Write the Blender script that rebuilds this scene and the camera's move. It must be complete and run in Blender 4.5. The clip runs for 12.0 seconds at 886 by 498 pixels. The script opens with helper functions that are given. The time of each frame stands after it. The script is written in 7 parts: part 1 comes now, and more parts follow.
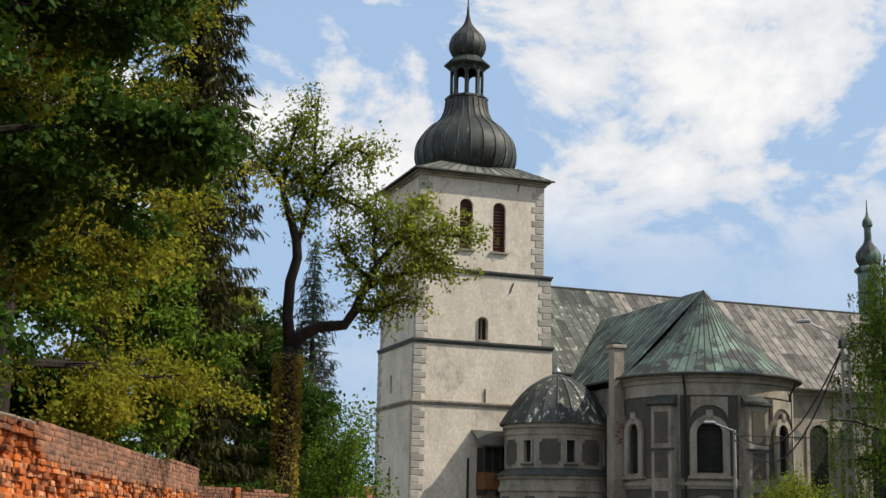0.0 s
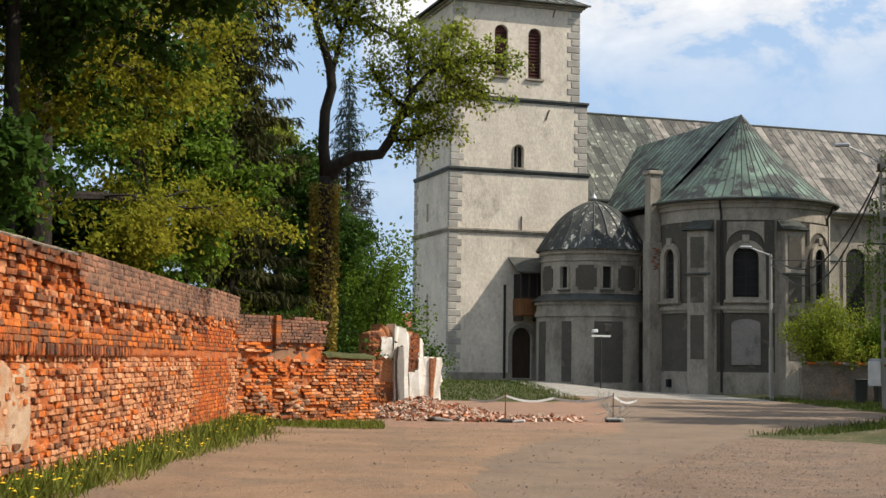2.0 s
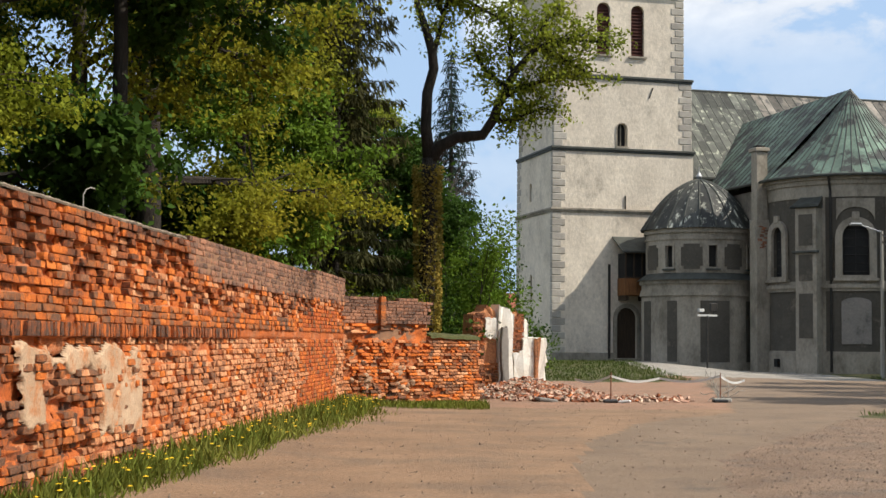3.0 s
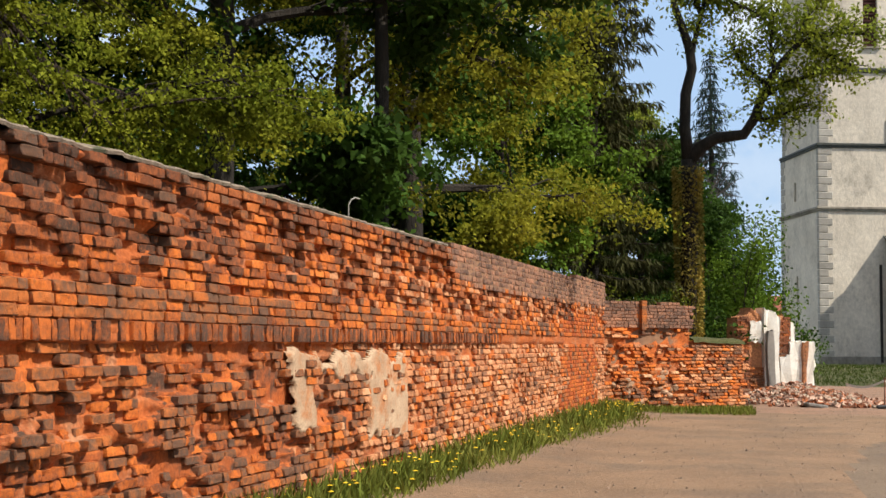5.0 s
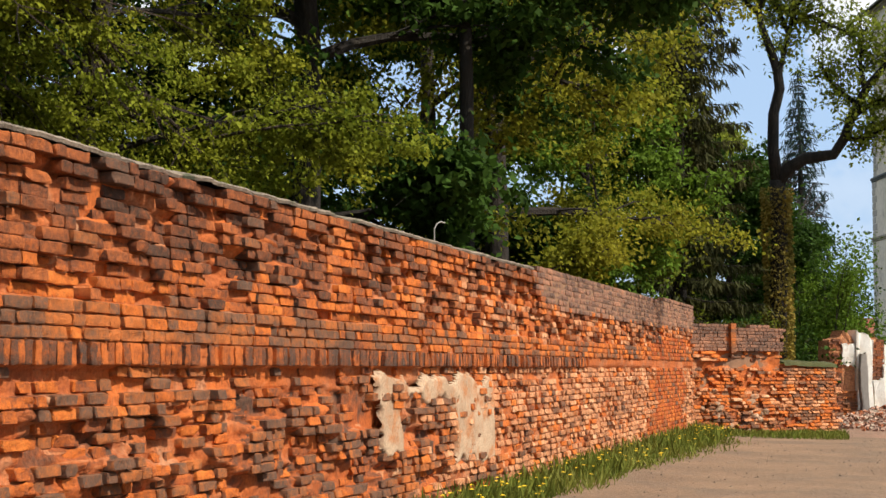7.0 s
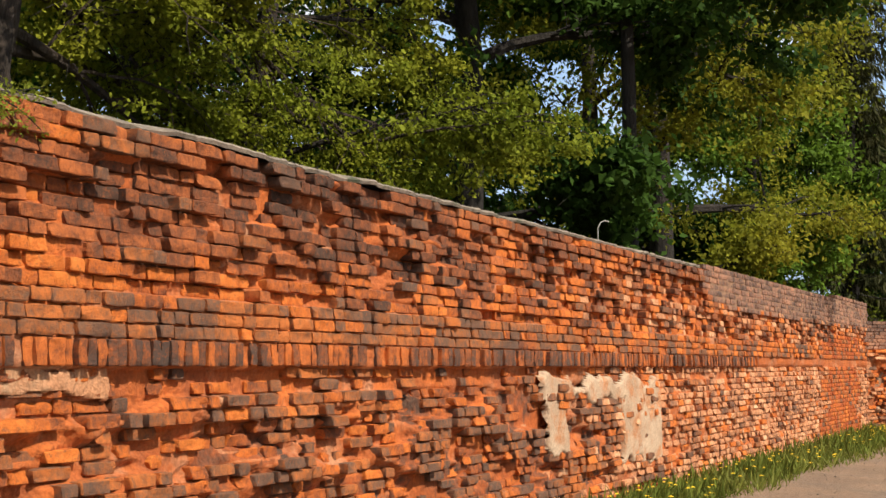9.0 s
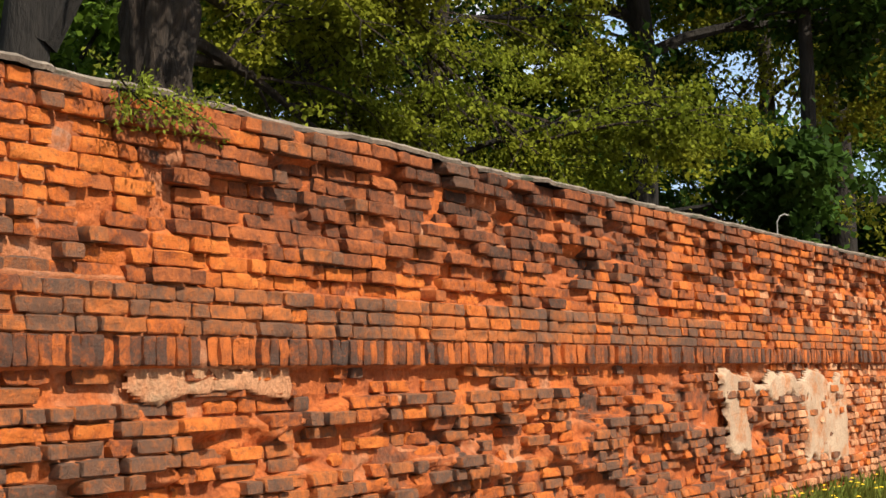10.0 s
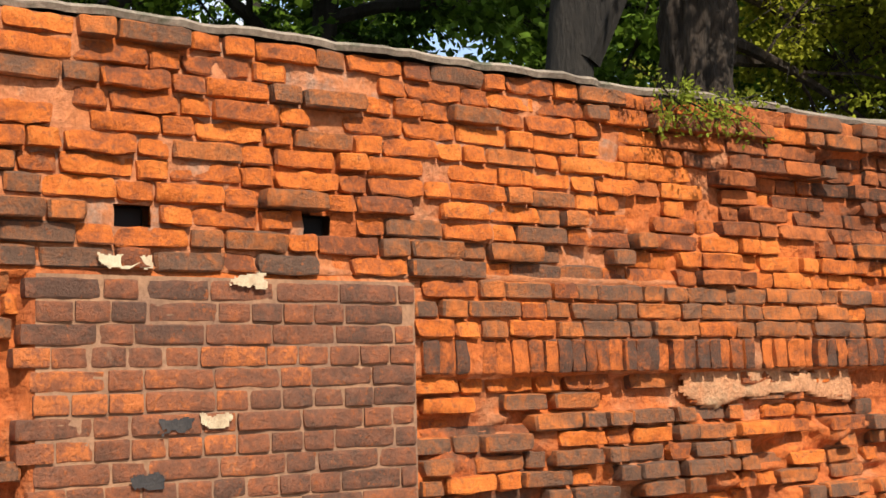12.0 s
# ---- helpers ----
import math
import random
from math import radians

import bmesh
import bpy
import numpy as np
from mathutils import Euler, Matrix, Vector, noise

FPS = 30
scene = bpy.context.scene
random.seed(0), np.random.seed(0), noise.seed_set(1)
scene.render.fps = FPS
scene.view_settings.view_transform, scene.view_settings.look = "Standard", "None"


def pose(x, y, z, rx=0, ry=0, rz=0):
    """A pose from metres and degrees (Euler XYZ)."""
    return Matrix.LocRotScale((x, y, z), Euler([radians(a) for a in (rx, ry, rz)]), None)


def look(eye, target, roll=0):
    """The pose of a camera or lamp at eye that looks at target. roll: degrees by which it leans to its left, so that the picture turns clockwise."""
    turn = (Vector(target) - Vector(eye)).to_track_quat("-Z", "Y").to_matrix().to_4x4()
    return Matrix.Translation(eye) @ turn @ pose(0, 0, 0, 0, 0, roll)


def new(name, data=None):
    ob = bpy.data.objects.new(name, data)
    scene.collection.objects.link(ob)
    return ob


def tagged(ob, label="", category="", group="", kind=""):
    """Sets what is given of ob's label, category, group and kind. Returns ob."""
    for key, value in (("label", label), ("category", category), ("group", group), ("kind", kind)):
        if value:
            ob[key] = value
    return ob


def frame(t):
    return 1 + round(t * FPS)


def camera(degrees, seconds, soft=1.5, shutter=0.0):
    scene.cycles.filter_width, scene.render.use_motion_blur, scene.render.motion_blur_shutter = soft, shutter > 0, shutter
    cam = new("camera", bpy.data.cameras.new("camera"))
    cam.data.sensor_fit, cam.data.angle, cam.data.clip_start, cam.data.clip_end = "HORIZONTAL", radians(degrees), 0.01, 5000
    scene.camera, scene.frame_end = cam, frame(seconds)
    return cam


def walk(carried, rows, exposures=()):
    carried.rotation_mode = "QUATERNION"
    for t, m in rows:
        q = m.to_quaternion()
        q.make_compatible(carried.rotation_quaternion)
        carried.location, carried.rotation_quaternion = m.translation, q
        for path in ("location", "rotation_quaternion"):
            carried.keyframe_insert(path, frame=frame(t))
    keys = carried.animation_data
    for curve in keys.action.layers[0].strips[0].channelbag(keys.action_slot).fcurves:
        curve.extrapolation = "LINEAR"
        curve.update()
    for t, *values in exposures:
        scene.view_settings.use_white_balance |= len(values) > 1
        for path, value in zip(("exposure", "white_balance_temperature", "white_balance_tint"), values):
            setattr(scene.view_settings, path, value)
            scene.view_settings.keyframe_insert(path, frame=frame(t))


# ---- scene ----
# ---- camera: it stands on the road and turns; seconds, heading, tilt, lean ----
cam = camera(34.973, 12.0)
EYE = (0.0, 0.0, 1.6)
TURNS = [
    (0.0, -4.84, 11.561, 1.267),
    (0.5, -4.669, 9.303, 1.198),
    (1.0, -4.701, 6.201, 0.968),
    (1.5, -4.726, 4.952, 0.831),
    (2.0, -3.494, 4.549, 0.787),
    (2.5, -1.644, 4.009, 0.682),
    (3.0, 0.72, 3.714, 0.547),
    (3.5, 3.594, 3.723, 0.464),
    (3.7, 4.911, 3.737, 0.372),
    (5.5, 12.829, 3.984, 0.314),
    (6.0, 14.103, 4.341, 0.272),
    (6.5, 15.006, 4.707, 0.225),
    (7.0, 14.788, 4.786, 0.163),
    (7.5, 16.001, 4.768, 0.137),
    (7.7, 17.468, 4.755, 0.046),
    (9.3, 22.854, 4.761, -0.134),
    (9.5, 24.264, 4.736, -0.249),
    (10.0, 28.581, 4.73, -0.336),
    (10.5, 34.719, 4.786, -0.638),
    (11.0, 41.745, 4.91, -0.951),
    (11.5, 46.431, 5.021, -1.116),
    (12.0, 50.748, 5.155, -1.257),
]


def aim(heading, tilt, lean):
    h, e = radians(heading), radians(tilt)
    way = Vector((-math.sin(h) * math.cos(e), math.cos(h) * math.cos(e), math.sin(e)))
    return look(EYE, Vector(EYE) + way, lean)


walk(cam, [(t, aim(h, e, r)) for t, h, e, r in TURNS], [(0.0, 0.12), (1.2, 0.18), (2.5, 0.30), (6.0, 0.36), (9.3, 0.42), (12.0, 0.62)])

# ---- sky, sun ----
SUN_FROM = Vector((60.0, -11.0, 62.0)).normalized()
world = bpy.data.worlds.new("sky")
world.use_nodes = True
scene.world = world


def link(tree, a, b):
    tree.links.new(a, b)


def build_sky():
    t = world.node_tree
    n = t.nodes
    bg = n["Background"]
    sky = n.new("ShaderNodeTexSky")
    sky.sky_type = "NISHITA"
    sky.sun_disc = False
    sky.sun_elevation = math.asin(SUN_FROM.z)
    sky.sun_rotation = math.atan2(SUN_FROM.x, SUN_FROM.y)
    sky.air_density = 1.3
    sky.dust_density = 1.0
    sky.ozone_density = 1.0
    co = n.new("ShaderNodeTexCoord")
    sep = n.new("ShaderNodeSeparateXYZ")
    link(t, co.outputs["Generated"], sep.inputs[0])
    no = n.new("ShaderNodeTexNoise")
    no.inputs["Scale"].default_value = 7.5
    no.inputs["Detail"].default_value = 9
    no.inputs["Roughness"].default_value = 0.6
    no.inputs["Distortion"].default_value = 0.25
    mp = n.new("ShaderNodeMapping")
    mp.inputs["Location"].default_value = CLOUD_SHIFT
    mp.inputs["Scale"].default_value = (1.0, 1.0, 1.5)
    link(t, co.outputs["Generated"], mp.inputs[0])
    link(t, mp.outputs[0], no.inputs["Vector"])
    ramp = n.new("ShaderNodeValToRGB")
    ramp.color_ramp.elements[0].position = 0.455
    ramp.color_ramp.elements[1].position = 0.515
    link(t, no.outputs["Fac"], ramp.inputs[0])
    # clouds thin out towards the horizon
    fade = n.new("ShaderNodeMapRange")
    fade.inputs["From Min"].default_value = 0.19
    fade.inputs["From Max"].default_value = 0.25
    fade.inputs["To Min"].default_value = 0.18
    link(t, sep.outputs["Z"], fade.inputs["Value"])
    cover = n.new("ShaderNodeMath")
    cover.operation = "MULTIPLY"
    link(t, ramp.outputs[0], cover.inputs[0])
    link(t, fade.outputs[0], cover.inputs[1])
    lit = n.new("ShaderNodeValToRGB")
    lit.color_ramp.elements[0].position = 0.52
    lit.color_ramp.elements[0].color = (9.6, 9.9, 10.4, 1)
    lit.color_ramp.elements[1].position = 0.62
    lit.color_ramp.elements[1].color = (12.0, 11.9, 11.8, 1)
    link(t, no.outputs["Fac"], lit.inputs[0])
    # a light veil of haze in the blue
    veil = n.new("ShaderNodeMixRGB")
    veil.inputs[0].default_value = 0.75
    veil.inputs[2].default_value = (5.6, 7.9, 11.4, 1)
    link(t, sky.outputs[0], veil.inputs[1])
    mix = n.new("ShaderNodeMixRGB")
    link(t, cover.outputs[0], mix.inputs[0])
    link(t, veil.outputs[0], mix.inputs[1])
    link(t, lit.outputs[0], mix.inputs[2])
    link(t, mix.outputs[0], bg.inputs[0])
    bg.inputs[1].default_value = 0.074


CLOUD_SHIFT = (0.62, 0.25, 0.1)
build_sky()
lamp = bpy.data.lights.new("sun", "SUN")
lamp.energy = 5.0
lamp.angle = radians(0.5)
lamp.color = (1.0, 0.92, 0.80)
sun = new("sun", lamp)
sun.matrix_world = look(SUN_FROM * 100, (0, 0, 0))


# ---- materials ----
def surface(name, a, b, scale=1.5, fine=30.0, rough=0.85, bump=0.35, vary=0.25, stretch=(1, 1, 1), metal=0.0, each=0.0,
            third=None, third_scale=0.6, third_at=(0.55, 0.65), spec=0.3, relief=0.01, see=0.0):
    """A rough natural surface: two colours in large patches, fine grain, an optional third colour in blots, relief."""
    m = bpy.data.materials.new(name)
    m.use_nodes = True
    t = m.node_tree
    n = t.nodes
    p = n["Principled BSDF"]
    geo = n.new("ShaderNodeNewGeometry")
    mp = n.new("ShaderNodeMapping")
    mp.inputs["Scale"].default_value = stretch
    link(t, geo.outputs["Position"], mp.inputs[0])

    def grain(s, detail=6, rough_=0.6):
        g = n.new("ShaderNodeTexNoise")
        g.inputs["Scale"].default_value = s
        g.inputs["Detail"].default_value = detail
        g.inputs["Roughness"].default_value = rough_
        link(t, mp.outputs[0], g.inputs["Vector"])
        return g

    big, small = grain(scale), grain(fine, 8, 0.65)
    r = n.new("ShaderNodeValToRGB")
    r.color_ramp.elements[0].position, r.color_ramp.elements[1].position = 0.36, 0.64
    r.color_ramp.elements[0].color, r.color_ramp.elements[1].color = (*a, 1), (*b, 1)
    link(t, big.outputs["Fac"], r.inputs[0])
    col = r.outputs[0]
    if third:
        blot = grain(third_scale, 10, 0.7)
        rr = n.new("ShaderNodeValToRGB")
        rr.color_ramp.elements[0].position, rr.color_ramp.elements[1].position = third_at
        link(t, blot.outputs["Fac"], rr.inputs[0])
        mx = n.new("ShaderNodeMixRGB")
        mx.inputs[2].default_value = (*third, 1)
        link(t, rr.outputs[0], mx.inputs[0])
        link(t, col, mx.inputs[1])
        col = mx.outputs[0]
    span = n.new("ShaderNodeMapRange")
    span.inputs["From Min"].default_value, span.inputs["From Max"].default_value = 0.25, 0.75
    span.inputs["To Min"].default_value, span.inputs["To Max"].default_value = 1 - vary, 1 + vary
    link(t, small.outputs["Fac"], span.inputs["Value"])
    val = span.outputs[0]
    if each:
        info = n.new("ShaderNodeObjectInfo")
        add = n.new("ShaderNodeMath")
        link(t, geo.outputs["Random Per Island"], add.inputs[0])
        link(t, info.outputs["Random"], add.inputs[1])
        fr = n.new("ShaderNodeMath")
        fr.operation = "FRACT"
        link(t, add.outputs[0], fr.inputs[0])
        er = n.new("ShaderNodeMapRange")
        er.inputs["To Min"].default_value, er.inputs["To Max"].default_value = 1 - each, 1 + each
        link(t, fr.outputs[0], er.inputs["Value"])
        mu = n.new("ShaderNodeMath")
        mu.operation = "MULTIPLY"
        link(t, val, mu.inputs[0])
        link(t, er.outputs[0], mu.inputs[1])
        val = mu.outputs[0]
    hsv = n.new("ShaderNodeHueSaturation")
    link(t, col, hsv.inputs["Color"])
    link(t, val, hsv.inputs["Value"])
    link(t, hsv.outputs[0], p.inputs["Base Color"])
    p.inputs["Roughness"].default_value = rough
    p.inputs["Metallic"].default_value = metal
    p.inputs["Specular IOR Level"].default_value = spec
    if bump:
        bp = n.new("ShaderNodeBump")
        bp.inputs["Strength"].default_value = bump
        bp.inputs["Distance"].default_value = relief
        link(t, small.outputs["Fac"], bp.inputs["Height"])
        link(t, bp.outputs[0], p.inputs["Normal"])
    if see:
        tr = n.new("ShaderNodeBsdfTranslucent")
        link(t, hsv.outputs[0], tr.inputs["Color"])
        mxs = n.new("ShaderNodeMixShader")
        mxs.inputs[0].default_value = see
        link(t, p.outputs[0], mxs.inputs[1])
        link(t, tr.outputs[0], mxs.inputs[2])
        link(t, mxs.outputs[0], n["Material Output"].inputs[0])
    return m


def brick_surface(name, stops, zone_amp=0.35, zone_scale=(1.1, 1.1, 2.2), chip=(0.34, 0.10, 0.03), chip_at=(0.55, 0.66), own_amp=0.30):
    """Old bricks: each one takes a tone from the row of tones, shifted by patches of weathering."""
    m = bpy.data.materials.new(name)
    m.use_nodes = True
    t = m.node_tree
    n = t.nodes
    p = n["Principled BSDF"]
    geo, info = n.new("ShaderNodeNewGeometry"), n.new("ShaderNodeObjectInfo")
    add = n.new("ShaderNodeMath")
    link(t, geo.outputs["Random Per Island"], add.inputs[0])
    link(t, info.outputs["Random"], add.inputs[1])
    fr = n.new("ShaderNodeMath")
    fr.operation = "FRACT"
    link(t, add.outputs[0], fr.inputs[0])
    mp = n.new("ShaderNodeMapping")
    mp.inputs["Scale"].default_value = zone_scale
    link(t, geo.outputs["Position"], mp.inputs[0])
    zone = n.new("ShaderNodeTexNoise")
    zone.inputs["Scale"].default_value = 1.0
    zone.inputs["Detail"].default_value = 4
    link(t, mp.outputs[0], zone.inputs["Vector"])
    zr = n.new("ShaderNodeMapRange")
    zr.inputs["From Min"].default_value, zr.inputs["From Max"].default_value = 0.3, 0.7
    zr.inputs["To Min"].default_value, zr.inputs["To Max"].default_value = -zone_amp, zone_amp
    link(t, zone.outputs["Fac"], zr.inputs["Value"])
    def grain(scale, detail, rough):
        g = n.new("ShaderNodeTexNoise")
        g.inputs["Scale"].default_value = scale
        g.inputs["Detail"].default_value = detail
        g.inputs["Roughness"].default_value = rough
        link(t, geo.outputs["Position"], g.inputs["Vector"])
        return g

    # crust and bare clay change within a brick, over a sandy grain
    crust, fine = grain(17, 6, 0.62), grain(75, 8, 0.75)
    blend = n.new("ShaderNodeMixRGB")
    blend.inputs[0].default_value = 0.45
    link(t, crust.outputs["Fac"], blend.inputs[1])
    link(t, fine.outputs["Fac"], blend.inputs[2])
    fz = n.new("ShaderNodeMapRange")
    fz.inputs["From Min"].default_value, fz.inputs["From Max"].default_value = 0.36, 0.64
    fz.inputs["To Min"].default_value, fz.inputs["To Max"].default_value = -0.42, 0.42
    link(t, blend.outputs[0], fz.inputs["Value"])
    s1, s2 = n.new("ShaderNodeMath"), n.new("ShaderNodeMath")
    own = n.new("ShaderNodeMapRange")
    own.inputs["To Min"].default_value, own.inputs["To Max"].default_value = 0.5 - own_amp, 0.5 + own_amp
    link(t, fr.outputs[0], own.inputs["Value"])
    link(t, own.outputs[0], s1.inputs[0])
    link(t, zr.outputs[0], s1.inputs[1])
    link(t, s1.outputs[0], s2.inputs[0])
    link(t, fz.outputs[0], s2.inputs[1])
    ramp = n.new("ShaderNodeValToRGB")
    el = ramp.color_ramp.elements
    el[0].position, el[0].color = stops[0][0], (*stops[0][1], 1)
    el[1].position, el[1].color = stops[-1][0], (*stops[-1][1], 1)
    for pos, c in stops[1:-1]:
        e = el.new(pos)
        e.color = (*c, 1)
    link(t, s2.outputs[0], ramp.inputs[0])
    # pale lime and dust in blots
    dust = n.new("ShaderNodeTexNoise")
    dust.inputs["Scale"].default_value = 9
    dust.inputs["Detail"].default_value = 10
    dust.inputs["Roughness"].default_value = 0.75
    link(t, geo.outputs["Position"], dust.inputs["Vector"])
    dr = n.new("ShaderNodeMapRange")
    dr.inputs["From Min"].default_value, dr.inputs["From Max"].default_value = 0.61, 0.76
    dr.inputs["To Max"].default_value = 0.5
    link(t, dust.outputs["Fac"], dr.inputs["Value"])
    mx = n.new("ShaderNodeMixRGB")
    mx.inputs[2].default_value = (0.42, 0.24, 0.14, 1)
    # knocked-off edges and stains of another tone
    ch = n.new("ShaderNodeTexNoise")
    ch.inputs["Scale"].default_value = 30
    ch.inputs["Detail"].default_value = 8
    ch.inputs["Roughness"].default_value = 0.7
    link(t, geo.outputs["Position"], ch.inputs["Vector"])
    cr = n.new("ShaderNodeMapRange")
    cr.inputs["From Min"].default_value, cr.inputs["From Max"].default_value = chip_at
    cr.inputs["To Max"].default_value = 0.75
    link(t, ch.outputs["Fac"], cr.inputs["Value"])
    cm = n.new("ShaderNodeMixRGB")
    cm.inputs[2].default_value = (*chip, 1)
    link(t, cr.outputs[0], cm.inputs[0])
    link(t, ramp.outputs[0], cm.inputs[1])
    link(t, dr.outputs[0], mx.inputs[0])
    link(t, cm.outputs[0], mx.inputs[1])
    # small open pores
    pore = grain(150, 3, 0.6)
    pr = n.new("ShaderNodeMapRange")
    pr.inputs["From Min"].default_value, pr.inputs["From Max"].default_value = 0.60, 0.70
    pr.inputs["To Min"].default_value, pr.inputs["To Max"].default_value = 1.0, 0.45
    link(t, pore.outputs["Fac"], pr.inputs["Value"])
    dim = n.new("ShaderNodeHueSaturation")
    link(t, mx.outputs[0], dim.inputs["Color"])
    link(t, pr.outputs[0], dim.inputs["Value"])
    link(t, dim.outputs[0], p.inputs["Base Color"])
    p.inputs["Roughness"].default_value = 0.9
    p.inputs["Specular IOR Level"].default_value = 0.2
    bp = n.new("ShaderNodeBump")
    bp.inputs["Strength"].default_value = 1.0
    bp.inputs["Distance"].default_value = 0.032
    link(t, blend.outputs[0], bp.inputs["Height"])
    link(t, bp.outputs[0], p.inputs["Normal"])
    return m


BAND_BRICK = brick_surface("band_brick", [(0.0, (0.085, 0.052, 0.038)), (0.4, (0.14, 0.058, 0.032)), (0.7, (0.32, 0.088, 0.026)), (1.0, (0.54, 0.14, 0.03))], own_amp=0.42)
PATCH_BRICK = brick_surface("patch_brick", [(0.0, (0.115, 0.062, 0.042)), (0.45, (0.205, 0.084, 0.047)), (0.8, (0.31, 0.105, 0.047)), (1.0, (0.52, 0.155, 0.045))], 0.30, chip_at=(0.58, 0.64))
GREY_BRICK = brick_surface("grey_brick", [(0.0, (0.085, 0.055, 0.042)), (0.4, (0.17, 0.098, 0.070)), (0.7, (0.27, 0.135, 0.085)), (1.0, (0.40, 0.19, 0.11))], 0.34)
RED_BRICK = brick_surface("red_brick", [(0.0, (0.22, 0.05, 0.02)), (0.5, (0.42, 0.09, 0.02)), (1.0, (0.52, 0.14, 0.03))], 0.2)
CLAY = surface("clay_mortar", (0.50, 0.125, 0.024), (0.32, 0.085, 0.026), 2.2, 34, 0.95, 1.0, 0.45, third=(0.42, 0.21, 0.11), third_scale=1.6, third_at=(0.50, 0.68), relief=0.022)
POINTING = surface("pinkish_mortar", (0.42, 0.165, 0.075), (0.38, 0.125, 0.042), 5, 45, 0.95, 0.9, 0.4, third=(0.30, 0.17, 0.11), third_scale=6, third_at=(0.52, 0.64), relief=0.015)
CLAY_SOOT_SHADE = surface("sooty_and_shaded_clay_mortar", (0.40, 0.095, 0.020), (0.22, 0.065, 0.024), 2.2, 34, 0.95, 1.0, 0.45, third=(0.085, 0.045, 0.028), third_scale=2.2, third_at=(0.46, 0.60), relief=0.022)
MORTAR = surface("grey_mortar", (0.29, 0.155, 0.085), (0.19, 0.105, 0.065), 3, 40, 0.95, 0.7, 0.3)
SMEAR = surface("sandy_mortar_smear", (0.50, 0.25, 0.125), (0.43, 0.18, 0.080), 2.5, 40, 0.92, 1.0, 0.4, third=(0.40, 0.25, 0.14), third_scale=3.0, third_at=(0.50, 0.66), relief=0.02)
PLASTER_OLD = surface("old_lime_plaster", (0.53, 0.375, 0.245), (0.40, 0.265, 0.165), 2.5, 40, 0.92, 1.0, 0.35, third=(0.44, 0.19, 0.08), third_scale=3.0, third_at=(0.50, 0.62), relief=0.02)
COPING = surface("cement_coping", (0.27, 0.215, 0.16), (0.15, 0.118, 0.088), 4, 40, 0.95, 0.9, 0.35, third=(0.07, 0.075, 0.045), third_scale=3)
TOWER_PLASTER = surface("weathered_tower_plaster", (0.66, 0.585, 0.48), (0.53, 0.465, 0.38), 0.6, 6, 0.9, 0.4, 0.2, stretch=(1, 1, 0.7), third=(0.31, 0.27, 0.22), third_scale=0.7, third_at=(0.53, 0.72), relief=0.06)
QUOIN = surface("quoin_stone", (0.40, 0.37, 0.32), (0.31, 0.285, 0.25), 1.5, 12, 0.9, 0.4, 0.2, each=0.15)
TRIM_GREY = surface("pale_grey_render", (0.325, 0.288, 0.232), (0.225, 0.198, 0.158), 0.8, 8, 0.92, 0.3, 0.25, stretch=(1, 1, 0.6), third=(0.15, 0.13, 0.10), third_scale=0.8, third_at=(0.52, 0.70))
PANEL_GREY = surface("dark_grey_render", (0.090, 0.080, 0.064), (0.064, 0.057, 0.046), 0.9, 9, 0.92, 0.3, 0.2, third=(0.19, 0.16, 0.12), third_scale=0.9, third_at=(0.56, 0.72))
COPPER = surface("green_copper_sheet", (0.125, 0.185, 0.14), (0.075, 0.112, 0.088), 0.8, 7, 0.7, 0.2, 0.25, metal=0.05, third=(0.030, 0.032, 0.030), third_scale=0.7, third_at=(0.49, 0.55), each=0.35, spec=0.4)
OLD_SHEET = surface("patchy_sheet_roof", (0.20, 0.175, 0.15), (0.12, 0.11, 0.092), 0.7, 6, 0.7, 0.2, 0.25, stretch=(1.8, 1.8, 0.9), metal=0.05, third=(0.06, 0.057, 0.052), third_scale=0.9, third_at=(0.5, 0.58), each=0.5)
DARK_SHEET = surface("dark_sheet_roof", (0.045, 0.047, 0.040), (0.085, 0.09, 0.075), 0.7, 6, 0.65, 0.2, 0.25, stretch=(2.6, 2.6, 0.35), metal=0.05, third=(0.26, 0.27, 0.21), third_scale=0.9, third_at=(0.56, 0.62), each=0.55)
DOME_SHEET = surface("blackened_dome_sheet", (0.022, 0.023, 0.021), (0.045, 0.046, 0.041), 0.9, 7, 0.6, 0.2, 0.3, stretch=(2.2, 2.2, 0.6), metal=0.05, third=(0.34, 0.34, 0.28), third_scale=1.1, third_at=(0.55, 0.60), each=0.6)
ONION = surface("blackened_copper", (0.022, 0.024, 0.022), (0.04, 0.046, 0.04), 0.9, 8, 0.55, 0.4, 0.4, stretch=(2.5, 2.5, 0.45), metal=0.3, third=(0.13, 0.15, 0.12), third_scale=1.0, third_at=(0.58, 0.66), each=0.4, spec=0.4, relief=0.05)
SEAM = surface("roof_seam", (0.05, 0.052, 0.047), (0.075, 0.08, 0.07), 2, 10, 0.6, 0.2, 0.2, metal=0.3)
LOUVRE = surface("red_brown_louvre", (0.085, 0.026, 0.018), (0.055, 0.018, 0.013), 3, 20, 0.7, 0.2, 0.2)
DARK_HOLE = surface("dark_interior", (0.012, 0.012, 0.012), (0.02, 0.019, 0.018), 1, 8, 0.9, 0, 0.1)
IRON = surface("dark_iron", (0.03, 0.029, 0.028), (0.05, 0.045, 0.04), 4, 30, 0.6, 0.2, 0.2, metal=0.5)
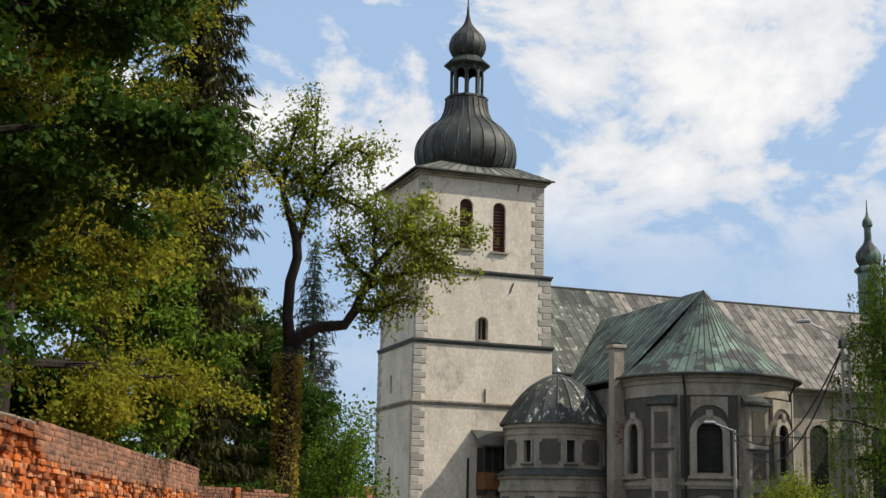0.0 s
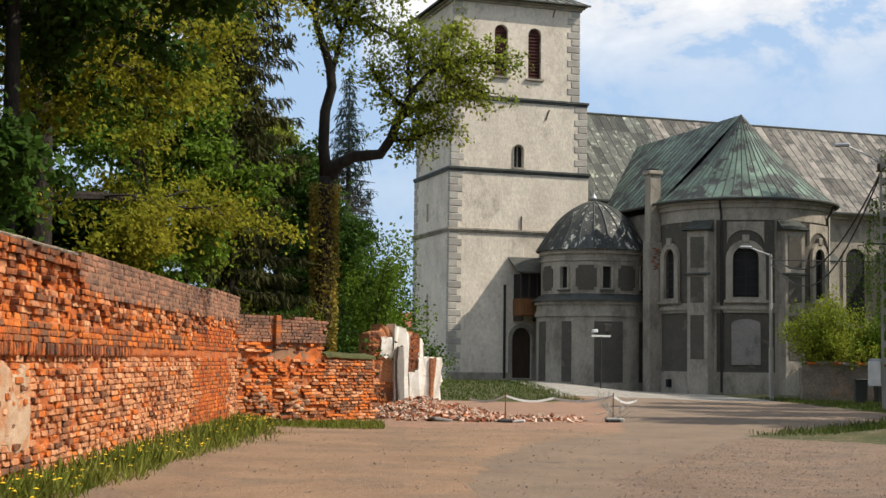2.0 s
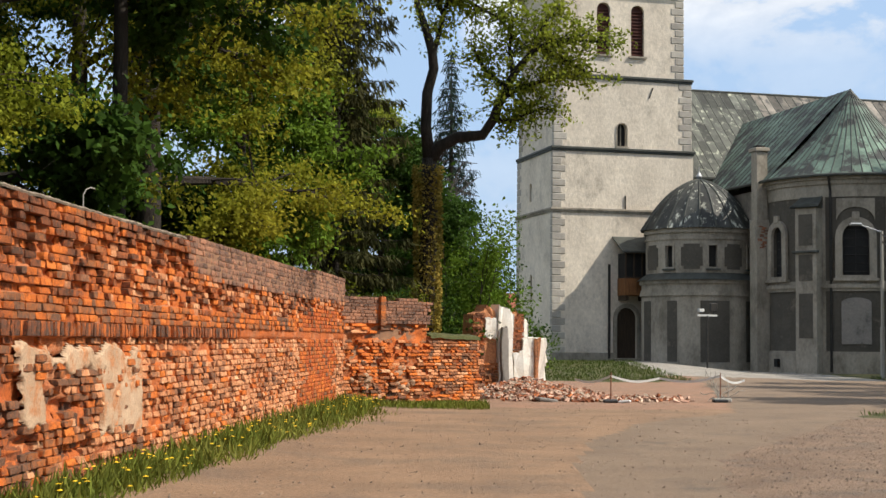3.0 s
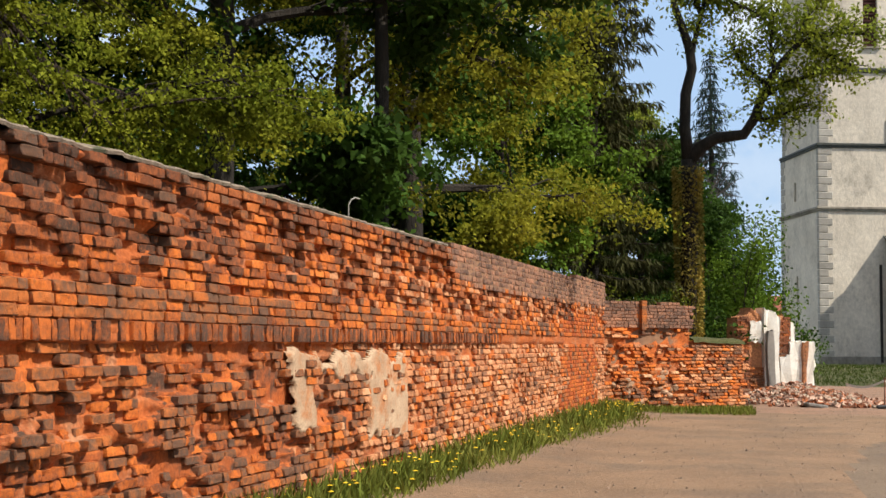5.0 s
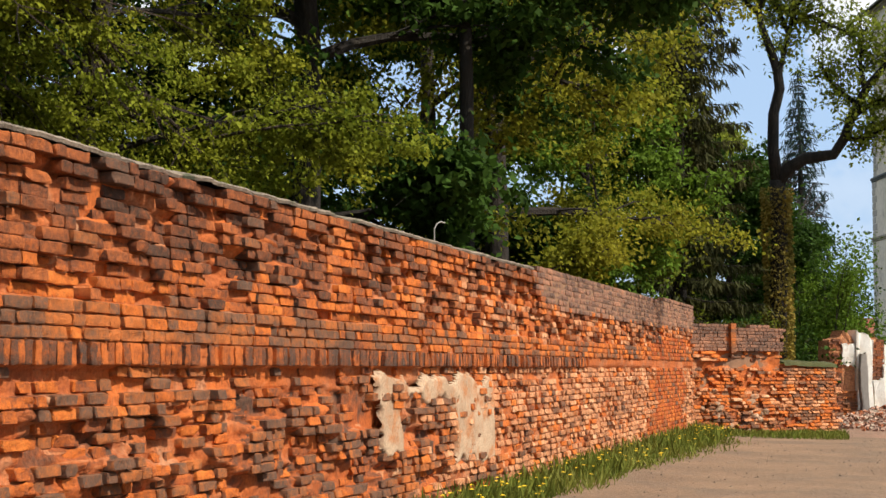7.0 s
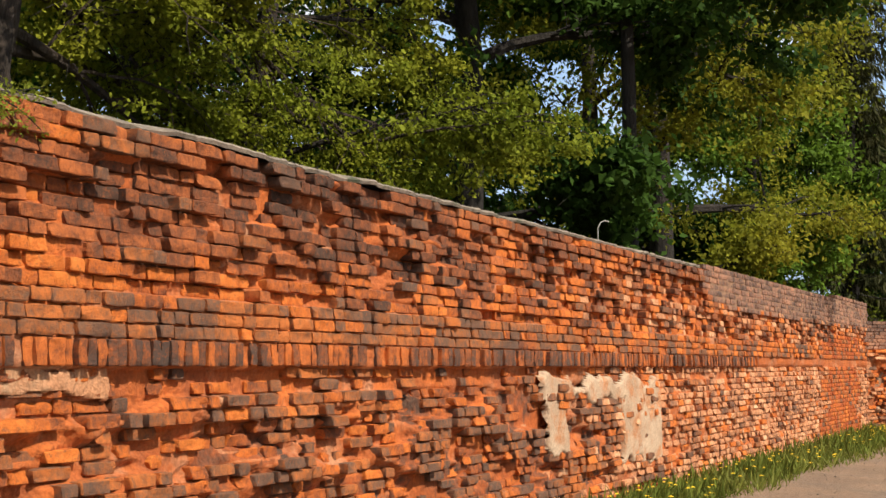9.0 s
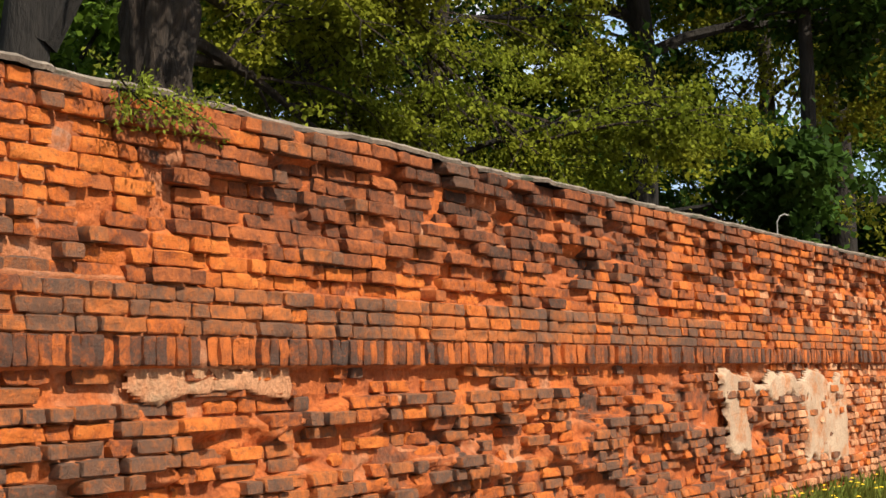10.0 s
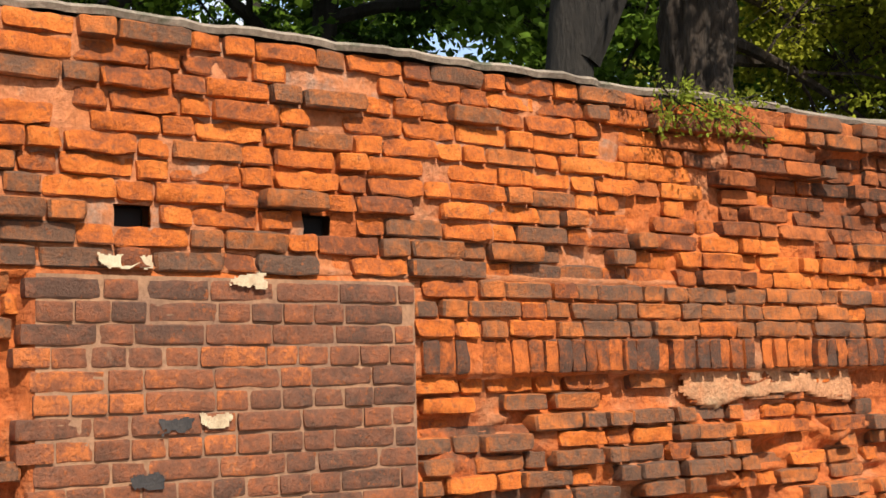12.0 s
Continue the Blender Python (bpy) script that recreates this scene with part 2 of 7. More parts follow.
RUST = surface("rusty_pipe", (0.20, 0.075, 0.04), (0.13, 0.05, 0.03), 3, 30, 0.8, 0.2, 0.2)
GALV = surface("galvanised_steel", (0.42, 0.43, 0.44), (0.33, 0.34, 0.35), 3, 30, 0.5, 0.1, 0.1, metal=0.6)
CONCRETE = surface("pole_concrete", (0.34, 0.325, 0.29), (0.26, 0.25, 0.22), 1.5, 25, 0.9, 0.4, 0.2)
TIMBER = surface("stained_timber", (0.20, 0.085, 0.028), (0.13, 0.055, 0.02), 3, 18, 0.7, 0.3, 0.25, stretch=(4, 4, 0.6))
DARK_WOOD = surface("dark_timber", (0.035, 0.024, 0.016), (0.055, 0.036, 0.022), 3, 18, 0.8, 0.3, 0.25, stretch=(4, 4, 0.6))
BARK = surface("brown_bark", (0.020, 0.016, 0.013), (0.038, 0.030, 0.024), 3, 16, 0.95, 1.0, 0.4, stretch=(2, 2, 0.5), relief=0.05)
OLD_BARK = surface("furrowed_grey_bark", (0.085, 0.060, 0.042), (0.036, 0.027, 0.020), 3, 16, 0.95, 1.0, 0.5, stretch=(3, 3, 0.5), relief=0.06)
DARK_BARK = surface("near_black_bark", (0.018, 0.015, 0.012), (0.034, 0.028, 0.022), 3, 16, 0.95, 1.0, 0.4, stretch=(2, 2, 0.4), relief=0.05)


def leaf(name, a, b, see=0.35, each=0.35):
    return surface(name, a, b, 0.55, 3.0, 0.7, 0, 0.25, each=each, spec=0.08, see=see)


LEAF_OLIVE = leaf("olive_spring_leaf", (0.150, 0.160, 0.015), (0.095, 0.122, 0.012))
LEAF_SPRAY = leaf("yellow_green_leaf", (0.255, 0.255, 0.022), (0.165, 0.200, 0.018), 0.45)
LEAF_GREEN = leaf("fresh_green_leaf", (0.112, 0.180, 0.018), (0.072, 0.132, 0.013))
LEAF_DEEP = leaf("deep_green_leaf", (0.044, 0.086, 0.012), (0.028, 0.060, 0.009))
LEAF_LARCH = leaf("brownish_olive_leaf", (0.265, 0.245, 0.024), (0.170, 0.195, 0.017), 0.5)
LEAF_LIGHT = leaf("light_green_leaf", (0.24, 0.27, 0.030), (0.16, 0.21, 0.024), 0.45)
LEAF_IVY = leaf("ivy_leaf", (0.34, 0.24, 0.045), (0.17, 0.14, 0.03), 0.3)
NEEDLE = leaf("spruce_needle", (0.040, 0.044, 0.014), (0.058, 0.056, 0.018), 0.15)
NEEDLE_BLUE = leaf("fir_needle", (0.018, 0.034, 0.024), (0.028, 0.045, 0.03), 0.1)
GRASS = leaf("meadow_grass", (0.115, 0.150, 0.022), (0.175, 0.180, 0.036), 0.3, 0.4)
# darker copy of the meadow grass, with shade put into its colour
GRASS_SHADE = leaf("shaded_grass", (0.045, 0.075, 0.012), (0.075, 0.095, 0.018), 0.3, 0.4)
DANDELION = surface("dandelion_yellow", (0.80, 0.55, 0.02), (0.72, 0.45, 0.02), 3, 30, 0.7, 0, 0.1)
WHITE_LIME = surface("white_limewash", (0.80, 0.77, 0.70), (0.66, 0.60, 0.51), 1.8, 16, 0.9, 0.5, 0.15, third=(0.46, 0.30, 0.19), third_scale=1.5, third_at=(0.58, 0.7))
PLASTIC_BLACK = surface("dark_plastic", (0.03, 0.032, 0.034), (0.045, 0.045, 0.045), 3, 20, 0.5, 0.1, 0.1)
PALE = surface("white_board", (0.62, 0.62, 0.60), (0.5, 0.5, 0.48), 3, 20, 0.6, 0.1, 0.1)


# ---- building helpers ----
def solid(name, V, F, m, parent=None, label="", smooth=False, at=None):
    me = bpy.data.meshes.new(name)
    me.from_pydata([tuple(v) for v in V], [], [tuple(f) for f in F])
    if smooth:
        me.polygons.foreach_set("use_smooth", [True] * len(me.polygons))
    me.materials.append(m)
    ob = new(name, me)
    if parent is not None:
        ob.parent = parent
    if at is not None:
        ob.matrix_basis = at
    if label:
        ob["label"] = label
    return ob


def part(name, bm, m, parent=None, label="", smooth=False):
    me = bpy.data.meshes.new(name)
    bm.normal_update()
    bm.to_mesh(me)
    bm.free()
    me.materials.append(m)
    if smooth:
        me.polygons.foreach_set("use_smooth", [True] * len(me.polygons))
    ob = new(name, me)
    if parent is not None:
        ob.parent = parent
    if label:
        ob["label"] = label
    return ob


def thing(name, m, label, category, group=""):
    e = new(name)
    e.matrix_basis = m
    return tagged(e, label, category, group)


def boxes(*specs, bevel=0.0):
    """A bmesh of boxes given as x0, x1, y0, y1, z0, z1."""
    bm = bmesh.new()
    for x0, x1, y0, y1, z0, z1 in specs:
        bmesh.ops.create_cube(bm, size=1, matrix=Matrix.Translation(((x0 + x1) / 2, (y0 + y1) / 2, (z0 + z1) / 2)) @ Matrix.Diagonal((x1 - x0, y1 - y0, z1 - z0, 1)))
    if bevel:
        bmesh.ops.bevel(bm, geom=list(bm.edges), offset=bevel, segments=1, affect="EDGES")
    return bm


class Heap:
    """Collects vertices and quads for one joined mesh."""

    def __init__(self):
        self.V, self.F, self.n = [], [], 0

    def add(self, V, F):
        V = np.asarray(V, float)
        self.V.append(V)
        self.F.extend([tuple(i + self.n for i in f) for f in F])
        self.n += len(V)

    def tube(self, pts, radii, sides=6):
        pts = [Vector(p) for p in pts]
        rings = []
        for i, p in enumerate(pts):
            d = (pts[min(i + 1, len(pts) - 1)] - pts[max(i - 1, 0)]).normalized()
            a = d.cross(Vector((0.31, 0.94, 0.13))).normalized()
            b = d.cross(a)
            rings.append([p + (a * math.cos(k * math.tau / sides) + b * math.sin(k * math.tau / sides)) * radii[i] for k in range(sides)])
        V = [v for r in rings for v in r]
        F = []
        for i in range(len(pts) - 1):
            for k in range(sides):
                k2 = (k + 1) % sides
                F.append((i * sides + k, i * sides + k2, (i + 1) * sides + k2, (i + 1) * sides + k))
        F.append(tuple(range((len(pts) - 1) * sides, len(pts) * sides)))
        F.append(tuple(range(sides - 1, -1, -1)))
        self.add([tuple(v) for v in V], F)

    def box(self, x0, x1, y0, y1, z0, z1):
        V = [(x, y, z) for x in (x0, x1) for y in (y0, y1) for z in (z0, z1)]
        self.add(V, [(0, 1, 3, 2), (4, 6, 7, 5), (0, 4, 5, 1), (2, 3, 7, 6), (0, 2, 6, 4), (1, 5, 7, 3)])

    def done(self, name, m, parent=None, label="", smooth=False):
        return solid(name, np.concatenate(self.V), self.F, m, parent, label, smooth)


def vnoise(x, y, seed=0):
    """Smooth noise from 0 to 1 on numpy arrays."""
    x, y = np.asarray(x, float), np.asarray(y, float)
    xi, yi = np.floor(x).astype(np.int64), np.floor(y).astype(np.int64)
    fx, fy = x - xi, y - yi
    fx, fy = fx * fx * (3 - 2 * fx), fy * fy * (3 - 2 * fy)

    def h(i, j):
        k = (i * 374761393 + j * 668265263 + seed * 1274126177) & 0x7FFFFFFF
        k = ((k ^ (k >> 13)) * 1274126177) & 0x7FFFFFFF
        return ((k ^ (k >> 16)) & 0xFFFF) / 65535.0

    return (h(xi, yi) * (1 - fx) + h(xi + 1, yi) * fx) * (1 - fy) + (h(xi, yi + 1) * (1 - fx) + h(xi + 1, yi + 1) * fx) * fy


def fbm(x, y, seed=0, octaves=4):
    s, a, tot = 0.0, 1.0, 0.0
    for k in range(octaves):
        s = s + a * vnoise(np.asarray(x) * 2**k, np.asarray(y) * 2**k, seed + k)
        tot += a
        a *= 0.5
    return s / tot


# ---- ground: one sheet to the horizon ----
WALL_SLOPE = 0.0558


def step_to(v, a, b):
    k = np.clip((v - a) / (b - a), 0, 1)
    return k * k * (3 - 2 * k)


def ground_z(x, y):
    x, y = np.asarray(x, float), np.asarray(y, float)
    h = 0.5 * step_to(y, 52, 80) * step_to(x, 17, 10)
    gap = x - (-4.56 + WALL_SLOPE * y)
    h = h + 0.16 * np.exp(-np.clip(gap, 0, 9) / 0.7) * (y < 36)
    h = h + 0.3 * step_to(-gap, 0.4, 2.0)
    h = h + 0.35 * step_to(x - np.interp(y, [0, 31, 36, 44, 70], [39.6, 9.6, 13.1, 18.9, 24.0]), 0.0, 4.0)
    near = (np.abs(x) < 60) & (y < 120)
    return h + near * (0.05 * (fbm(x * 0.5, y * 0.5, 5) - 0.5) + 0.02 * (fbm(x * 2.5, y * 2.5, 8) - 0.5))


DIRT = surface("sandy_dirt", (0.27, 0.172, 0.105), (0.20, 0.127, 0.079), 0.6, 22, 0.97, 1.0, 0.42, third=(0.165, 0.115, 0.08), third_scale=0.5, third_at=(0.48, 0.68), relief=0.03)
ASPHALT = surface("worn_asphalt", (0.165, 0.118, 0.082), (0.205, 0.148, 0.102), 0.6, 45, 0.95, 0.9, 0.45, third=(0.10, 0.083, 0.067), third_scale=0.9, third_at=(0.55, 0.7), relief=0.02)
GRAVEL = surface("gravel_on_dirt", (0.18, 0.122, 0.084), (0.235, 0.162, 0.112), 0.8, 40, 0.97, 1.0, 0.7, third=(0.13, 0.105, 0.085), third_scale=1.2, third_at=(0.5, 0.7), relief=0.04)
EARTH = surface("grassy_earth", (0.045, 0.055, 0.016), (0.085, 0.078, 0.03), 0.9, 12, 0.97, 0.9, 0.4, third=(0.14, 0.11, 0.06), third_scale=0.7, third_at=(0.55, 0.68), relief=0.05)
RUBBLE_EARTH = surface("brick_dust_earth", (0.30, 0.17, 0.11), (0.22, 0.14, 0.095), 0.9, 12, 0.97, 0.9, 0.35, relief=0.05)
PAVING = surface("pale_rubble_paving", (0.34, 0.31, 0.27), (0.22, 0.20, 0.17), 2.5, 9, 0.95, 1.0, 0.5, relief=0.06)


def build_ground():
    xs = np.concatenate([np.array([-2500, -900, -300, -120, -60, -30, -15, -9]), np.arange(-6, 20, 0.17), np.arange(20.2, 26, 0.5), np.array([28, 32, 40, 60, 120, 300, 900, 2500])])
    ys = np.concatenate([np.array([-1500, -500, -150, -60, -30, -15, -8]), np.arange(-4, 8, 0.4), np.arange(8.2, 46, 0.17), np.arange(46.2, 50, 0.4), np.arange(50, 84, 0.8), np.array([86, 90, 100, 130, 200, 400, 1000, 3000])])
    X, Y = np.meshgrid(xs, ys)
    Z = ground_z(X, Y)
    nx, ny = len(xs), len(ys)
    V = np.stack([X.ravel(), Y.ravel(), Z.ravel()], 1)
    i = np.arange((ny - 1) * (nx - 1))
    r, c = i // (nx - 1), i % (nx - 1)
    a = r * nx + c
    F = np.stack([a, a + 1, a + nx + 1, a + nx], 1)
    me = bpy.data.meshes.new("ground")
    me.from_pydata(V.tolist(), [], F.tolist())
    for m in (EARTH, DIRT, ASPHALT, GRAVEL, RUBBLE_EARTH, PAVING):
        me.materials.append(m)
    cx = (xs[:-1] + xs[1:])[c] / 2
    cy = (ys[:-1] + ys[1:])[r] / 2
    wob = (fbm(cx * 0.6, cy * 0.6, 21) - 0.5) * 1.6 + (fbm(cx * 3, cy * 3, 22) - 0.5) * 0.5
    gap = cx - (-4.56 + WALL_SLOPE * cy)
    left = np.interp(cy, [-10, 15.4, 21.9, 27.8, 32.8, 44, 60], [0.6, 1.3, 1.9, 3.4, 6.5, 8.0, 10.0])
    mid = np.interp(cy, [-10, 16, 19.5, 24, 30, 36, 44, 60], [2.2, 3.0, 3.6, 5.6, 8.2, 14, 22, 30])
    right = np.interp(cy, [-10, 0, 31.2, 35.9, 43.9, 65], [50, 39, 8.6, 12.1, 17.9, 19.0])
    w = wob * 0.5
    k = np.full(len(cx), 1)
    k = np.where(cx > left + w * 0.5, 2, k)
    k = np.where(cx > mid + w * 0.5, 3, k)
    k = np.where((cy > 34) & (cx < left + w), 4, k)
    k = np.where((cy > 56 + wob) & (cx < left - 1 + w), 0, k)
    k = np.where((cy > 62 + wob), 5, k)
    k = np.where((cy > 57 + wob) & (cx < 9 + w), 0, k)
    k = np.where(cx > right + w, 0, k)
    k = np.where((gap < np.interp(cy, [8, 14, 20, 28, 34], [0.15, 0.3, 0.5, 0.8, 0.7]) + w * 0.7) & (cy < 35), 0, k)
    k = np.where((cy > 84) | (cx < -5) | (cx > 26) | (cy < -25), 0, k)
    me.polygons.foreach_set("material_index", k.astype(np.int32))
    me.polygons.foreach_set("use_smooth", [True] * len(me.polygons))
    return tagged(new("ground", me), "sandy yard with worn asphalt, gravel and grass", "ground", kind="structure")


ground = build_ground()


# ---- the old brick wall ----
DARK_FACE = brick_surface("weathered_brick_face", [(0.0, (0.115, 0.066, 0.044)), (0.35, (0.175, 0.085, 0.048)), (0.65, (0.30, 0.105, 0.038)), (1.0, (0.52, 0.15, 0.036))], 0.38, chip_at=(0.54, 0.66))
SPALLED = brick_surface("spalled_orange_brick", [(0.0, (0.17, 0.060, 0.030)), (0.3, (0.37, 0.098, 0.026)), (0.62, (0.56, 0.140, 0.024)), (1.0, (0.66, 0.195, 0.038))], 0.34, chip=(0.17, 0.066, 0.036), chip_at=(0.53, 0.66))
CREAM = surface("cream_paint", (0.50, 0.41, 0.27), (0.40, 0.28, 0.17), 8, 60, 0.9, 0.6, 0.3)
PALE_BRICK = brick_surface("salmon_brick", [(0.0, (0.20, 0.095, 0.055)), (0.35, (0.46, 0.19, 0.085)), (0.7, (0.62, 0.27, 0.12)), (1.0, (0.66, 0.38, 0.21))], 0.3, chip=(0.16, 0.085, 0.055))
TOP_BRICK = brick_surface("sooty_and_shaded_top_brick", [(0.0, (0.075, 0.040, 0.026)), (0.5, (0.22, 0.070, 0.028)), (1.0, (0.48, 0.135, 0.036))], 0.38)
COURSE = 0.08
BAND_LOW, BAND_TOP = 1.60, 1.747


U_STEPS = {4: (-1, -0.72, 0.72, 1), 5: (-1, -0.84, 0.0, 0.84, 1), 6: (-1, -0.84, -0.3, 0.3, 0.84, 1), 7: (-1, -0.9, -0.5, 0.0, 0.5, 0.9, 1), 9: (-1, -0.93, -0.7, -0.35, 0.0, 0.35, 0.7, 0.93, 1)}


def worn_bricks(B, nu, nv, seed=0):
    """Worn bricks as vertices and quads. Rows of B: d, s, z, length, height, rounding, roughness, backward lean of the top, twist."""
    B = np.asarray(B, float)
    n = len(B)
    u, v = np.meshgrid(U_STEPS[nu], U_STEPS[nv])
    u, v = u.ravel()[None], v.ravel()[None]
    d, s, z, ln, ht, r, amp, tilt, twist = (B[:, k:k + 1] for k in range(9))
    y = u * ln / 2 * (1 - (0.02 + 1.2 * amp) * v**4)
    w = v * ht / 2 * (1 - (0.03 + 5.0 * amp) * u**6)
    off = np.arange(n)[:, None] * 7.31 + seed
    coarse = fbm(y * 13 + off, w * 17 + off * 0.37, seed + 3, 2) - 0.5
    fine = fbm(y * 50 + off, w * 55 + off * 0.61, seed + 5, 2) - 0.5
    du, dv = np.minimum((1 - np.abs(u)) * ln / 2, r) / r, np.minimum((1 - np.abs(v)) * ht / 2, r) / r
    drop = r * (2 - np.sqrt(1 - (1 - du) ** 2 + 1e-9) - np.sqrt(1 - (1 - dv) ** 2 + 1e-9))
    x = d - np.minimum(drop, 1.35 * r) + amp * (2.6 * coarse + 1.1 * fine) - tilt * (v + 1) / 2 + twist * u * ln / 2
    rim = (np.abs(u) == 1) | (np.abs(v) == 1)
    y = y + rim * amp * 0.9 * (vnoise(w * 40 + off, y * 9 + off, seed + 8) - 0.5)
    w = w + rim * amp * 1.0 * (vnoise(y * 22 + off * 1.7, w * 9 + off, seed + 9) - 0.5)
    front = np.stack([x, s + y, z + w], 2)
    ring = list(range(nu)) + [k * nu + nu - 1 for k in range(1, nv)] + [(nv - 1) * nu + k for k in range(nu - 2, -1, -1)] + [k * nu for k in range(nv - 2, 0, -1)]
    back = front[:, ring].copy()
    back[:, :, 0] = d - 0.13
    V = np.concatenate([front, back], 1)
    m = nu * nv
    F = [(j * nu + i, j * nu + i + 1, (j + 1) * nu + i + 1, (j + 1) * nu + i) for j in range(nv - 1) for i in range(nu - 1)]
    q = len(ring)
    F += [(ring[k], m + k, m + (k + 1) % q, ring[(k + 1) % q]) for k in range(q)]
    F = (np.array(F)[None] + (np.arange(n) * (m + q))[:, None, None]).reshape(-1, 4)
    return V.reshape(-1, 3), F


def grid_for(s, ln, ht):
    """How finely a brick is shaped: near ones more."""
    if ht > 0.1:
        return (4, 7) if s < 10 else (4, 5)
    if s < 9:
        return (9, 6) if ln > 0.17 else (6, 6)
    return ((7, 5) if ln > 0.17 else (5, 5)) if s < 17 else ((5, 4) if ln > 0.17 else (4, 4))


def brickwork(rows, m, parent):
    """All bricks of one tone, joined into one mesh."""
    groups = {}
    for b in rows:
        groups.setdefault(grid_for(b[1], b[3], b[4]), []).append(b)
    V, F, n = [], [], 0
    for k, (g, B) in enumerate(sorted(groups.items())):
        v, f = worn_bricks(B, *g, seed=k)
        V.append(v)
        F.append(f + n)
        n += len(v)
    ob = solid("brickwork", np.concatenate(V), np.concatenate(F).tolist(), m, parent, smooth=True)
    ob.data.set_sharp_from_angle(angle=radians(32))
    return tagged(ob, kind="stuff")


def lay(s_from, s_to, top, rng):
    """Rows of bricks in the old bond, a long one and a short one in turn: s, z, length, height, upright."""
    rows = []
    z = 0.0
    while z < top - 0.03:
        if abs(z - BAND_LOW) < 0.01:
            s = s_from
            while s < s_to:
                wd = rng.uniform(0.060, 0.078)
                rows.append((s + wd / 2, (BAND_LOW + BAND_TOP) / 2, wd, BAND_TOP - BAND_LOW - 0.008, True))
                s += wd + rng.uniform(0.004, 0.009)
            z = BAND_TOP
            continue
        s, long_ = s_from - rng.uniform(0, 0.3), rng.random() < 0.5
        while s < s_to:
            ln = rng.uniform(0.25, 0.275) if long_ else rng.uniform(0.115, 0.135)
            rows.append((s + ln / 2, z + COURSE / 2 + rng.uniform(-0.003, 0.003), ln, rng.uniform(0.068, 0.074), False))
            s += ln + rng.uniform(0.008, 0.014)
            long_ = not long_ if rng.random() < 0.85 else long_
        z += COURSE
    # the mended part has rows of its own, closed neatly at its straight right edge
    if s_from < 0:
        old, rows = rows, []
        for s, z, ln, ht, up in old:
            a, b = s - ln / 2, s + ln / 2
            if z < 1.975 and b > 1.85 and a < 3.432:
                a, b = (3.432, b) if b > 3.49 else (a, 1.85)
            if b - a > 0.05:
                rows.append(((a + b) / 2, z, b - a, ht, up))
    k = 0
    while s_from < 0 and k * 0.0785 + 0.0785 < 1.98:
        s, long_ = 1.86 + 0.04 * math.sin(k * 1.7), k % 2 == 0
        while s < 3.36:
            ln = min(0.262 if long_ else 0.125, 3.42 - s)
            rows.append((s + ln / 2, k * 0.0785 + 0.039, ln, rng.uniform(0.066, 0.071), False))
            s += ln + rng.uniform(0.006, 0.012)
            long_ = (k % 2 == 0) if rng.random() < 0.75 else not long_
        k += 1
    return rows


def grey_low(s):
    """Lower edge of the later, greyer brickwork along the top of the wall."""
    return np.interp(s, [18.0, 18.7, 20, 24, 27, 33.5], [2.95, 2.48, 2.42, 2.40, 2.42, 2.46])


def no_socket(s, z):
    """False over the two empty sockets."""
    return ((np.abs(z - 2.185) > 0.028 + 0.02 * (vnoise(s * 30, s * 0, 12) - 0.5)) | ((np.abs(s - 2.25) > 0.055) & (np.abs(s - 3.0) > 0.055)))


def worn_face(s, z):
    """How far the wall has weathered back (-) or stands proud (+): ledges and hollows that run along the courses."""
    s, z = np.asarray(s, float), np.asarray(z, float)
    ledge, small = fbm(s * 0.9, z * 4.6, 31), fbm(s * 2.6, z * 8.5, 35)
    upper = -0.058 * step_to(ledge, 0.44, 0.58) - 0.036 * step_to(small, 0.50, 0.62)
    upper = upper * np.interp(s, [3.8, 5.4], [0.25, 1.0])
    lower = 0.012 - 0.085 * step_to(fbm(s * 1.0, z * 4.2, 37), 0.45, 0.56) - 0.035 * step_to(small, 0.50, 0.62)
    lower = lower * np.interp(s, [14, 18], [1.0, 0.45]) * np.where(z < 0.45, 0.6, 1.0)
    under = -0.055 + 0.03 * (small - 0.5)
    e = np.where(z > 2.0, upper, np.where(z > BAND_LOW, 0.014 + 0.25 * upper, np.where(z > 1.44, under, lower)))
    e = np.where((s < 1.87) & (z < 1.97), -0.035 + 0.5 * lower, e)
    flush = ((s > 1.87) & (s < 3.43) & (z < 1.98)) | (z > grey_low(s)) | ((s > 27.4) & (s < 31.6) & (z < 2.23))
    return np.where(flush, 0.0, e)


def back_depth(s, z):
    """The mortar face, a little behind the worn bricks."""
    fine = fbm(s * 7, z * 11, 33)
    flush = ((s > 1.87) & (s < 3.43) & (z < 1.98)) | (z > grey_low(s))
    return worn_face(s, z) - np.where(flush, 0.012, 0.030) + np.where(flush, 0.008, 0.028) * (fine - 0.5)


def face_grid(name, s0, s1, z0, z1, step, depth, m, parent, keep=None, label=""):
    """An uneven sheet in the wall's plane."""
    ss, zs = np.arange(s0, s1 + step, step), np.arange(z0, z1 + step * 0.5, step)
    S, Z = np.meshgrid(ss, zs)
    D = depth(S, Z)
    ns = len(ss)
    V = np.stack([D.ravel(), S.ravel(), Z.ravel()], 1)
    i = np.arange((len(zs) - 1) * (ns - 1))
    a = (i // (ns - 1)) * ns + i % (ns - 1)
    F = np.stack([a, a + 1, a + ns + 1, a + ns], 1)
    if keep is not None:
        ok = keep(S, Z).ravel()
        F = F[ok[F].all(1)]
    return solid(name, V, F.tolist(), m, parent, label, True)


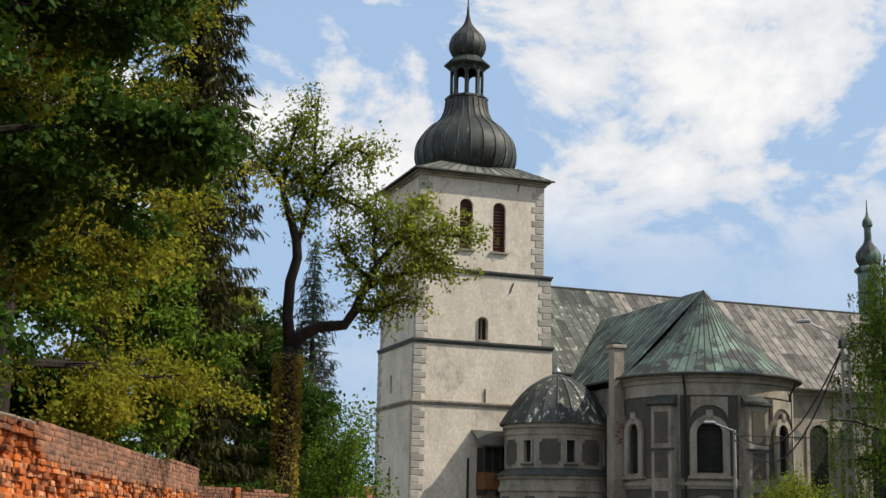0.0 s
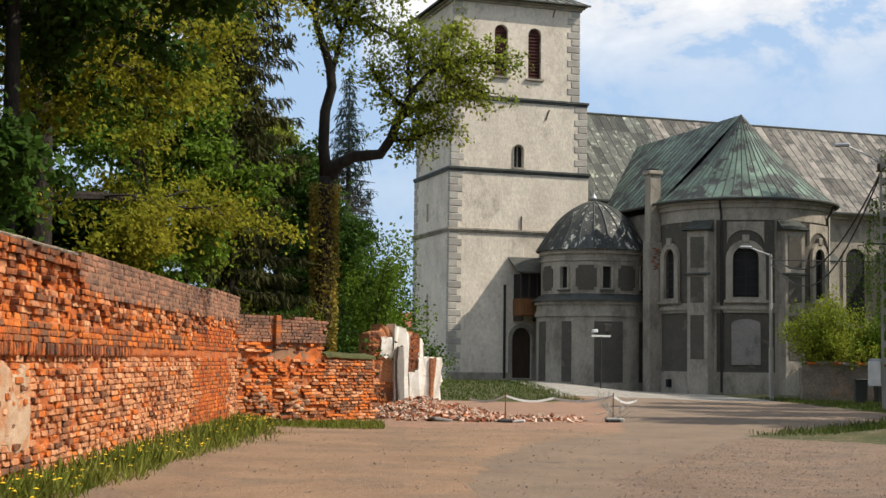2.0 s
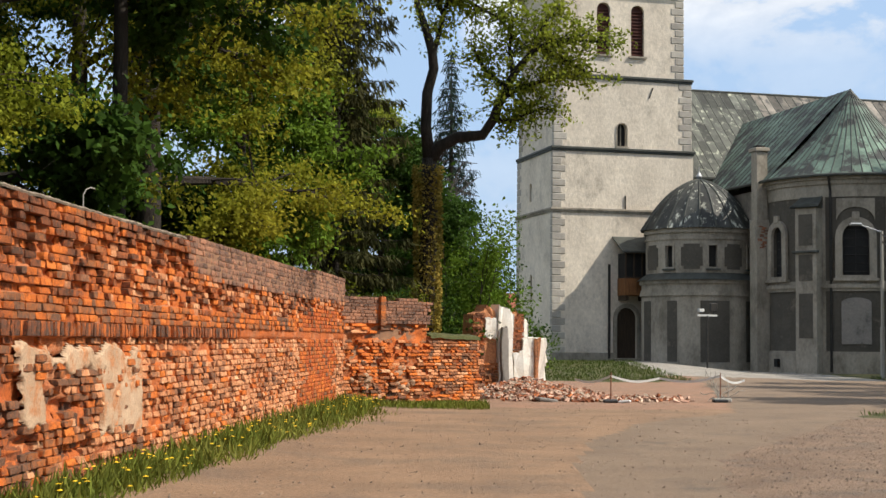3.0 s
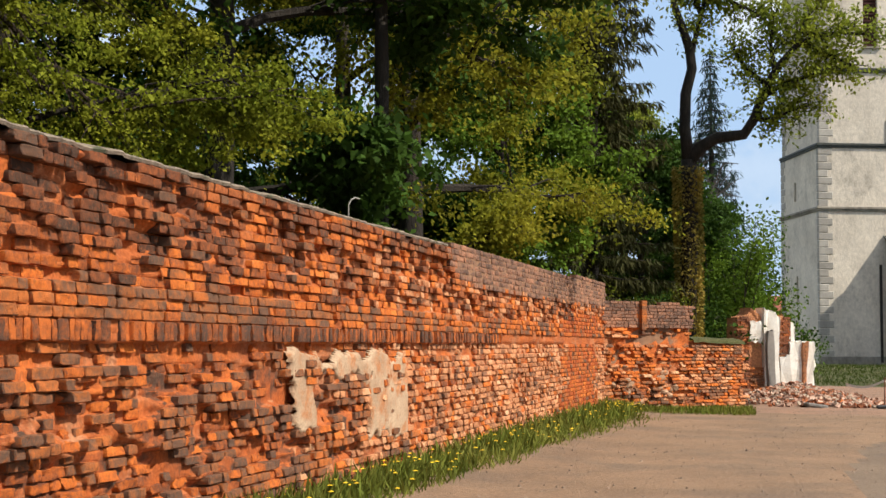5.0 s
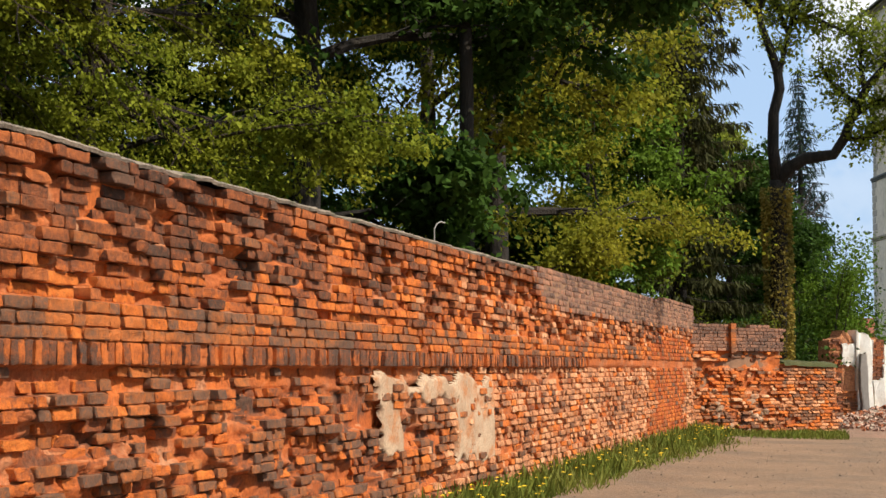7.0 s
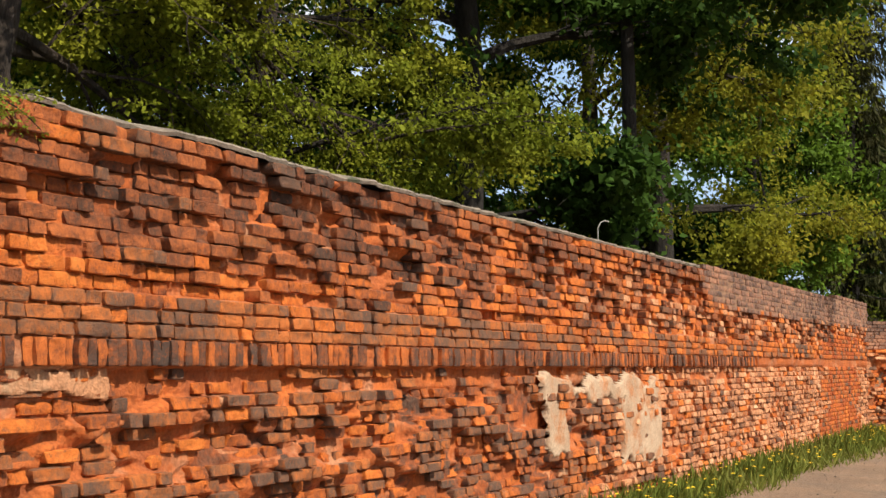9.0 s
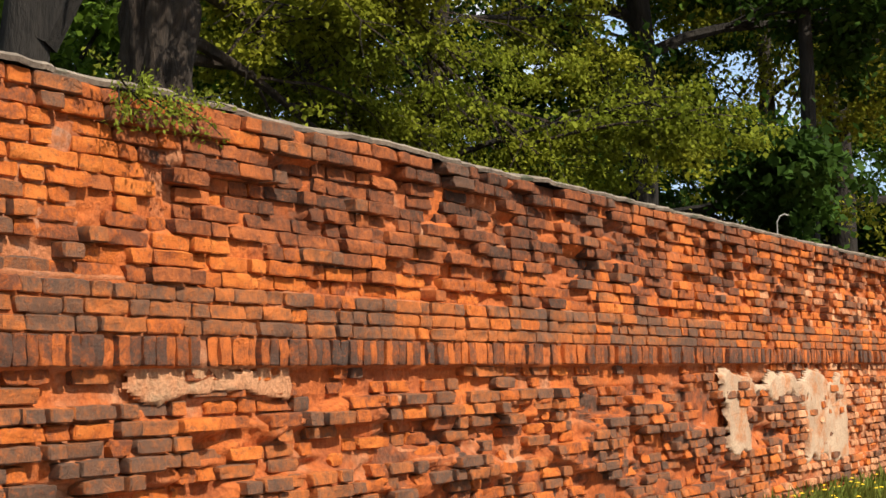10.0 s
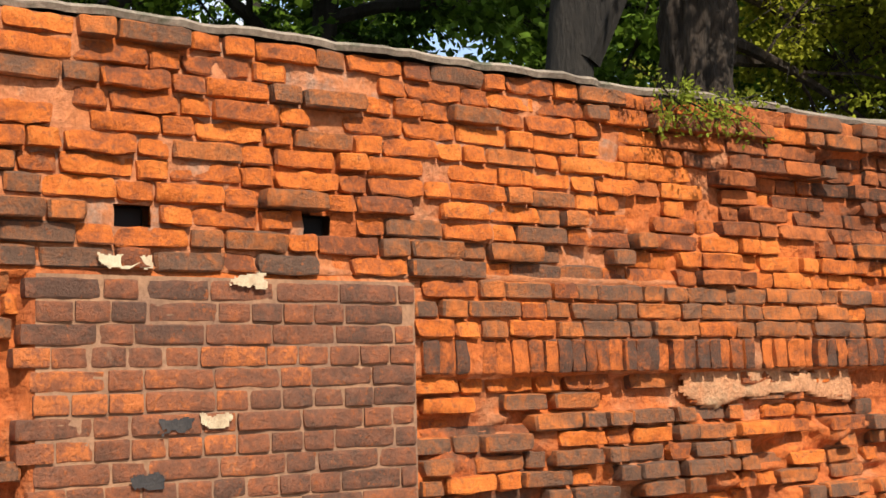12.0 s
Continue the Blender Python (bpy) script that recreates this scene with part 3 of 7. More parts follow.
wall = thing("wall_west", pose(-4.56, 0, 0, 0, 0, -math.degrees(math.atan(WALL_SLOPE))), "old weathered brick wall with crumbling orange bricks", "wall")
tagged(wall, kind="structure")
part("core", boxes((-0.5, -0.17, -9, 33.2, -0.3, 2.85), (-0.5, -0.17, 18.2, 33.15, 2.85, 2.95)), MORTAR, wall)
face_grid("mortar_face", 0.4, 12, -0.1, 2.87, 0.02, back_depth, CLAY, wall, no_socket, label="orange clay mortar washed out between the bricks")
face_grid("mortar_face", 12, 33.2, -0.1, 2.87, 0.033, back_depth, CLAY, wall, label="orange clay mortar washed out between the bricks")
face_grid("mortar_face", -9, 0.4, -0.1, 2.87, 0.1, back_depth, CLAY, wall, label="orange clay mortar washed out between the bricks")
face_grid("top_mortar", 0.4, 5.2, 1.92, 2.86, 0.02, lambda s, z: back_depth(s, z) + 0.007 - 0.03 * (z < 1.985) - 0.012 * step_to(fbm(s * 1.7, z * 3, 39), 0.5, 0.6) - 0.02 * step_to(s, 4.3, 5.2), POINTING, wall, no_socket, label="pinkish lime mortar between the upper bricks")
face_grid("patch_mortar", 1.9, 3.41, -0.1, 1.95, 0.045, lambda s, z: back_depth(s, z) + 0.004, MORTAR, wall, label="grey-brown pointing of the mended part")
face_grid("mortar_face", 5.0, 14.0, 2.08, 2.86, 0.02, lambda s, z: back_depth(s, z) + 0.004 - 0.03 * step_to(fbm(s * 0.8, z * 1.6, 46) + 0.25 * np.abs(s - 8.0) / 6 - 0.25 * (z - 2.3), 0.5, 0.6), CLAY_SOOT_SHADE, wall, label="clay mortar stained dark by soot and damp")
# low down, the shade of deep recesses is put into a darker mortar colour
face_grid("mortar_face", 3.5, 14.0, 0.0, 1.40, 0.024, lambda s, z: back_depth(s, z) + 0.004 - 0.03 * step_to(fbm(s * 0.9, z * 1.8, 48), 0.46, 0.56), CLAY_SOOT_SHADE, wall, label="darker clay mortar near the ground, recess shade in its colour")
face_grid("top_mortar", 18.7, 33.1, 2.44, 2.95, 0.05, lambda s, z: back_depth(s, z) + 0.004, MORTAR, wall, label="grey pointing of the later brickwork")


def plaster_depth(s, z):
    """Plaster stands proud where it still clings and sinks behind the bricks where it has gone."""
    n = fbm(s * 2.6, z * 2.6, 61, 6)
    box = lambda cs, cz, hs, hz: np.minimum(hs - np.abs(s - cs), hz - np.abs(z - cz))
    field = np.maximum(np.maximum(box(12.78, 1.14, 0.34, 0.42), box(14.3, 1.35, 1.95, 0.17)), box(15.5, 1.0, 0.74, 0.46))
    field = np.maximum(field, np.maximum(box(12.75, 0.3, 0.12, 0.14), box(13.6, 0.52, 0.12, 0.1)))
    on = step_to(field + 0.55 * (n - 0.53), 0.0, 0.06)
    return -0.10 + 0.108 * on + 0.02 * (fbm(s * 5, z * 5, 62) - 0.5)


def smear_depth(s, z):
    n = fbm(s * 3.5, z * 5, 65, 6)
    on = step_to(np.minimum(0.62 - np.abs(s - 5.52), 0.085 - np.abs(z - 1.525)) + 0.2 * (n - 0.48), 0.0, 0.05)
    return -0.125 + 0.085 * on + 0.03 * (fbm(s * 6, z * 6, 64) - 0.5)


face_grid("plaster_patch", 12.2, 16.8, 0.16, 1.62, 0.02, plaster_depth, PLASTER_OLD, wall, lambda S, Z: plaster_depth(S, Z) > -0.085, "remains of pale lime plaster")
face_grid("plaster_patch", 4.2, 6.6, 1.32, 1.62, 0.015, smear_depth, SMEAR, wall, lambda S, Z: smear_depth(S, Z) > -0.075, "smear of pale mortar under the band")


def ragged_slab(name, s0, s1, base, m, parent, thick=0.035, seed=70):
    """The cement cap along the top, broken at the edge."""
    ss = np.arange(s0, s1, 0.03)
    front = -0.03 + 0.07 * fbm(ss * 7.0, ss * 0, seed, 5) - 0.06 * step_to(fbm(ss * 1.3, ss * 0, seed + 3, 5), 0.58, 0.64)
    top = base + 0.020 * (fbm(ss * 9.0, ss * 0 + 3, seed + 5, 5) - 0.5)
    V, F = [], []
    for s, f, t in zip(ss, front, top):
        V += [(f - 0.01, s, t - thick), (f, s, t - thick * 0.4), (f - 0.015, s, t), (-0.25, s, t + 0.05), (-0.52, s, t), (-0.52, s, t - thick)]
    for i in range(len(ss) - 1):
        for k in range(5):
            F.append((i * 6 + k, i * 6 + 6 + k, i * 6 + 7 + k, i * 6 + 1 + k))
    return solid(name, V, F, m, parent, "thin cement cap with a broken edge")


ragged_slab("coping", -9, 18.15, 2.905, COPING, wall)


def build_bricks():
    rng = random.Random(11)
    rows = lay(-9, 33.1, 3.06, rng)
    tone = {"dark": DARK_FACE, "orange": SPALLED, "band": BAND_BRICK, "patch": PATCH_BRICK, "grey": GREY_BRICK, "red": RED_BRICK, "pale": PALE_BRICK, "top": TOP_BRICK}
    heaps = {k: [] for k in tone}
    shapes, singles = {}, []
    S, Z = np.array([r[0] for r in rows]), np.array([r[1] for r in rows])
    face, damp, hard = worn_face(S, Z), fbm(S * 0.5, Z * 0.9, 47), fbm(S * 1.1, Z * 2.4, 43)
    for i, (s, z, ln, ht, band) in enumerate(rows):
        top = 2.865 if s < 18.2 else 2.92 + (s - 18) * 0.0075
        if z + ht / 2 > top + 0.02 or s < 0.5 or (abs(z - 2.18) < 0.03 and (abs(s - 2.25) < 0.13 or abs(s - 3.0) < 0.13)):
            continue
        d, r, amp, tilt, twist = face[i], 0.0045, 0.007, 0.004, rng.uniform(-0.03, 0.03)
        if band and 3.46 < s < 21.5:
            kind, r, amp = "band", 0.005, 0.008
            d = 0.020 + rng.uniform(-0.014, 0.012) - 0.03 * (s > 18) * rng.random() - 0.012 * (s < 4.4)
            if rng.random() < 0.04:
                continue
            if rng.random() < 0.12:
                d, amp = d - 0.025, 0.012
        elif 1.86 < s < 3.425 and z < 1.98:
            kind, d, r, amp, tilt = "patch", rng.uniform(-0.004, 0.006), 0.0035, 0.005, 0.002
            if band:
                continue
        elif z > grey_low(s) + rng.uniform(-0.04, 0.04):
            kind, d, amp = "grey", rng.uniform(-0.006, 0.008), 0.005
        elif 27.4 + 0.5 * math.sin(z * 9) < s < 31.6 + 0.4 * math.sin(z * 7) and z < 2.23:
            kind, d, amp = rng.choice(("red", "red", "red", "orange", "dark")), rng.uniform(-0.012, 0.006), 0.007
            if band:
                continue
        elif band:
            continue
        else:
            low, upper, ridge = z < BAND_LOW, z > 2.0, BAND_TOP - 0.01 < z < 2.0
            hollow = face[i] < -0.035
            far_out = np.interp(s, [12, 17, 22], [0.0, 0.6, 0.8])
            kind = "orange"
            if ridge:
                # the sound courses over the upright band
                d += rng.uniform(-0.006, 0.010)
                r, amp, tilt = 0.0055, 0.010, rng.uniform(0.0, 0.008)
                if rng.random() < np.interp(s, [3, 4, 7, 10, 13, 18], [0.75, 0.72, 0.75, 0.75, 0.55, 0.4]) + 0.8 * (hard[i] - 0.5):
                    kind = "dark"
                elif rng.random() < 0.10:
                    d -= 0.04
            elif upper:
                stub = rng.random() < np.interp(s, [3.0, 4.2, 8, 18], [0.07, 0.13, 0.15, 0.18]) + 0.5 * (z > 2.74) * (s > 4.4)
                if stub:
                    d = max(d, -0.02) + rng.uniform(0.018, 0.042)
                    kind, r, amp = ("top" if s > 5 and rng.random() < 0.7 else "dark"), 0.006, 0.010
                else:
                    if rng.random() < (0.16 if hollow else 0.04):
                        continue
                    d += rng.uniform(-0.004, 0.014)
                    amp, tilt = rng.uniform(0.006, 0.015), rng.uniform(0.0, 0.014)
                    if rng.random() < np.interp(s, [13, 17], [0.0, 0.45]):
                        kind = "pale"
                    # round s 5.9 a branch's shadow is painted with darker bricks, over some soot
                    soot_shade = math.exp(-(((s - 5.9) / 0.9) ** 2)) * float(step_to(z, 2.05, 2.25))
                    if rng.random() < max(0.85 * soot_shade, np.interp(s, [5, 6, 9.5, 12, 16], [0.0, 0.8, 0.95, 0.5, 0.15]) * (0.3 + 1.4 * damp[i]) * float(step_to(z, 2.15, 2.4))):
                        kind = "top"
                    elif s < 4.5 and rng.random() < np.interp(z, [2.0, 2.12, 2.2, 2.5], [0.75, 0.6, 0.3, 0.12]) * np.interp(s, [2.5, 4.5], [1.0, 0.5]):
                        kind = "dark"
            else:
                under = z > 1.43
                if rng.random() < (0.55 if under else 0.42 if hollow else 0.10) * np.interp(s, [14, 19], [1.0, 0.35]):
                    continue
                ht *= rng.uniform(0.90, 1.05)
                ln *= rng.uniform(0.88, 1.0)
                s += rng.uniform(-0.015, 0.015)
                r = rng.uniform(0.005, 0.010)
                if rng.random() < far_out:
                    kind = "pale"
                elif rng.random() < (0.45 if hollow or under else 0.85) * np.interp(s, [3.4, 4.5, 12, 18], [0.75, 1.0, 1.0, 0.6]):
                    kind = "dark"
                if kind == "dark":
                    d += rng.uniform(0.0, 0.034)
                    amp, tilt = 0.010, rng.uniform(0.0, 0.012)
                else:
                    d += rng.uniform(-0.006, 0.022)
                    amp, tilt = rng.uniform(0.010, 0.020), rng.uniform(0.0, 0.02)
        if 1.55 < s < 4.6 and z > 0.98 and len(singles) < 300 and not band:
            key = (kind, ln > 0.19, rng.randrange(9))
            if key not in shapes:
                ln0 = 0.262 if ln > 0.19 else 0.125
                V, F = worn_bricks([(0, 0, 0, ln0, 0.067, r, amp, tilt, twist)], 9 if ln > 0.19 else 6, 6, 20 + len(shapes))
                me = bpy.data.meshes.new("brick")
                me.from_pydata(V.tolist(), [], F.tolist())
                me.polygons.foreach_set("use_smooth", [True] * len(F))
                me.set_sharp_from_angle(angle=radians(32))
                me.materials.append(tone[kind])
                shapes[key] = (me, ln0)
            me, ln0 = shapes[key]
            turn = Euler((rng.uniform(-0.012, 0.012), rng.uniform(-0.03, 0.03), rng.uniform(-0.02, 0.02))).to_matrix().to_4x4()
            singles.append((me, Matrix.Translation((d, s, z)) @ turn @ Matrix.Diagonal((1, ln / ln0, ht / 0.067, 1))))
        else:
            heaps[kind].append((d, s, z, ln, ht, r, amp, tilt, twist))
    for kind, B in heaps.items():
        brickwork(B, tone[kind], wall)
    return singles


single_bricks = build_bricks()
for hole_s in (2.25, 3.0):
    part("putlog_hole", boxes((-0.165, -0.10, hole_s - 0.075, hole_s + 0.075, 2.135, 2.225), bevel=0.012), DARK_HOLE, wall, "dark empty socket in the brickwork")
# the cream-painted and lime-splashed brick faces
face_grid("paint_splash", 2.10, 2.32, 1.99, 2.05, 0.005, lambda s, z: 0.012 + 0.004 * fbm(s * 30, z * 30, 92), CREAM, wall, lambda S, Z: fbm(S * 20, Z * 30, 90) + 0.4 * np.minimum(1, np.minimum(0.10 - np.abs(S - 2.21), 0.026 - np.abs(Z - 2.02)) * 60) > 0.5, "cream paint left on a brick")
face_grid("paint_splash", 2.60, 2.76, 1.925, 2.0, 0.005, lambda s, z: 0.012 + 0.004 * fbm(s * 30, z * 30, 93), CREAM, wall, lambda S, Z: fbm(S * 30, Z * 34, 94) + 0.4 * np.minimum(1, np.minimum(0.08 - np.abs(S - 2.68), 0.034 - np.abs(Z - 1.962)) * 40) > 0.62, "lime splash on a brick")

SOOT_PAINT = surface("black_paint", (0.030, 0.028, 0.028), (0.055, 0.045, 0.040), 9, 60, 0.85, 0.6, 0.3)
for cs, cz, hs, m_, nm in ((2.40, 1.452, 0.075, SOOT_PAINT, "black paint smeared on a brick"), (2.545, 1.462, 0.06, CREAM, "white paint smeared on bricks"), (2.29, 1.262, 0.06, SOOT_PAINT, "black paint smeared on a brick")):
    face_grid("paint_splash", cs - hs - 0.03, cs + hs + 0.03, cz - 0.04, cz + 0.04, 0.005, lambda s, z: 0.0095 + 0.003 * fbm(s * 30, z * 30, 95), m_, wall,
              lambda S, Z: fbm(S * 26, Z * 34, 96) + 0.4 * np.minimum(1, np.minimum(hs - np.abs(S - cs), 0.03 - np.abs(Z - cz)) * 45) > 0.58, nm)

# ---- the far stretch of the wall, turned towards the yard ----
far = thing("wall_north", Matrix.Translation((-2.76, 33.15, 0)) @ pose(0, 0, 0, 0, 0, math.degrees(math.atan2(-3.3, 3.6))), "crumbling end of the brick wall, stepped down", "wall")
tagged(far, kind="structure")


def far_top(s):
    return np.where(s < 3.0, 2.64 - 0.01 * s, 1.76 - 0.03 * (s - 3)) + 0.04 * (fbm(s * 3, s * 0, 77) - 0.5)


def build_far():
    rng = random.Random(5)
    part("core", boxes((-0.45, -0.12, 0, 2.98, -0.2, 2.52), (-0.45, -0.12, 2.98, 4.86, -0.2, 1.64)), MORTAR, far)
    face_grid("mortar_face", 0, 4.88, -0.1, 2.64, 0.05, lambda s, z: -0.07 + 0.30 * (fbm(s * 1.7, z * 2.2, 81) - 0.5) * (s < 3) + 0.07 * (fbm(s * 7, z * 9, 82) - 0.5), CLAY, far, lambda S, Z: Z < far_top(S) - 0.02)
    heaps = {"orange": [], "grey": [], "dark": [], "pale": []}
    for s, z, ln, ht, band in lay(0.05, 4.8, 2.66, rng):
        if band or z + ht / 2 > float(far_top(s)):
            continue
        if s < 3 and z > 1.95:
            kind, d = "grey", rng.uniform(-0.006, 0.008)
        else:
            n = float(fbm(s * 1.7, z * 2.2, 81))
            if rng.random() < (0.5 if s < 3 else 0.06) and n < 0.5:
                continue
            kind, d = rng.choice(("dark", "orange", "orange", "pale") if s < 3 else ("dark", "orange", "pale", "dark")), (0.26 * (n - 0.5) + rng.uniform(-0.06, 0.06) if s < 3 else rng.uniform(-0.02, 0.02))
            if s < 1.1 and z < 0.7 and rng.random() < 0.5:
                kind = "dark"
        rough = kind != "grey"
        heaps[kind].append((d, s, z, ln, ht, 0.016 if rough else 0.008, 0.02 if rough else 0.005, 0.02 if rough else 0.0, rng.uniform(-0.1, 0.1) if rough else 0.0))
    for kind, m in (("orange", SPALLED), ("grey", GREY_BRICK), ("dark", DARK_FACE), ("pale", PALE_BRICK)):
        brickwork(heaps[kind], m, far)
    # fieldstones of the wall's core, laid bare near the ground
    stone_m = surface("pale_fieldstone", (0.42, 0.27, 0.17), (0.30, 0.17, 0.10), 4, 30, 0.95, 0.8, 0.4, each=0.3, third=(0.50, 0.16, 0.05), third_scale=5, third_at=(0.54, 0.66))
    for k in range(26):
        bm = bmesh.new()
        bmesh.ops.create_icosphere(bm, subdivisions=2, radius=1.0)
        a, b, c = rng.uniform(0.07, 0.15), rng.uniform(0.07, 0.18), rng.uniform(0.05, 0.11)
        s, z = rng.uniform(0.25, 2.4), rng.uniform(0.05, 1.0) * rng.uniform(0.5, 1.3)
        for v in bm.verts:
            v.co = Vector((v.co.x * a, v.co.y * b, v.co.z * c)) * rng.uniform(0.85, 1.12)
        q = part("stone", bm, stone_m, far)
        q.matrix_basis = pose(rng.uniform(-0.08, 0.0), s, z, rng.uniform(-30, 30), rng.uniform(-20, 20), 0)
    # sods on the low top
    ss = np.arange(3.0, 4.86, 0.06)
    V, F = [], []
    for s in ss:
        hgt = float(far_top(s)) - 0.05
        for x, up in ((0.03, -0.05), (0.0, 0.03), (-0.2, 0.09), (-0.42, 0.0)):
            V.append((x + 0.03 * float(fbm(s * 5, x * 9, 86) - 0.5), s, hgt + up + 0.05 * float(fbm(s * 6, x * 7, 87) - 0.5)))
    F = [(i * 4 + k, i * 4 + 4 + k, i * 4 + 5 + k, i * 4 + 1 + k) for i in range(len(ss) - 1) for k in range(3)]
    solid("sod", V, F, EARTH, far, "dry grass sods on the wall top", True)
    # a narrow brick pier against the face, and grass sods on the low top
    h = Heap()
    for k in range(10):
        h.box(0.0, 0.10, 1.16, 1.32, 1.95 + k * 0.07, 1.95 + k * 0.07 + 0.062)
    h.done("pier", DARK_FACE, far, "narrow dark brick pier")


build_far()


# ---- the church, in its own axes: x along the nave, y away from the yard ----
CHURCH = pose(5.618, 84.81, 0, 0, 0, 15)


def at_church(x=0.0, y=0.0, z=0.0, turn=0.0):
    return CHURCH @ pose(x, y, z, 0, 0, turn)


def arch(w, z0, z1, n=10, flat=1.0):
    """Outline of a round-headed opening in (y, z), centred on y = 0."""
    r = w / 2
    pts = [(-r, z0), (r, z0)]
    for k in range(n + 1):
        a = math.pi * k / n
        pts.append((r * math.cos(a), z1 - r * flat + r * flat * math.sin(a)))
    return pts


def slab(poly, x0, x1):
    """A flat outline in (y, z), given depth from x0 to x1."""
    bm = bmesh.new()
    a = [bm.verts.new((x0, y, z)) for y, z in poly]
    b = [bm.verts.new((x1, y, z)) for y, z in poly]
    bm.faces.new(a[::-1])
    bm.faces.new(b)
    for i in range(len(poly)):
        j = (i + 1) % len(poly)
        bm.faces.new((a[i], a[j], b[j], b[i]))
    return bm


def ring(outer, inner, x0, x1):
    """A frame between two outlines with as many points each."""
    bm = bmesh.new()
    L = []
    for poly, x in ((outer, x0), (outer, x1), (inner, x1), (inner, x0)):
        L.append([bm.verts.new((x, y, z)) for y, z in poly])
    n = len(outer)
    for q in range(4):
        A, B = L[q], L[(q + 1) % 4]
        for i in range(n):
            j = (i + 1) % n
            bm.faces.new((A[i], A[j], B[j], B[i]))
    return bm


def moved(bm, m):
    bmesh.ops.transform(bm, matrix=m, verts=bm.verts)
    return bm


def holed_wall(a0, a1, z0, z1, holes, thick):
    """A wall along x from a0 to a1, its outer face at y = 0, with round-headed holes (centre, width, low, high)."""
    h = Heap()
    cuts = sorted({a0, a1, *[c - w / 2 for c, w, _, _ in holes], *[c + w / 2 for c, w, _, _ in holes]})
    for x0, x1 in zip(cuts, cuts[1:]):
        mid = (x0 + x1) / 2
        hit = [q for q in holes if abs(mid - q[0]) < q[1] / 2]
        z = z0
        for c, w, lo, hi in sorted(hit, key=lambda q: q[2]):
            h.box(x0, x1, 0, thick, z, lo)
            z = hi
        h.box(x0, x1, 0, thick, z, z1)
    for c, w, lo, hi in holes:
        r = w / 2
        for side in (-1, 1):
            n = 6
            V, F = [(c + side * r, 0.0, hi), (c + side * r, thick, hi)], []
            for k in range(n + 1):
                a = math.pi / 2 * k / n
                p = (c + side * r * math.cos(a), hi - r + r * math.sin(a))
                V += [(p[0], 0.0, p[1]), (p[0], thick, p[1])]
            for k in range(n):
                q = 2 + 2 * k
                F += [(0, q, q + 2), (1, q + 3, q + 1), (q, q + 1, q + 3, q + 2)]
            h.add(V, F)
    return h


def lathe(profile, n=24, phase=0.0):
    """A turned body from (radius, height) pairs; each strip between two meridians is its own sheet."""
    h = Heap()
    for k in range(n):
        a, b = phase + math.tau * k / n, phase + math.tau * (k + 1) / n
        V, F = [], []
        for r, z in profile:
            V += [(r * math.cos(a), r * math.sin(a), z), (r * math.cos(b), r * math.sin(b), z)]
        for i in range(len(profile) - 1):
            F.append((2 * i, 2 * i + 1, 2 * i + 3, 2 * i + 2))
        h.add(V, F)
    return h


def seams(profile, n=24, size=0.035, phase=0.0):
    h = Heap()
    for k in range(n):
        a = phase + math.tau * k / n
        h.tube([(r * math.cos(a), r * math.sin(a), z) for r, z in profile], [size] * len(profile), 4)
    return h


def smooth_profile(pts, n=6):
    out = []
    P = [pts[0], *pts, pts[-1]]
    for i in range(1, len(P) - 2):
        p0, p1, p2, p3 = (np.array(P[i + d]) for d in (-1, 0, 1, 2))
        for k in range(n):
            t = k / n
            out.append(tuple(0.5 * (2 * p1 + (p2 - p0) * t + (2 * p0 - 5 * p1 + 4 * p2 - p3) * t * t + (3 * p1 - p0 - 3 * p2 + p3) * t**3)))
    out.append(tuple(pts[-1]))
    return out


def window_set(parent, name, w, z0, z1, m, pane, frame_m=None, frame_w=0.12, sill=True, bars=0, label=""):
    """A recessed pane with its frame at x = 0 facing -x; placed by m."""
    win = part(name, moved(slab(arch(w, z0, z1), 0.28, 0.33), m), pane, parent, label)
    if frame_m:
        part("frame", moved(ring(arch(w + 2 * frame_w, z0 - frame_w, z1 + frame_w), arch(w, z0, z1), -0.05, 0.02), m), frame_m, win)
    if sill:
        part("sill", moved(boxes((-0.14, 0.05, -w / 2 - frame_w - 0.05, w / 2 + frame_w + 0.05, z0 - 0.13, z0 - 0.03)), m), frame_m or TRIM_GREY, win)
    for k in range(bars):
        zz = z0 + (z1 - w * 0.35 - z0) * (k + 0.5) / bars
        part("slat", moved(boxes((0.16, 0.27, -w / 2, w / 2, zz - 0.02, zz + 0.045)), m @ Matrix.Translation((0, 0, 0))), pane, win)
    return win


FRONT = Matrix.Rotation(radians(90), 4, "Z")   # turns an opening made for -x to face -y


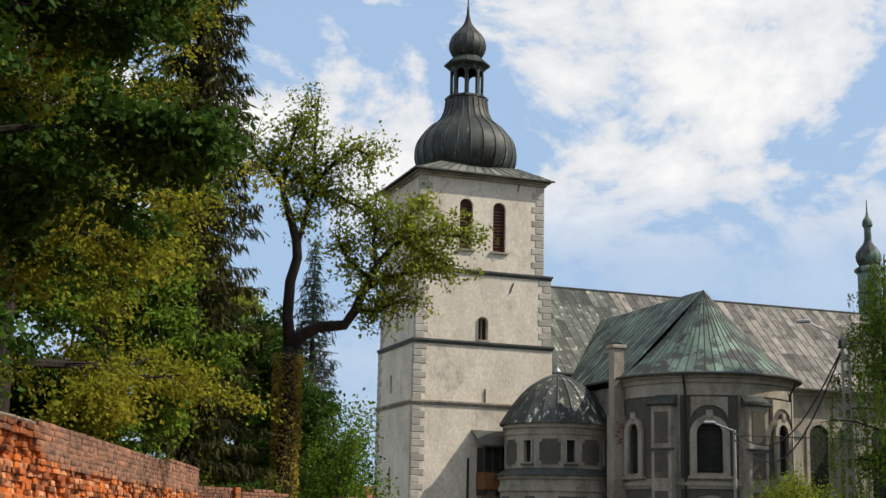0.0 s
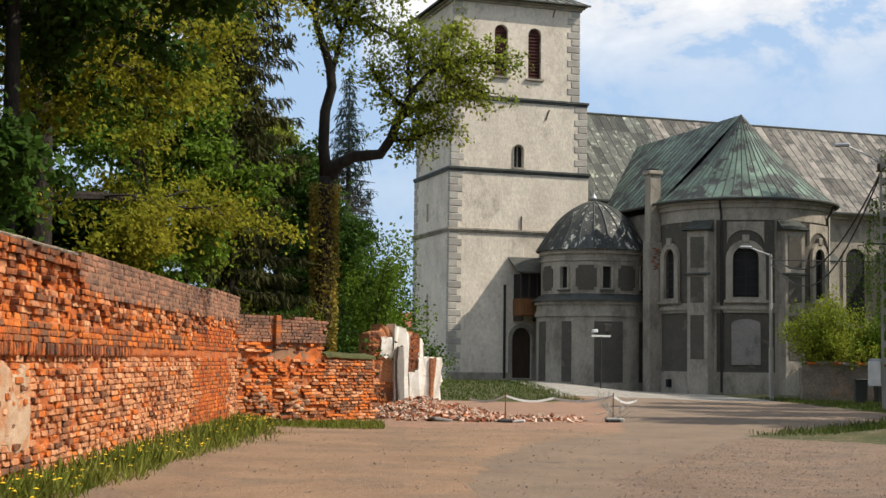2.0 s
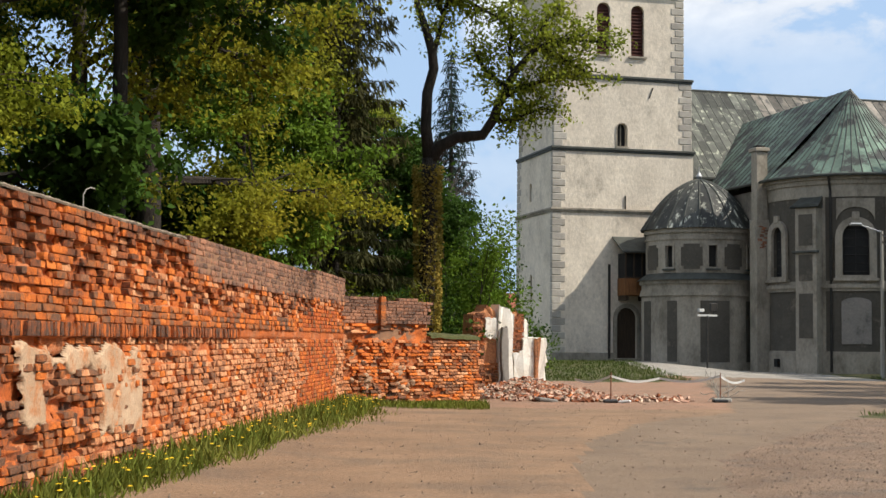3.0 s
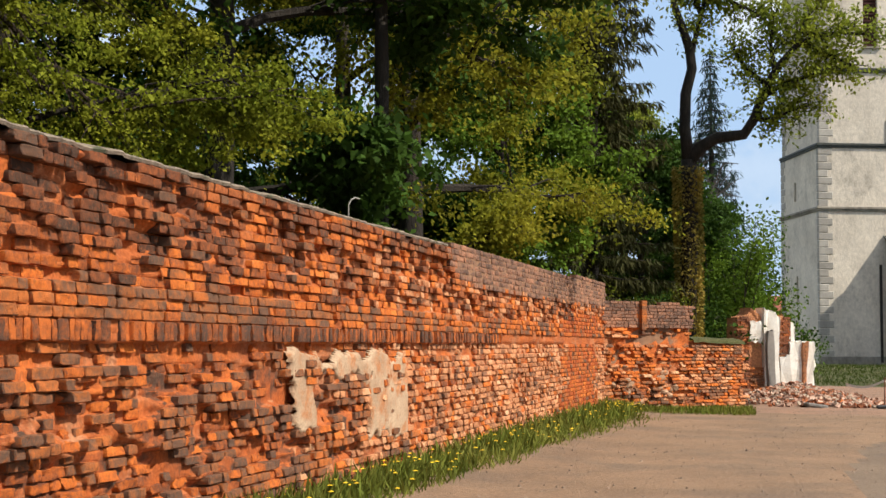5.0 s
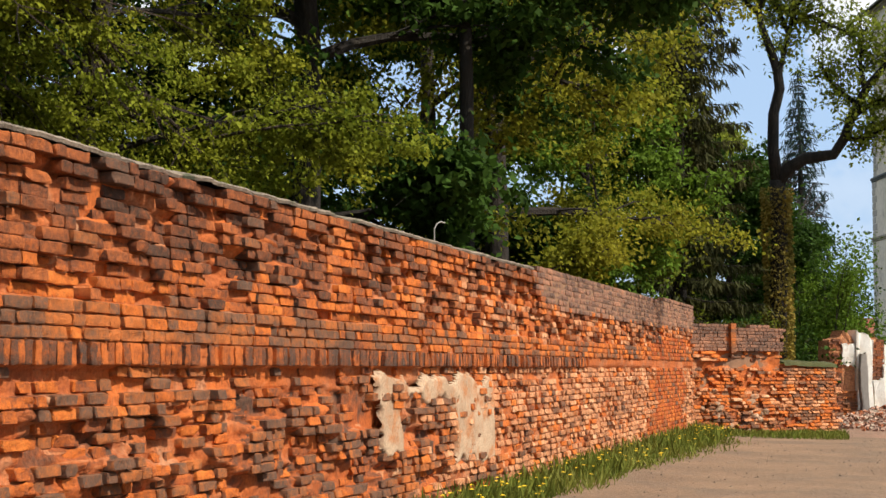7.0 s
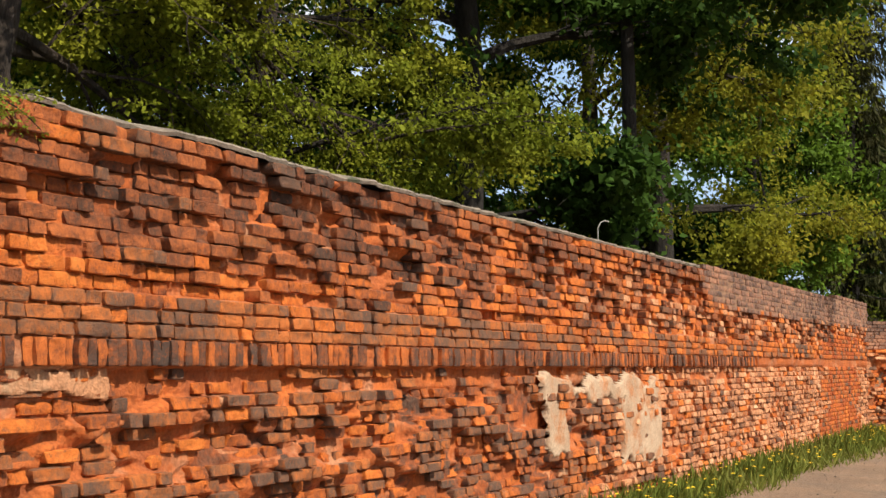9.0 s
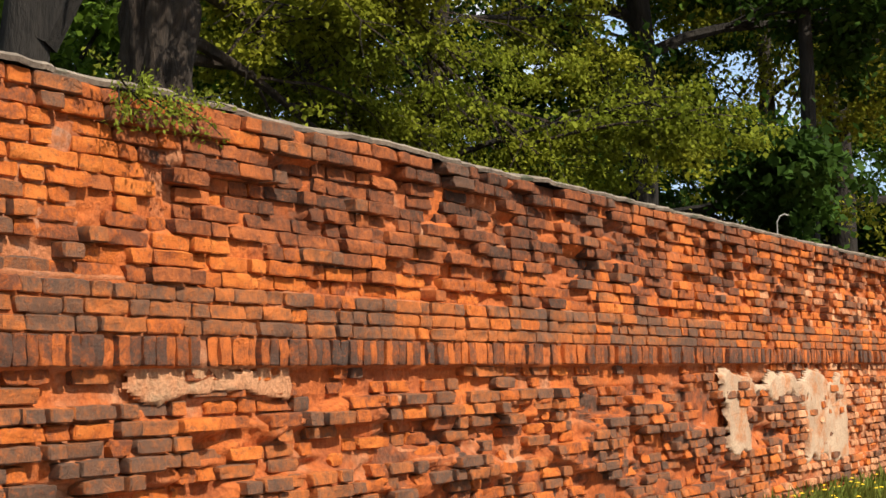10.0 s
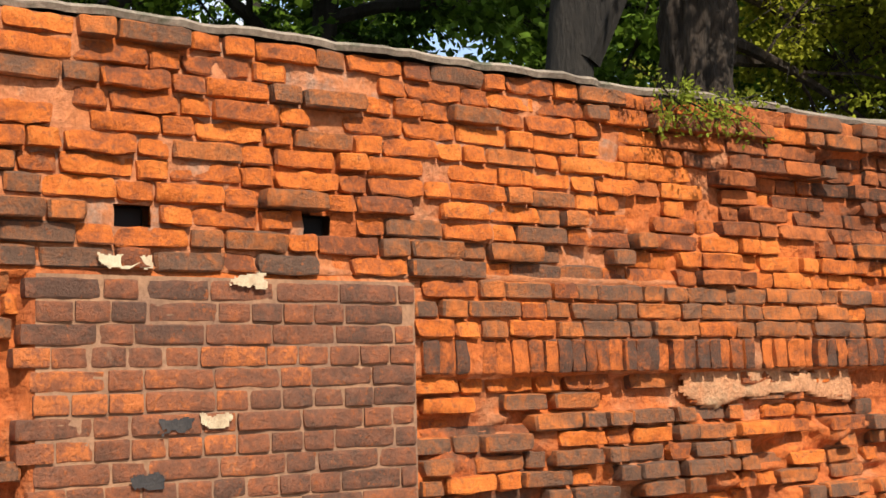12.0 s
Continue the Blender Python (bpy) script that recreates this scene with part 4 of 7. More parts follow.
def build_tower():
    t = thing("church_tower", CHURCH, "pale plastered church tower with stone quoins and dark onion dome", "tower")
    stages = [(-0.13, 9.12, 7.2, -0.6, 9.65), (-0.10, 9.08, 7.15, 9.65, 13.4), (0.0, 8.98, 7.05, 13.4, 17.9), (0.10, 8.48, 6.9, 17.9, 24.0)]
    fronts = [[(4.66, 1.3, 0.5, 3.7)], [], [(4.38, 0.62, 13.6, 15.0)], [(3.19, 0.88, 19.27, 22.5), (5.43, 0.86, 19.25, 22.45)]]
    sides = [[(4.0, 0.35, 4.2, 5.8), (3.4, 0.35, 0.9, 2.4)], [(4.3, 0.4, 10.4, 11.6)], [(3.6, 0.45, 14.2, 15.5)], [(2.2, 0.8, 19.27, 22.3), (4.4, 0.8, 19.27, 22.3)]]
    for k, ((u0, u1, dep, z0, z1), fh, sh) in enumerate(zip(stages, fronts, sides)):
        v0 = -0.13 + 0.07 * k if k < 3 else 0.05
        w = holed_wall(u0, u1, z0, z1, fh, 0.5)
        f = w.done("front_wall", TOWER_PLASTER, t)
        f.matrix_basis = pose(0, v0, 0)
        w = holed_wall(-(v0 + dep), -v0 - 0.5, z0, z1, [(-c, *r) for c, *r in sh], 0.5)
        s = w.done("side_wall", TOWER_PLASTER, t)
        s.matrix_basis = pose(u0, 0, 0, 0, 0, -90)
        part("back_wall", boxes((u1 - 0.5, u1, v0 + 0.5, v0 + dep, z0, z1), (u0 + 0.5, u1 - 0.5, v0 + dep - 0.5, v0 + dep, z0, z1)), TOWER_PLASTER, t)
        if k < 3:
            nxt = 0.28 if k == 0 else 0.22
            part("string_course", boxes((u0 - 0.14, u1 + 0.14, v0 - 0.14, v0 + dep, z1 - 0.10, z1 + 0.05), (u0 - 0.08, u1 + 0.08, v0 - 0.08, v0 + dep, z1 - 0.22, z1 - 0.10), bevel=0.02), TRIM_GREY if k == 0 else SEAM, t)
        # corner stones
        n = int((z1 - max(z0, 0.4)) / 0.44)
        for corner in (0, 1, 2):
            if corner == 1 and k < 2:
                continue
            for j in range(n):
                wd = 0.82 if j % 2 else 0.55
                zz = max(z0, 0.4) + 0.06 + j * (z1 - 0.25 - max(z0, 0.4)) / n
                if corner == 0:
                    sp = (u0 - 0.035, u0 + wd, v0 - 0.035, v0 + 0.3, zz, zz + 0.40)
                elif corner == 1:
                    sp = (u1 - wd, u1 + 0.035, v0 - 0.035, v0 + 0.3, zz, zz + 0.40)
                else:
                    sp = (u0 - 0.035, u0 + 0.3, v0 + dep - wd, v0 + dep + 0.03, zz, zz + 0.40)
                part("quoin", boxes(sp, bevel=0.025), QUOIN, t)
    for c, w, z0, z1 in fronts[3]:
        window_set(t, "louvre_window", w, z0, z1, pose(c, 0.05, 0) @ FRONT, LOUVRE, None, bars=14, label="red-brown wooden louvres")
        part("window_sill", boxes((c - 0.55, c + 0.55, -0.08, 0.2, z0 - 0.14, z0 - 0.02)), TRIM_GREY, t)
    for c, w, z0, z1 in sides[3]:
        window_set(t, "louvre_window", w, z0, z1, pose(0.10, c, 0), LOUVRE, None, sill=False, bars=14)
    c, w, z0, z1 = fronts[2][0]
    window_set(t, "small_window", w, z0, z1, pose(c, 0.0, 0) @ FRONT, DARK_HOLE, TRIM_GREY, 0.06, label="small dark arched window with a centre bar")
    part("glazing_bar", boxes((c - 0.03, c + 0.03, 0.2, 0.26, z0, z1)), TRIM_GREY, t)
    for k in range(3):
        for c, w, z0, z1 in sides[k]:
            window_set(t, "slit_window", w, z0, z1, pose(-0.1, c, 0), DARK_HOLE, None, sill=False)
    part("door", moved(slab(arch(1.3, 0.5, 3.7), 0.22, 0.30), pose(4.66, -0.13, 0) @ FRONT), DARK_WOOD, t, "dark wooden church door")
    part("door_surround", moved(ring(arch(1.75, 0.5, 3.95), arch(1.3, 0.5, 3.7), -0.08, 0.02), pose(4.66, -0.13, 0) @ FRONT), TRIM_GREY, t)
    part("doorstep", boxes((3.6, 5.8, -1.0, -0.1, 0.2, 0.5), (3.8, 5.6, -0.6, -0.1, 0.5, 0.62), bevel=0.03), TRIM_GREY, t)
    part("plinth", boxes((-0.22, 3.9, -0.22, 0.0, -0.3, 0.95), bevel=0.03), TRIM_GREY, t)
    part("wall_anchor", boxes((4.55, 4.61, -0.14, -0.05, 9.7, 10.55)), IRON, t, "black iron wall anchor")
    part("wall_anchor", moved(boxes((-0.03, 0.03, -0.06, 0.03, -0.35, 0.35)), pose(6.3, 0.0, 17.0, 0, 20, 0)), IRON, t)
    part("wall_anchor", moved(boxes((-0.03, 0.03, -0.06, 0.03, -0.25, 0.25)), pose(6.7, 0.04, 23.5, 0, 15, 0)), IRON, t)
    part("downpipe", boxes((3.42, 3.54, -0.32, -0.2, 0.6, 6.3)), IRON, t, "dark downpipe beside the door")
    part("cornice", boxes((-0.05, 8.63, -0.10, 7.1, 23.75, 23.9), (-0.2, 8.78, -0.25, 7.25, 23.9, 24.05), bevel=0.03), TRIM_GREY, t)
    # skirt roof and domes
    cx, cy = 4.35, 3.5
    h = Heap()
    eave = [(-0.4, -0.45), (8.98, -0.45), (8.98, 7.45), (-0.4, 7.45)]
    top = [(cx - 2.6, cy - 2.6), (cx + 2.6, cy - 2.6), (cx + 2.6, cy + 2.6), (cx - 2.6, cy + 2.6)]
    for i in range(4):
        j = (i + 1) % 4
        for q in range(14):
            a, b = q / 14, (q + 1) / 14
            V = []
            for f in (a, b):
                e = [eave[i][d] + (eave[j][d] - eave[i][d]) * f for d in (0, 1)]
                o = [top[i][d] + (top[j][d] - top[i][d]) * f for d in (0, 1)]
                V += [(*e, 24.06), (*o, 25.0)]
            h.add(V, [(0, 2, 3, 1)])
    h.done("skirt_roof", surface("dull_sheet", (0.15, 0.155, 0.13), (0.10, 0.105, 0.09), 1.2, 8, 0.75, 0.2, 0.25, third=(0.05, 0.05, 0.045), third_scale=1.2, third_at=(0.54, 0.60), each=0.3), t, "low grey-green sheet skirt roof")
    sm = Heap()
    for i in range(4):
        j = (i + 1) % 4
        for q in range(15):
            f = q / 14
            e = [eave[i][d] + (eave[j][d] - eave[i][d]) * f for d in (0, 1)]
            o = [top[i][d] + (top[j][d] - top[i][d]) * f for d in (0, 1)]
            sm.tube([(*e, 24.08), (*o, 25.02)], [0.03, 0.03], 4)
    sm.done("roof_seam", SEAM, t)
    part("gutter", boxes((-0.45, 9.03, -0.52, -0.42, 24.0, 24.12), (-0.47, -0.37, -0.42, 7.45, 24.0, 24.12), bevel=0.02), SEAM, t)
    main = smooth_profile([(2.7, 24.7), (3.1, 25.2), (3.35, 26.05), (3.17, 27.05), (2.55, 27.9), (1.85, 28.5), (1.5, 29.15), (1.36, 30.0)])
    place = pose(cx, cy, -0.52) @ Matrix.Diagonal((0.9, 0.9, 1, 1))
    for name, prof, n in (("onion_dome", main, 24), ("lantern_onion", smooth_profile([(0.95, 33.55), (1.22, 33.85), (1.36, 34.35), (1.2, 34.95), (0.72, 35.45), (0.30, 35.95), (0.10, 36.6), (0.05, 37.2)]), 16)):
        d = lathe(prof, n).done(name, ONION, t, "dark copper onion dome with standing seams", True)
        d.matrix_basis = place if n == 16 else pose(cx, cy, 0)
        s = seams(prof, n, 0.05 if n == 24 else 0.03).done("dome_seam", IRON, t)
        s.matrix_basis = d.matrix_basis
    for prof, nm in (([(1.36, 30.5), (1.62, 30.58), (1.62, 30.72), (1.3, 30.8)], "lantern_base"), ([(1.25, 32.55), (1.35, 32.75), (1.72, 32.95), (1.72, 33.05), (1.2, 33.45), (0.95, 33.6)], "lantern_roof"), ([(0.0, 30.75), (1.3, 30.8)], "lantern_floor")):
        d = lathe(prof, 8, math.tau / 16).done(nm, ONION, t)
        d.matrix_basis = place
    for k in range(8):
        a = math.tau * k / 8 + math.tau / 16
        q = part("lantern_post", boxes((1.02, 1.24, -0.13, 0.13, 30.7, 32.75), bevel=0.03), ONION, t)
        q.matrix_basis = place @ pose(0, 0, 0, 0, 0, math.degrees(a))
        h = Heap()
        r, n = 0.36, 6
        for side in (-1, 1):
            V, F = [(1.07, side * r, 32.6), (1.17, side * r, 32.6)], []
            for j in range(n + 1):
                b = math.pi / 2 * j / n
                V += [(1.07, side * r * math.cos(b), 32.15 + 0.42 * math.sin(b)), (1.17, side * r * math.cos(b), 32.15 + 0.42 * math.sin(b))]
            for j in range(n):
                s = 2 + 2 * j
                F += [(0, s, s + 2), (1, s + 3, s + 1), (s, s + 1, s + 3, s + 2)]
            h.add(V, F)
        q = h.done("lantern_arch", ONION, t)
        q.matrix_basis = place @ pose(0, 0, 0, 0, 0, math.degrees(a) + 22.5)
    sp = Heap()
    sp.tube([(0, 0, 36.9), (0, 0, 39.5)], [0.05, 0.025], 6)
    sp.tube([(-0.4, 0, 38.9), (0.4, 0, 38.9)], [0.025, 0.025], 4)
    q = sp.done("finial", IRON, t, "iron cross finial")
    q.matrix_basis = place


build_tower()


def pitched_panels(e0, e1, r0, r1, n, m, name, parent, seam=0.03, label=""):
    """A roof slope of n sheets between the eave e0-e1 and the ridge r0-r1, with seams standing on it."""
    e0, e1, r0, r1 = (Vector(p) for p in (e0, e1, r0, r1))
    h, s = Heap(), Heap()
    for k in range(n):
        a, b = k / n, (k + 1) / n
        q = [e0.lerp(e1, a), e0.lerp(e1, b), r0.lerp(r1, b), r0.lerp(r1, a)]
        rows = 5
        for j in range(rows):
            f0, f1 = j / rows, (j + 1) / rows
            h.add([q[0].lerp(q[3], f0), q[1].lerp(q[2], f0), q[1].lerp(q[2], f1), q[0].lerp(q[3], f1)], [(0, 1, 2, 3)])
        s.tube([q[0], q[3]], [seam, seam], 4)
    roof = h.done(name, m, parent, label)
    s.done("roof_seam", SEAM, roof)
    return roof


def build_nave():
    t = thing("church_nave", CHURCH, "long church nave with a steep patched sheet-metal roof", "church")
    part("wall", boxes((9.0, 43, 1.2, 1.8, -0.5, 12.1), (42.4, 43, 1.8, 14.6, -0.5, 12.1), (8.6, 43, 14.2, 14.8, -0.5, 12.1)), TRIM_GREY, t)
    part("eaves_cornice", boxes((9.0, 43.1, 0.95, 1.2, 11.55, 11.75), (9.0, 43.1, 0.8, 1.2, 11.75, 12.1), bevel=0.03), TRIM_GREY, t)
    pitched_panels((8.6, 0.55, 11.95), (17.0, 0.55, 11.95), (8.6, 8, 18.85), (17.0, 8, 18.85), 14, DARK_SHEET, "roof_slope", t, label="dark seamed sheet roof with pale worn streaks")
    pitched_panels((17.0, 0.55, 11.95), (43.3, 0.55, 11.95), (17.0, 8, 18.85), (43.3, 8, 18.85), 42, OLD_SHEET, "roof_slope", t, label="patchy grey-brown seamed sheet roof")
    pitched_panels((43.3, 15.45, 11.95), (8.6, 15.45, 11.95), (43.3, 8, 18.85), (8.6, 8, 18.85), 40, OLD_SHEET, "back_slope", t)
    g = Heap()
    g.tube([(8.6, 8, 18.87), (43.3, 8, 18.87)], [0.09, 0.09], 6)
    g.done("ridge_cap", SEAM, t)
    part("gable", slab([(1.2, 12.0), (14.8, 12.0), (8, 18.4)], 42.5, 43.0), TRIM_GREY, t)
    part("gutter", boxes((9.2, 43.2, 0.42, 0.55, 11.85, 11.97)), SEAM, t)
    for c in (24.5, 29.5, 34.5):
        part("window", moved(slab(arch(1.5, 4.5, 9.6), -0.02, 0.05), pose(c, 1.2, 0) @ FRONT), DARK_HOLE, t, "tall dark arched window")
        part("window_frame", moved(ring(arch(2.0, 4.2, 9.9), arch(1.5, 4.5, 9.6), -0.1, 0.02), pose(c, 1.2, 0) @ FRONT), TRIM_GREY, t)
        part("buttress", boxes((c + 1.9, c + 2.9, -0.1, 1.25, -0.5, 8.6), bevel=0.04), TRIM_GREY, t)
        part("buttress_cap", slab([(0, 0), (1.4, 0), (1.4, 0.9)], 0, 1.2), SEAM, t).matrix_basis = pose(c + 1.8, -0.2, 8.6)
    # small dormers on the slope
    for u, v in ((25.0, 2.6), (21.5, 2.2)):
        z = 11.95 + (v - 0.55) * 6.9 / 7.45
        d = part("dormer", slab([(-0.75, 0), (0.75, 0), (0.35, 0.38), (0, 0.5), (-0.35, 0.38)], -0.2, 1.3), OLD_SHEET, t)
        d.matrix_basis = pose(u, v, z + 0.1, 0, 0, 90)
        part("dormer_opening", slab([(-0.45, 0.08), (0.45, 0.08), (0.2, 0.32), (-0.2, 0.32)], -0.22, -0.19), DARK_HOLE, t).matrix_basis = d.matrix_basis
    # turret at the far end of the ridge
    q = lathe([(1.25, 16.0), (1.25, 22.6), (1.6, 22.8), (1.6, 23.0), (1.0, 23.3)], 8).done("turret_shaft", COPPER, t, "green copper ridge turret")
    q.matrix_basis = pose(41.2, 10.5, 0) @ Matrix.Diagonal((0.72, 0.72, 1, 1))
    q2 = lathe(smooth_profile([(1.0, 23.2), (1.35, 23.7), (1.3, 24.3), (0.6, 25.0), (0.4, 25.4), (0.4, 26.3), (0.55, 26.5), (0.5, 26.9), (0.12, 27.5), (0.05, 28.6)]), 12).done("turret_dome", COPPER, t, "", True)
    q2.matrix_basis = pose(41.2, 10.5, 0) @ Matrix.Diagonal((0.72, 0.72, 1, 1))


build_nave()


def curved(parent, name, m, centre, R, phi0, phi1, z0, z1, thick=0.06, step=4, label=""):
    """A slab bent round an upright axis, proud of radius R."""
    n = max(1, int(abs(phi1 - phi0) / step))
    V, F = [], []
    for k in range(n + 1):
        a = radians(phi0 + (phi1 - phi0) * k / n)
        for r in (R - 0.05, R + thick):
            for z in (z0, z1):
                V.append((centre[0] + r * math.cos(a), centre[1] + r * math.sin(a), z))
    for k in range(n):
        b = 4 * k
        F += [(b + 2, b + 6, b + 7, b + 3), (b + 3, b + 7, b + 5, b + 1), (b + 2, b, b + 4, b + 6)]
    F += [(0, 1, 3, 2), (4 * n, 4 * n + 2, 4 * n + 3, 4 * n + 1)]
    return solid(name, V, F, m, parent, label)


def round_wall(parent, name, m, centre, R, phi0, phi1, z0, z1, holes, thick=0.5, label=""):
    """A bent wall with square-cut openings (phi, width, low, high) through it."""
    h = Heap()
    spans = [(p - math.degrees(w / 2 / R), p + math.degrees(w / 2 / R), lo, hi) for p, w, lo, hi in holes]
    cuts = sorted({phi0, phi1, *np.arange(phi0, phi1, 6.0).tolist(), *[s[0] for s in spans], *[s[1] for s in spans]})
    for a, b in zip(cuts, cuts[1:]):
        mid = (a + b) / 2
        levels, z = [], z0
        for s in sorted([s for s in spans if s[0] < mid < s[1]], key=lambda s: s[2]):
            levels.append((z, s[2]))
            z = s[3]
        levels.append((z, z1))
        for lo, hi in levels:
            V = []
            for p in (a, b):
                for r in (R - thick, R):
                    for zz in (lo, hi):
                        V.append((centre[0] + r * math.cos(radians(p)), centre[1] + r * math.sin(radians(p)), zz))
            h.add(V, [(0, 1, 3, 2), (4, 6, 7, 5), (2, 3, 7, 6), (0, 4, 5, 1), (1, 5, 7, 3), (0, 2, 6, 4)])
    return h.done(name, m, parent, label)


def out_at(c, R, phi):
    """Places a thing made for -x outwards on a round wall."""
    return pose(c[0] + R * math.cos(radians(phi)), c[1] + R * math.sin(radians(phi)), 0, 0, 0, phi + 180)


def build_chapel():
    t = thing("church_chapel", CHURCH, "grey rendered round chapel with pale trim under a green copper roof", "chapel")
    c, R, F0 = (15.05, -8.5), 4.93, 239.5
    wins = [F0 - 53, F0 + 2.5, F0 + 58]
    holes = [(p, w, 5.3, 8.1) for p, w in zip(wins, (1.0, 1.4, 1.3))]
    round_wall(t, "wall", PANEL_GREY, c, R, 150, 390, -0.5, 10.5, holes, label="dark grey rendered panels")
    part("side_wall", boxes((c[0] - R, c[0] - R + 0.5, c[1] + 2, 1.5, -0.5, 10.4), (c[0] + R - 0.5, c[0] + R, c[1] + 2, 1.5, -0.5, 10.4)), TRIM_GREY, t)
    for z0, z1, th in ((-0.5, 1.08, 0.10), (1.08, 1.2, 0.05), (4.45, 4.62, 0.10), (4.62, 4.82, 0.20), (4.82, 5.0, 0.06), (9.55, 10.25, 0.05), (10.25, 10.5, 0.16), (10.5, 10.72, 0.3)):
        curved(t, "moulding", TRIM_GREY, c, R, 150, 390, z0, z1, th)
    gaps = [F0 - 76, F0 - 25, F0 + 30, F0 + 82]
    for g in gaps:
        curved(t, "pilaster", TRIM_GREY, c, R, g - 9, g + 9, 1.15, 9.6, 0.045)
    for p in wins:
        side = abs(p - (F0 + 2.5)) > 5
        w = 1.0 if side else 1.4
        m = out_at(c, R, p)
        w_ob = part("window", moved(slab(arch(w + 0.2, 5.2, 8.1), 0.22, 0.28), m), DARK_HOLE, t, "dark leaded arched window")
        part("frame", moved(ring(arch(w + 0.75, 5.0, 8.45), arch(w, 5.3, 8.1), -0.14, 0.03), m), TRIM_GREY, w_ob, "pale moulded window surround")
        part("sill", moved(boxes((-0.24, 0.05, -w / 2 - 0.5, w / 2 + 0.5, 4.98, 5.14), bevel=0.02), m), TRIM_GREY, w_ob)
        part("keystone", moved(boxes((-0.2, 0.0, -0.2, 0.2, 8.3, 8.72), bevel=0.03), m), TRIM_GREY, w_ob)
        for k in range(6):
            zz = 5.5 + k * 0.45
            part("glazing_bar", moved(boxes((0.18, 0.21, -w / 2, w / 2, zz, zz + 0.03)), m), IRON, w_ob)
        part("glazing_bar", moved(boxes((0.18, 0.21, -0.015, 0.015, 5.3, 8.1)), m), IRON, w_ob)
        if side and p < F0:
            continue
        # pale field over the window with an arched lower edge
        half, n = 1.0, 10
        poly = [(half, 9.45), (-half, 9.45), (-half, 8.25)] + [(half * 0.98 * -math.cos(math.pi * k / n), 8.25 + 0.75 * math.sin(math.pi * k / n)) for k in range(1, n)] + [(half, 8.25)]
        part("pale_field", moved(slab(poly, -0.05, 0.2), m), TRIM_GREY, t)
        part("pale_field", moved(slab(arch(1.55, 1.6, 4.1, flat=0.35), -0.05, 0.2), m), surface_pale(), t)
    for g in (gaps[1], gaps[2]):
        b = part("buttress", moved(boxes((-0.75, 0.2, -0.62, 0.62, -0.5, 9.0), bevel=0.03), out_at(c, R, g)), TRIM_GREY, t, "pale stepped buttress with a sheet cap")
        m = out_at(c, R + 0.75, g)
        for z0, z1 in ((6.9, 8.6), (5.0, 6.4), (1.9, 4.3)):
            part("panel", moved(boxes((-0.03, 0.1, -0.4, 0.4, z0, z1)), m), PANEL_GREY, b)
        part("cap", moved(slab([(-0.8, 9.0), (0.8, 9.0), (0.74, 9.12), (-0.74, 9.12)], -0.14, 0.1), m), SEAM, b)
        h = Heap()
        h.add([(-0.18, -0.85, 9.0), (-0.18, 0.85, 9.0), (0.95, 0.6, 9.75), (0.95, -0.6, 9.75)], [(0, 1, 2, 3)])
        h.add([(-0.18, -0.85, 8.95), (-0.18, 0.85, 8.95), (0.95, 0.6, 8.95), (0.95, -0.6, 8.95), (0.95, 0.6, 9.74), (0.95, -0.6, 9.74)], [(0, 3, 5), (1, 4, 2), (0, 1, 2, 3)])
        q = h.done("cap_roof", SEAM, b)
        q.matrix_basis = m
        part("ledge", moved(boxes((-0.16, 0.1, -0.75, 0.75, 6.5, 6.62), bevel=0.02), m), SEAM, b)
    # copper roof: a fan over the round end, two slopes behind
    Re, ze, zr = 5.4, 10.72, 16.25
    tip = Vector((c[0], c[1], zr))
    h, s = Heap(), Heap()
    n = 30
    for k in range(n):
        a, b = radians(180 + 180 * k / n), radians(180 + 180 * (k + 1) / n)
        pa, pb = Vector((c[0] + Re * math.cos(a), c[1] + Re * math.sin(a), ze)), Vector((c[0] + Re * math.cos(b), c[1] + Re * math.sin(b), ze))
        for j in range(4):
            f0, f1 = j / 4, (j + 1) / 4
            sag0, sag1 = -0.35 * math.sin(math.pi * f0), -0.35 * math.sin(math.pi * f1)
            q = [pa.lerp(tip, f0), pb.lerp(tip, f0), pb.lerp(tip, f1), pa.lerp(tip, f1)]
            for i, sg in enumerate((sag0, sag0, sag1, sag1)):
                q[i].z += sg
            h.add(q, [(0, 1, 2, 3)])
        line = [pa.lerp(tip, j / 4) + Vector((0, 0, -0.35 * math.sin(math.pi * j / 4))) for j in range(5)]
        if k % 2 and k:
            line = line[:4]
        s.tube(line, [0.035] * len(line), 4)
    roof = h.done("roof_cone", COPPER, t, "weathered green copper roof with standing seams")
    s.done("roof_seam", SEAM, roof)
    pitched_panels((c[0] - Re, 5.2, ze), (c[0] - Re, c[1], ze), (c[0], 5.2, zr), (c[0], c[1], zr), 20, COPPER, "roof_slope", t)
    pitched_panels((c[0] + Re, c[1], ze), (c[0] + Re, 5.2, ze), (c[0], c[1], zr), (c[0], 5.2, zr), 20, COPPER, "roof_slope", t)
    g = Heap()
    pts = [(c[0] + (Re + 0.05) * math.cos(radians(a)), c[1] + (Re + 0.05) * math.sin(radians(a)), ze) for a in range(180, 361, 8)]
    g.tube([(c[0] - Re - 0.05, 1, ze), *pts, (c[0] + Re + 0.05, 1, ze)], [0.09] * (len(pts) + 2), 6)
    g.done("gutter", SEAM, t, "dark gutter along the eaves")
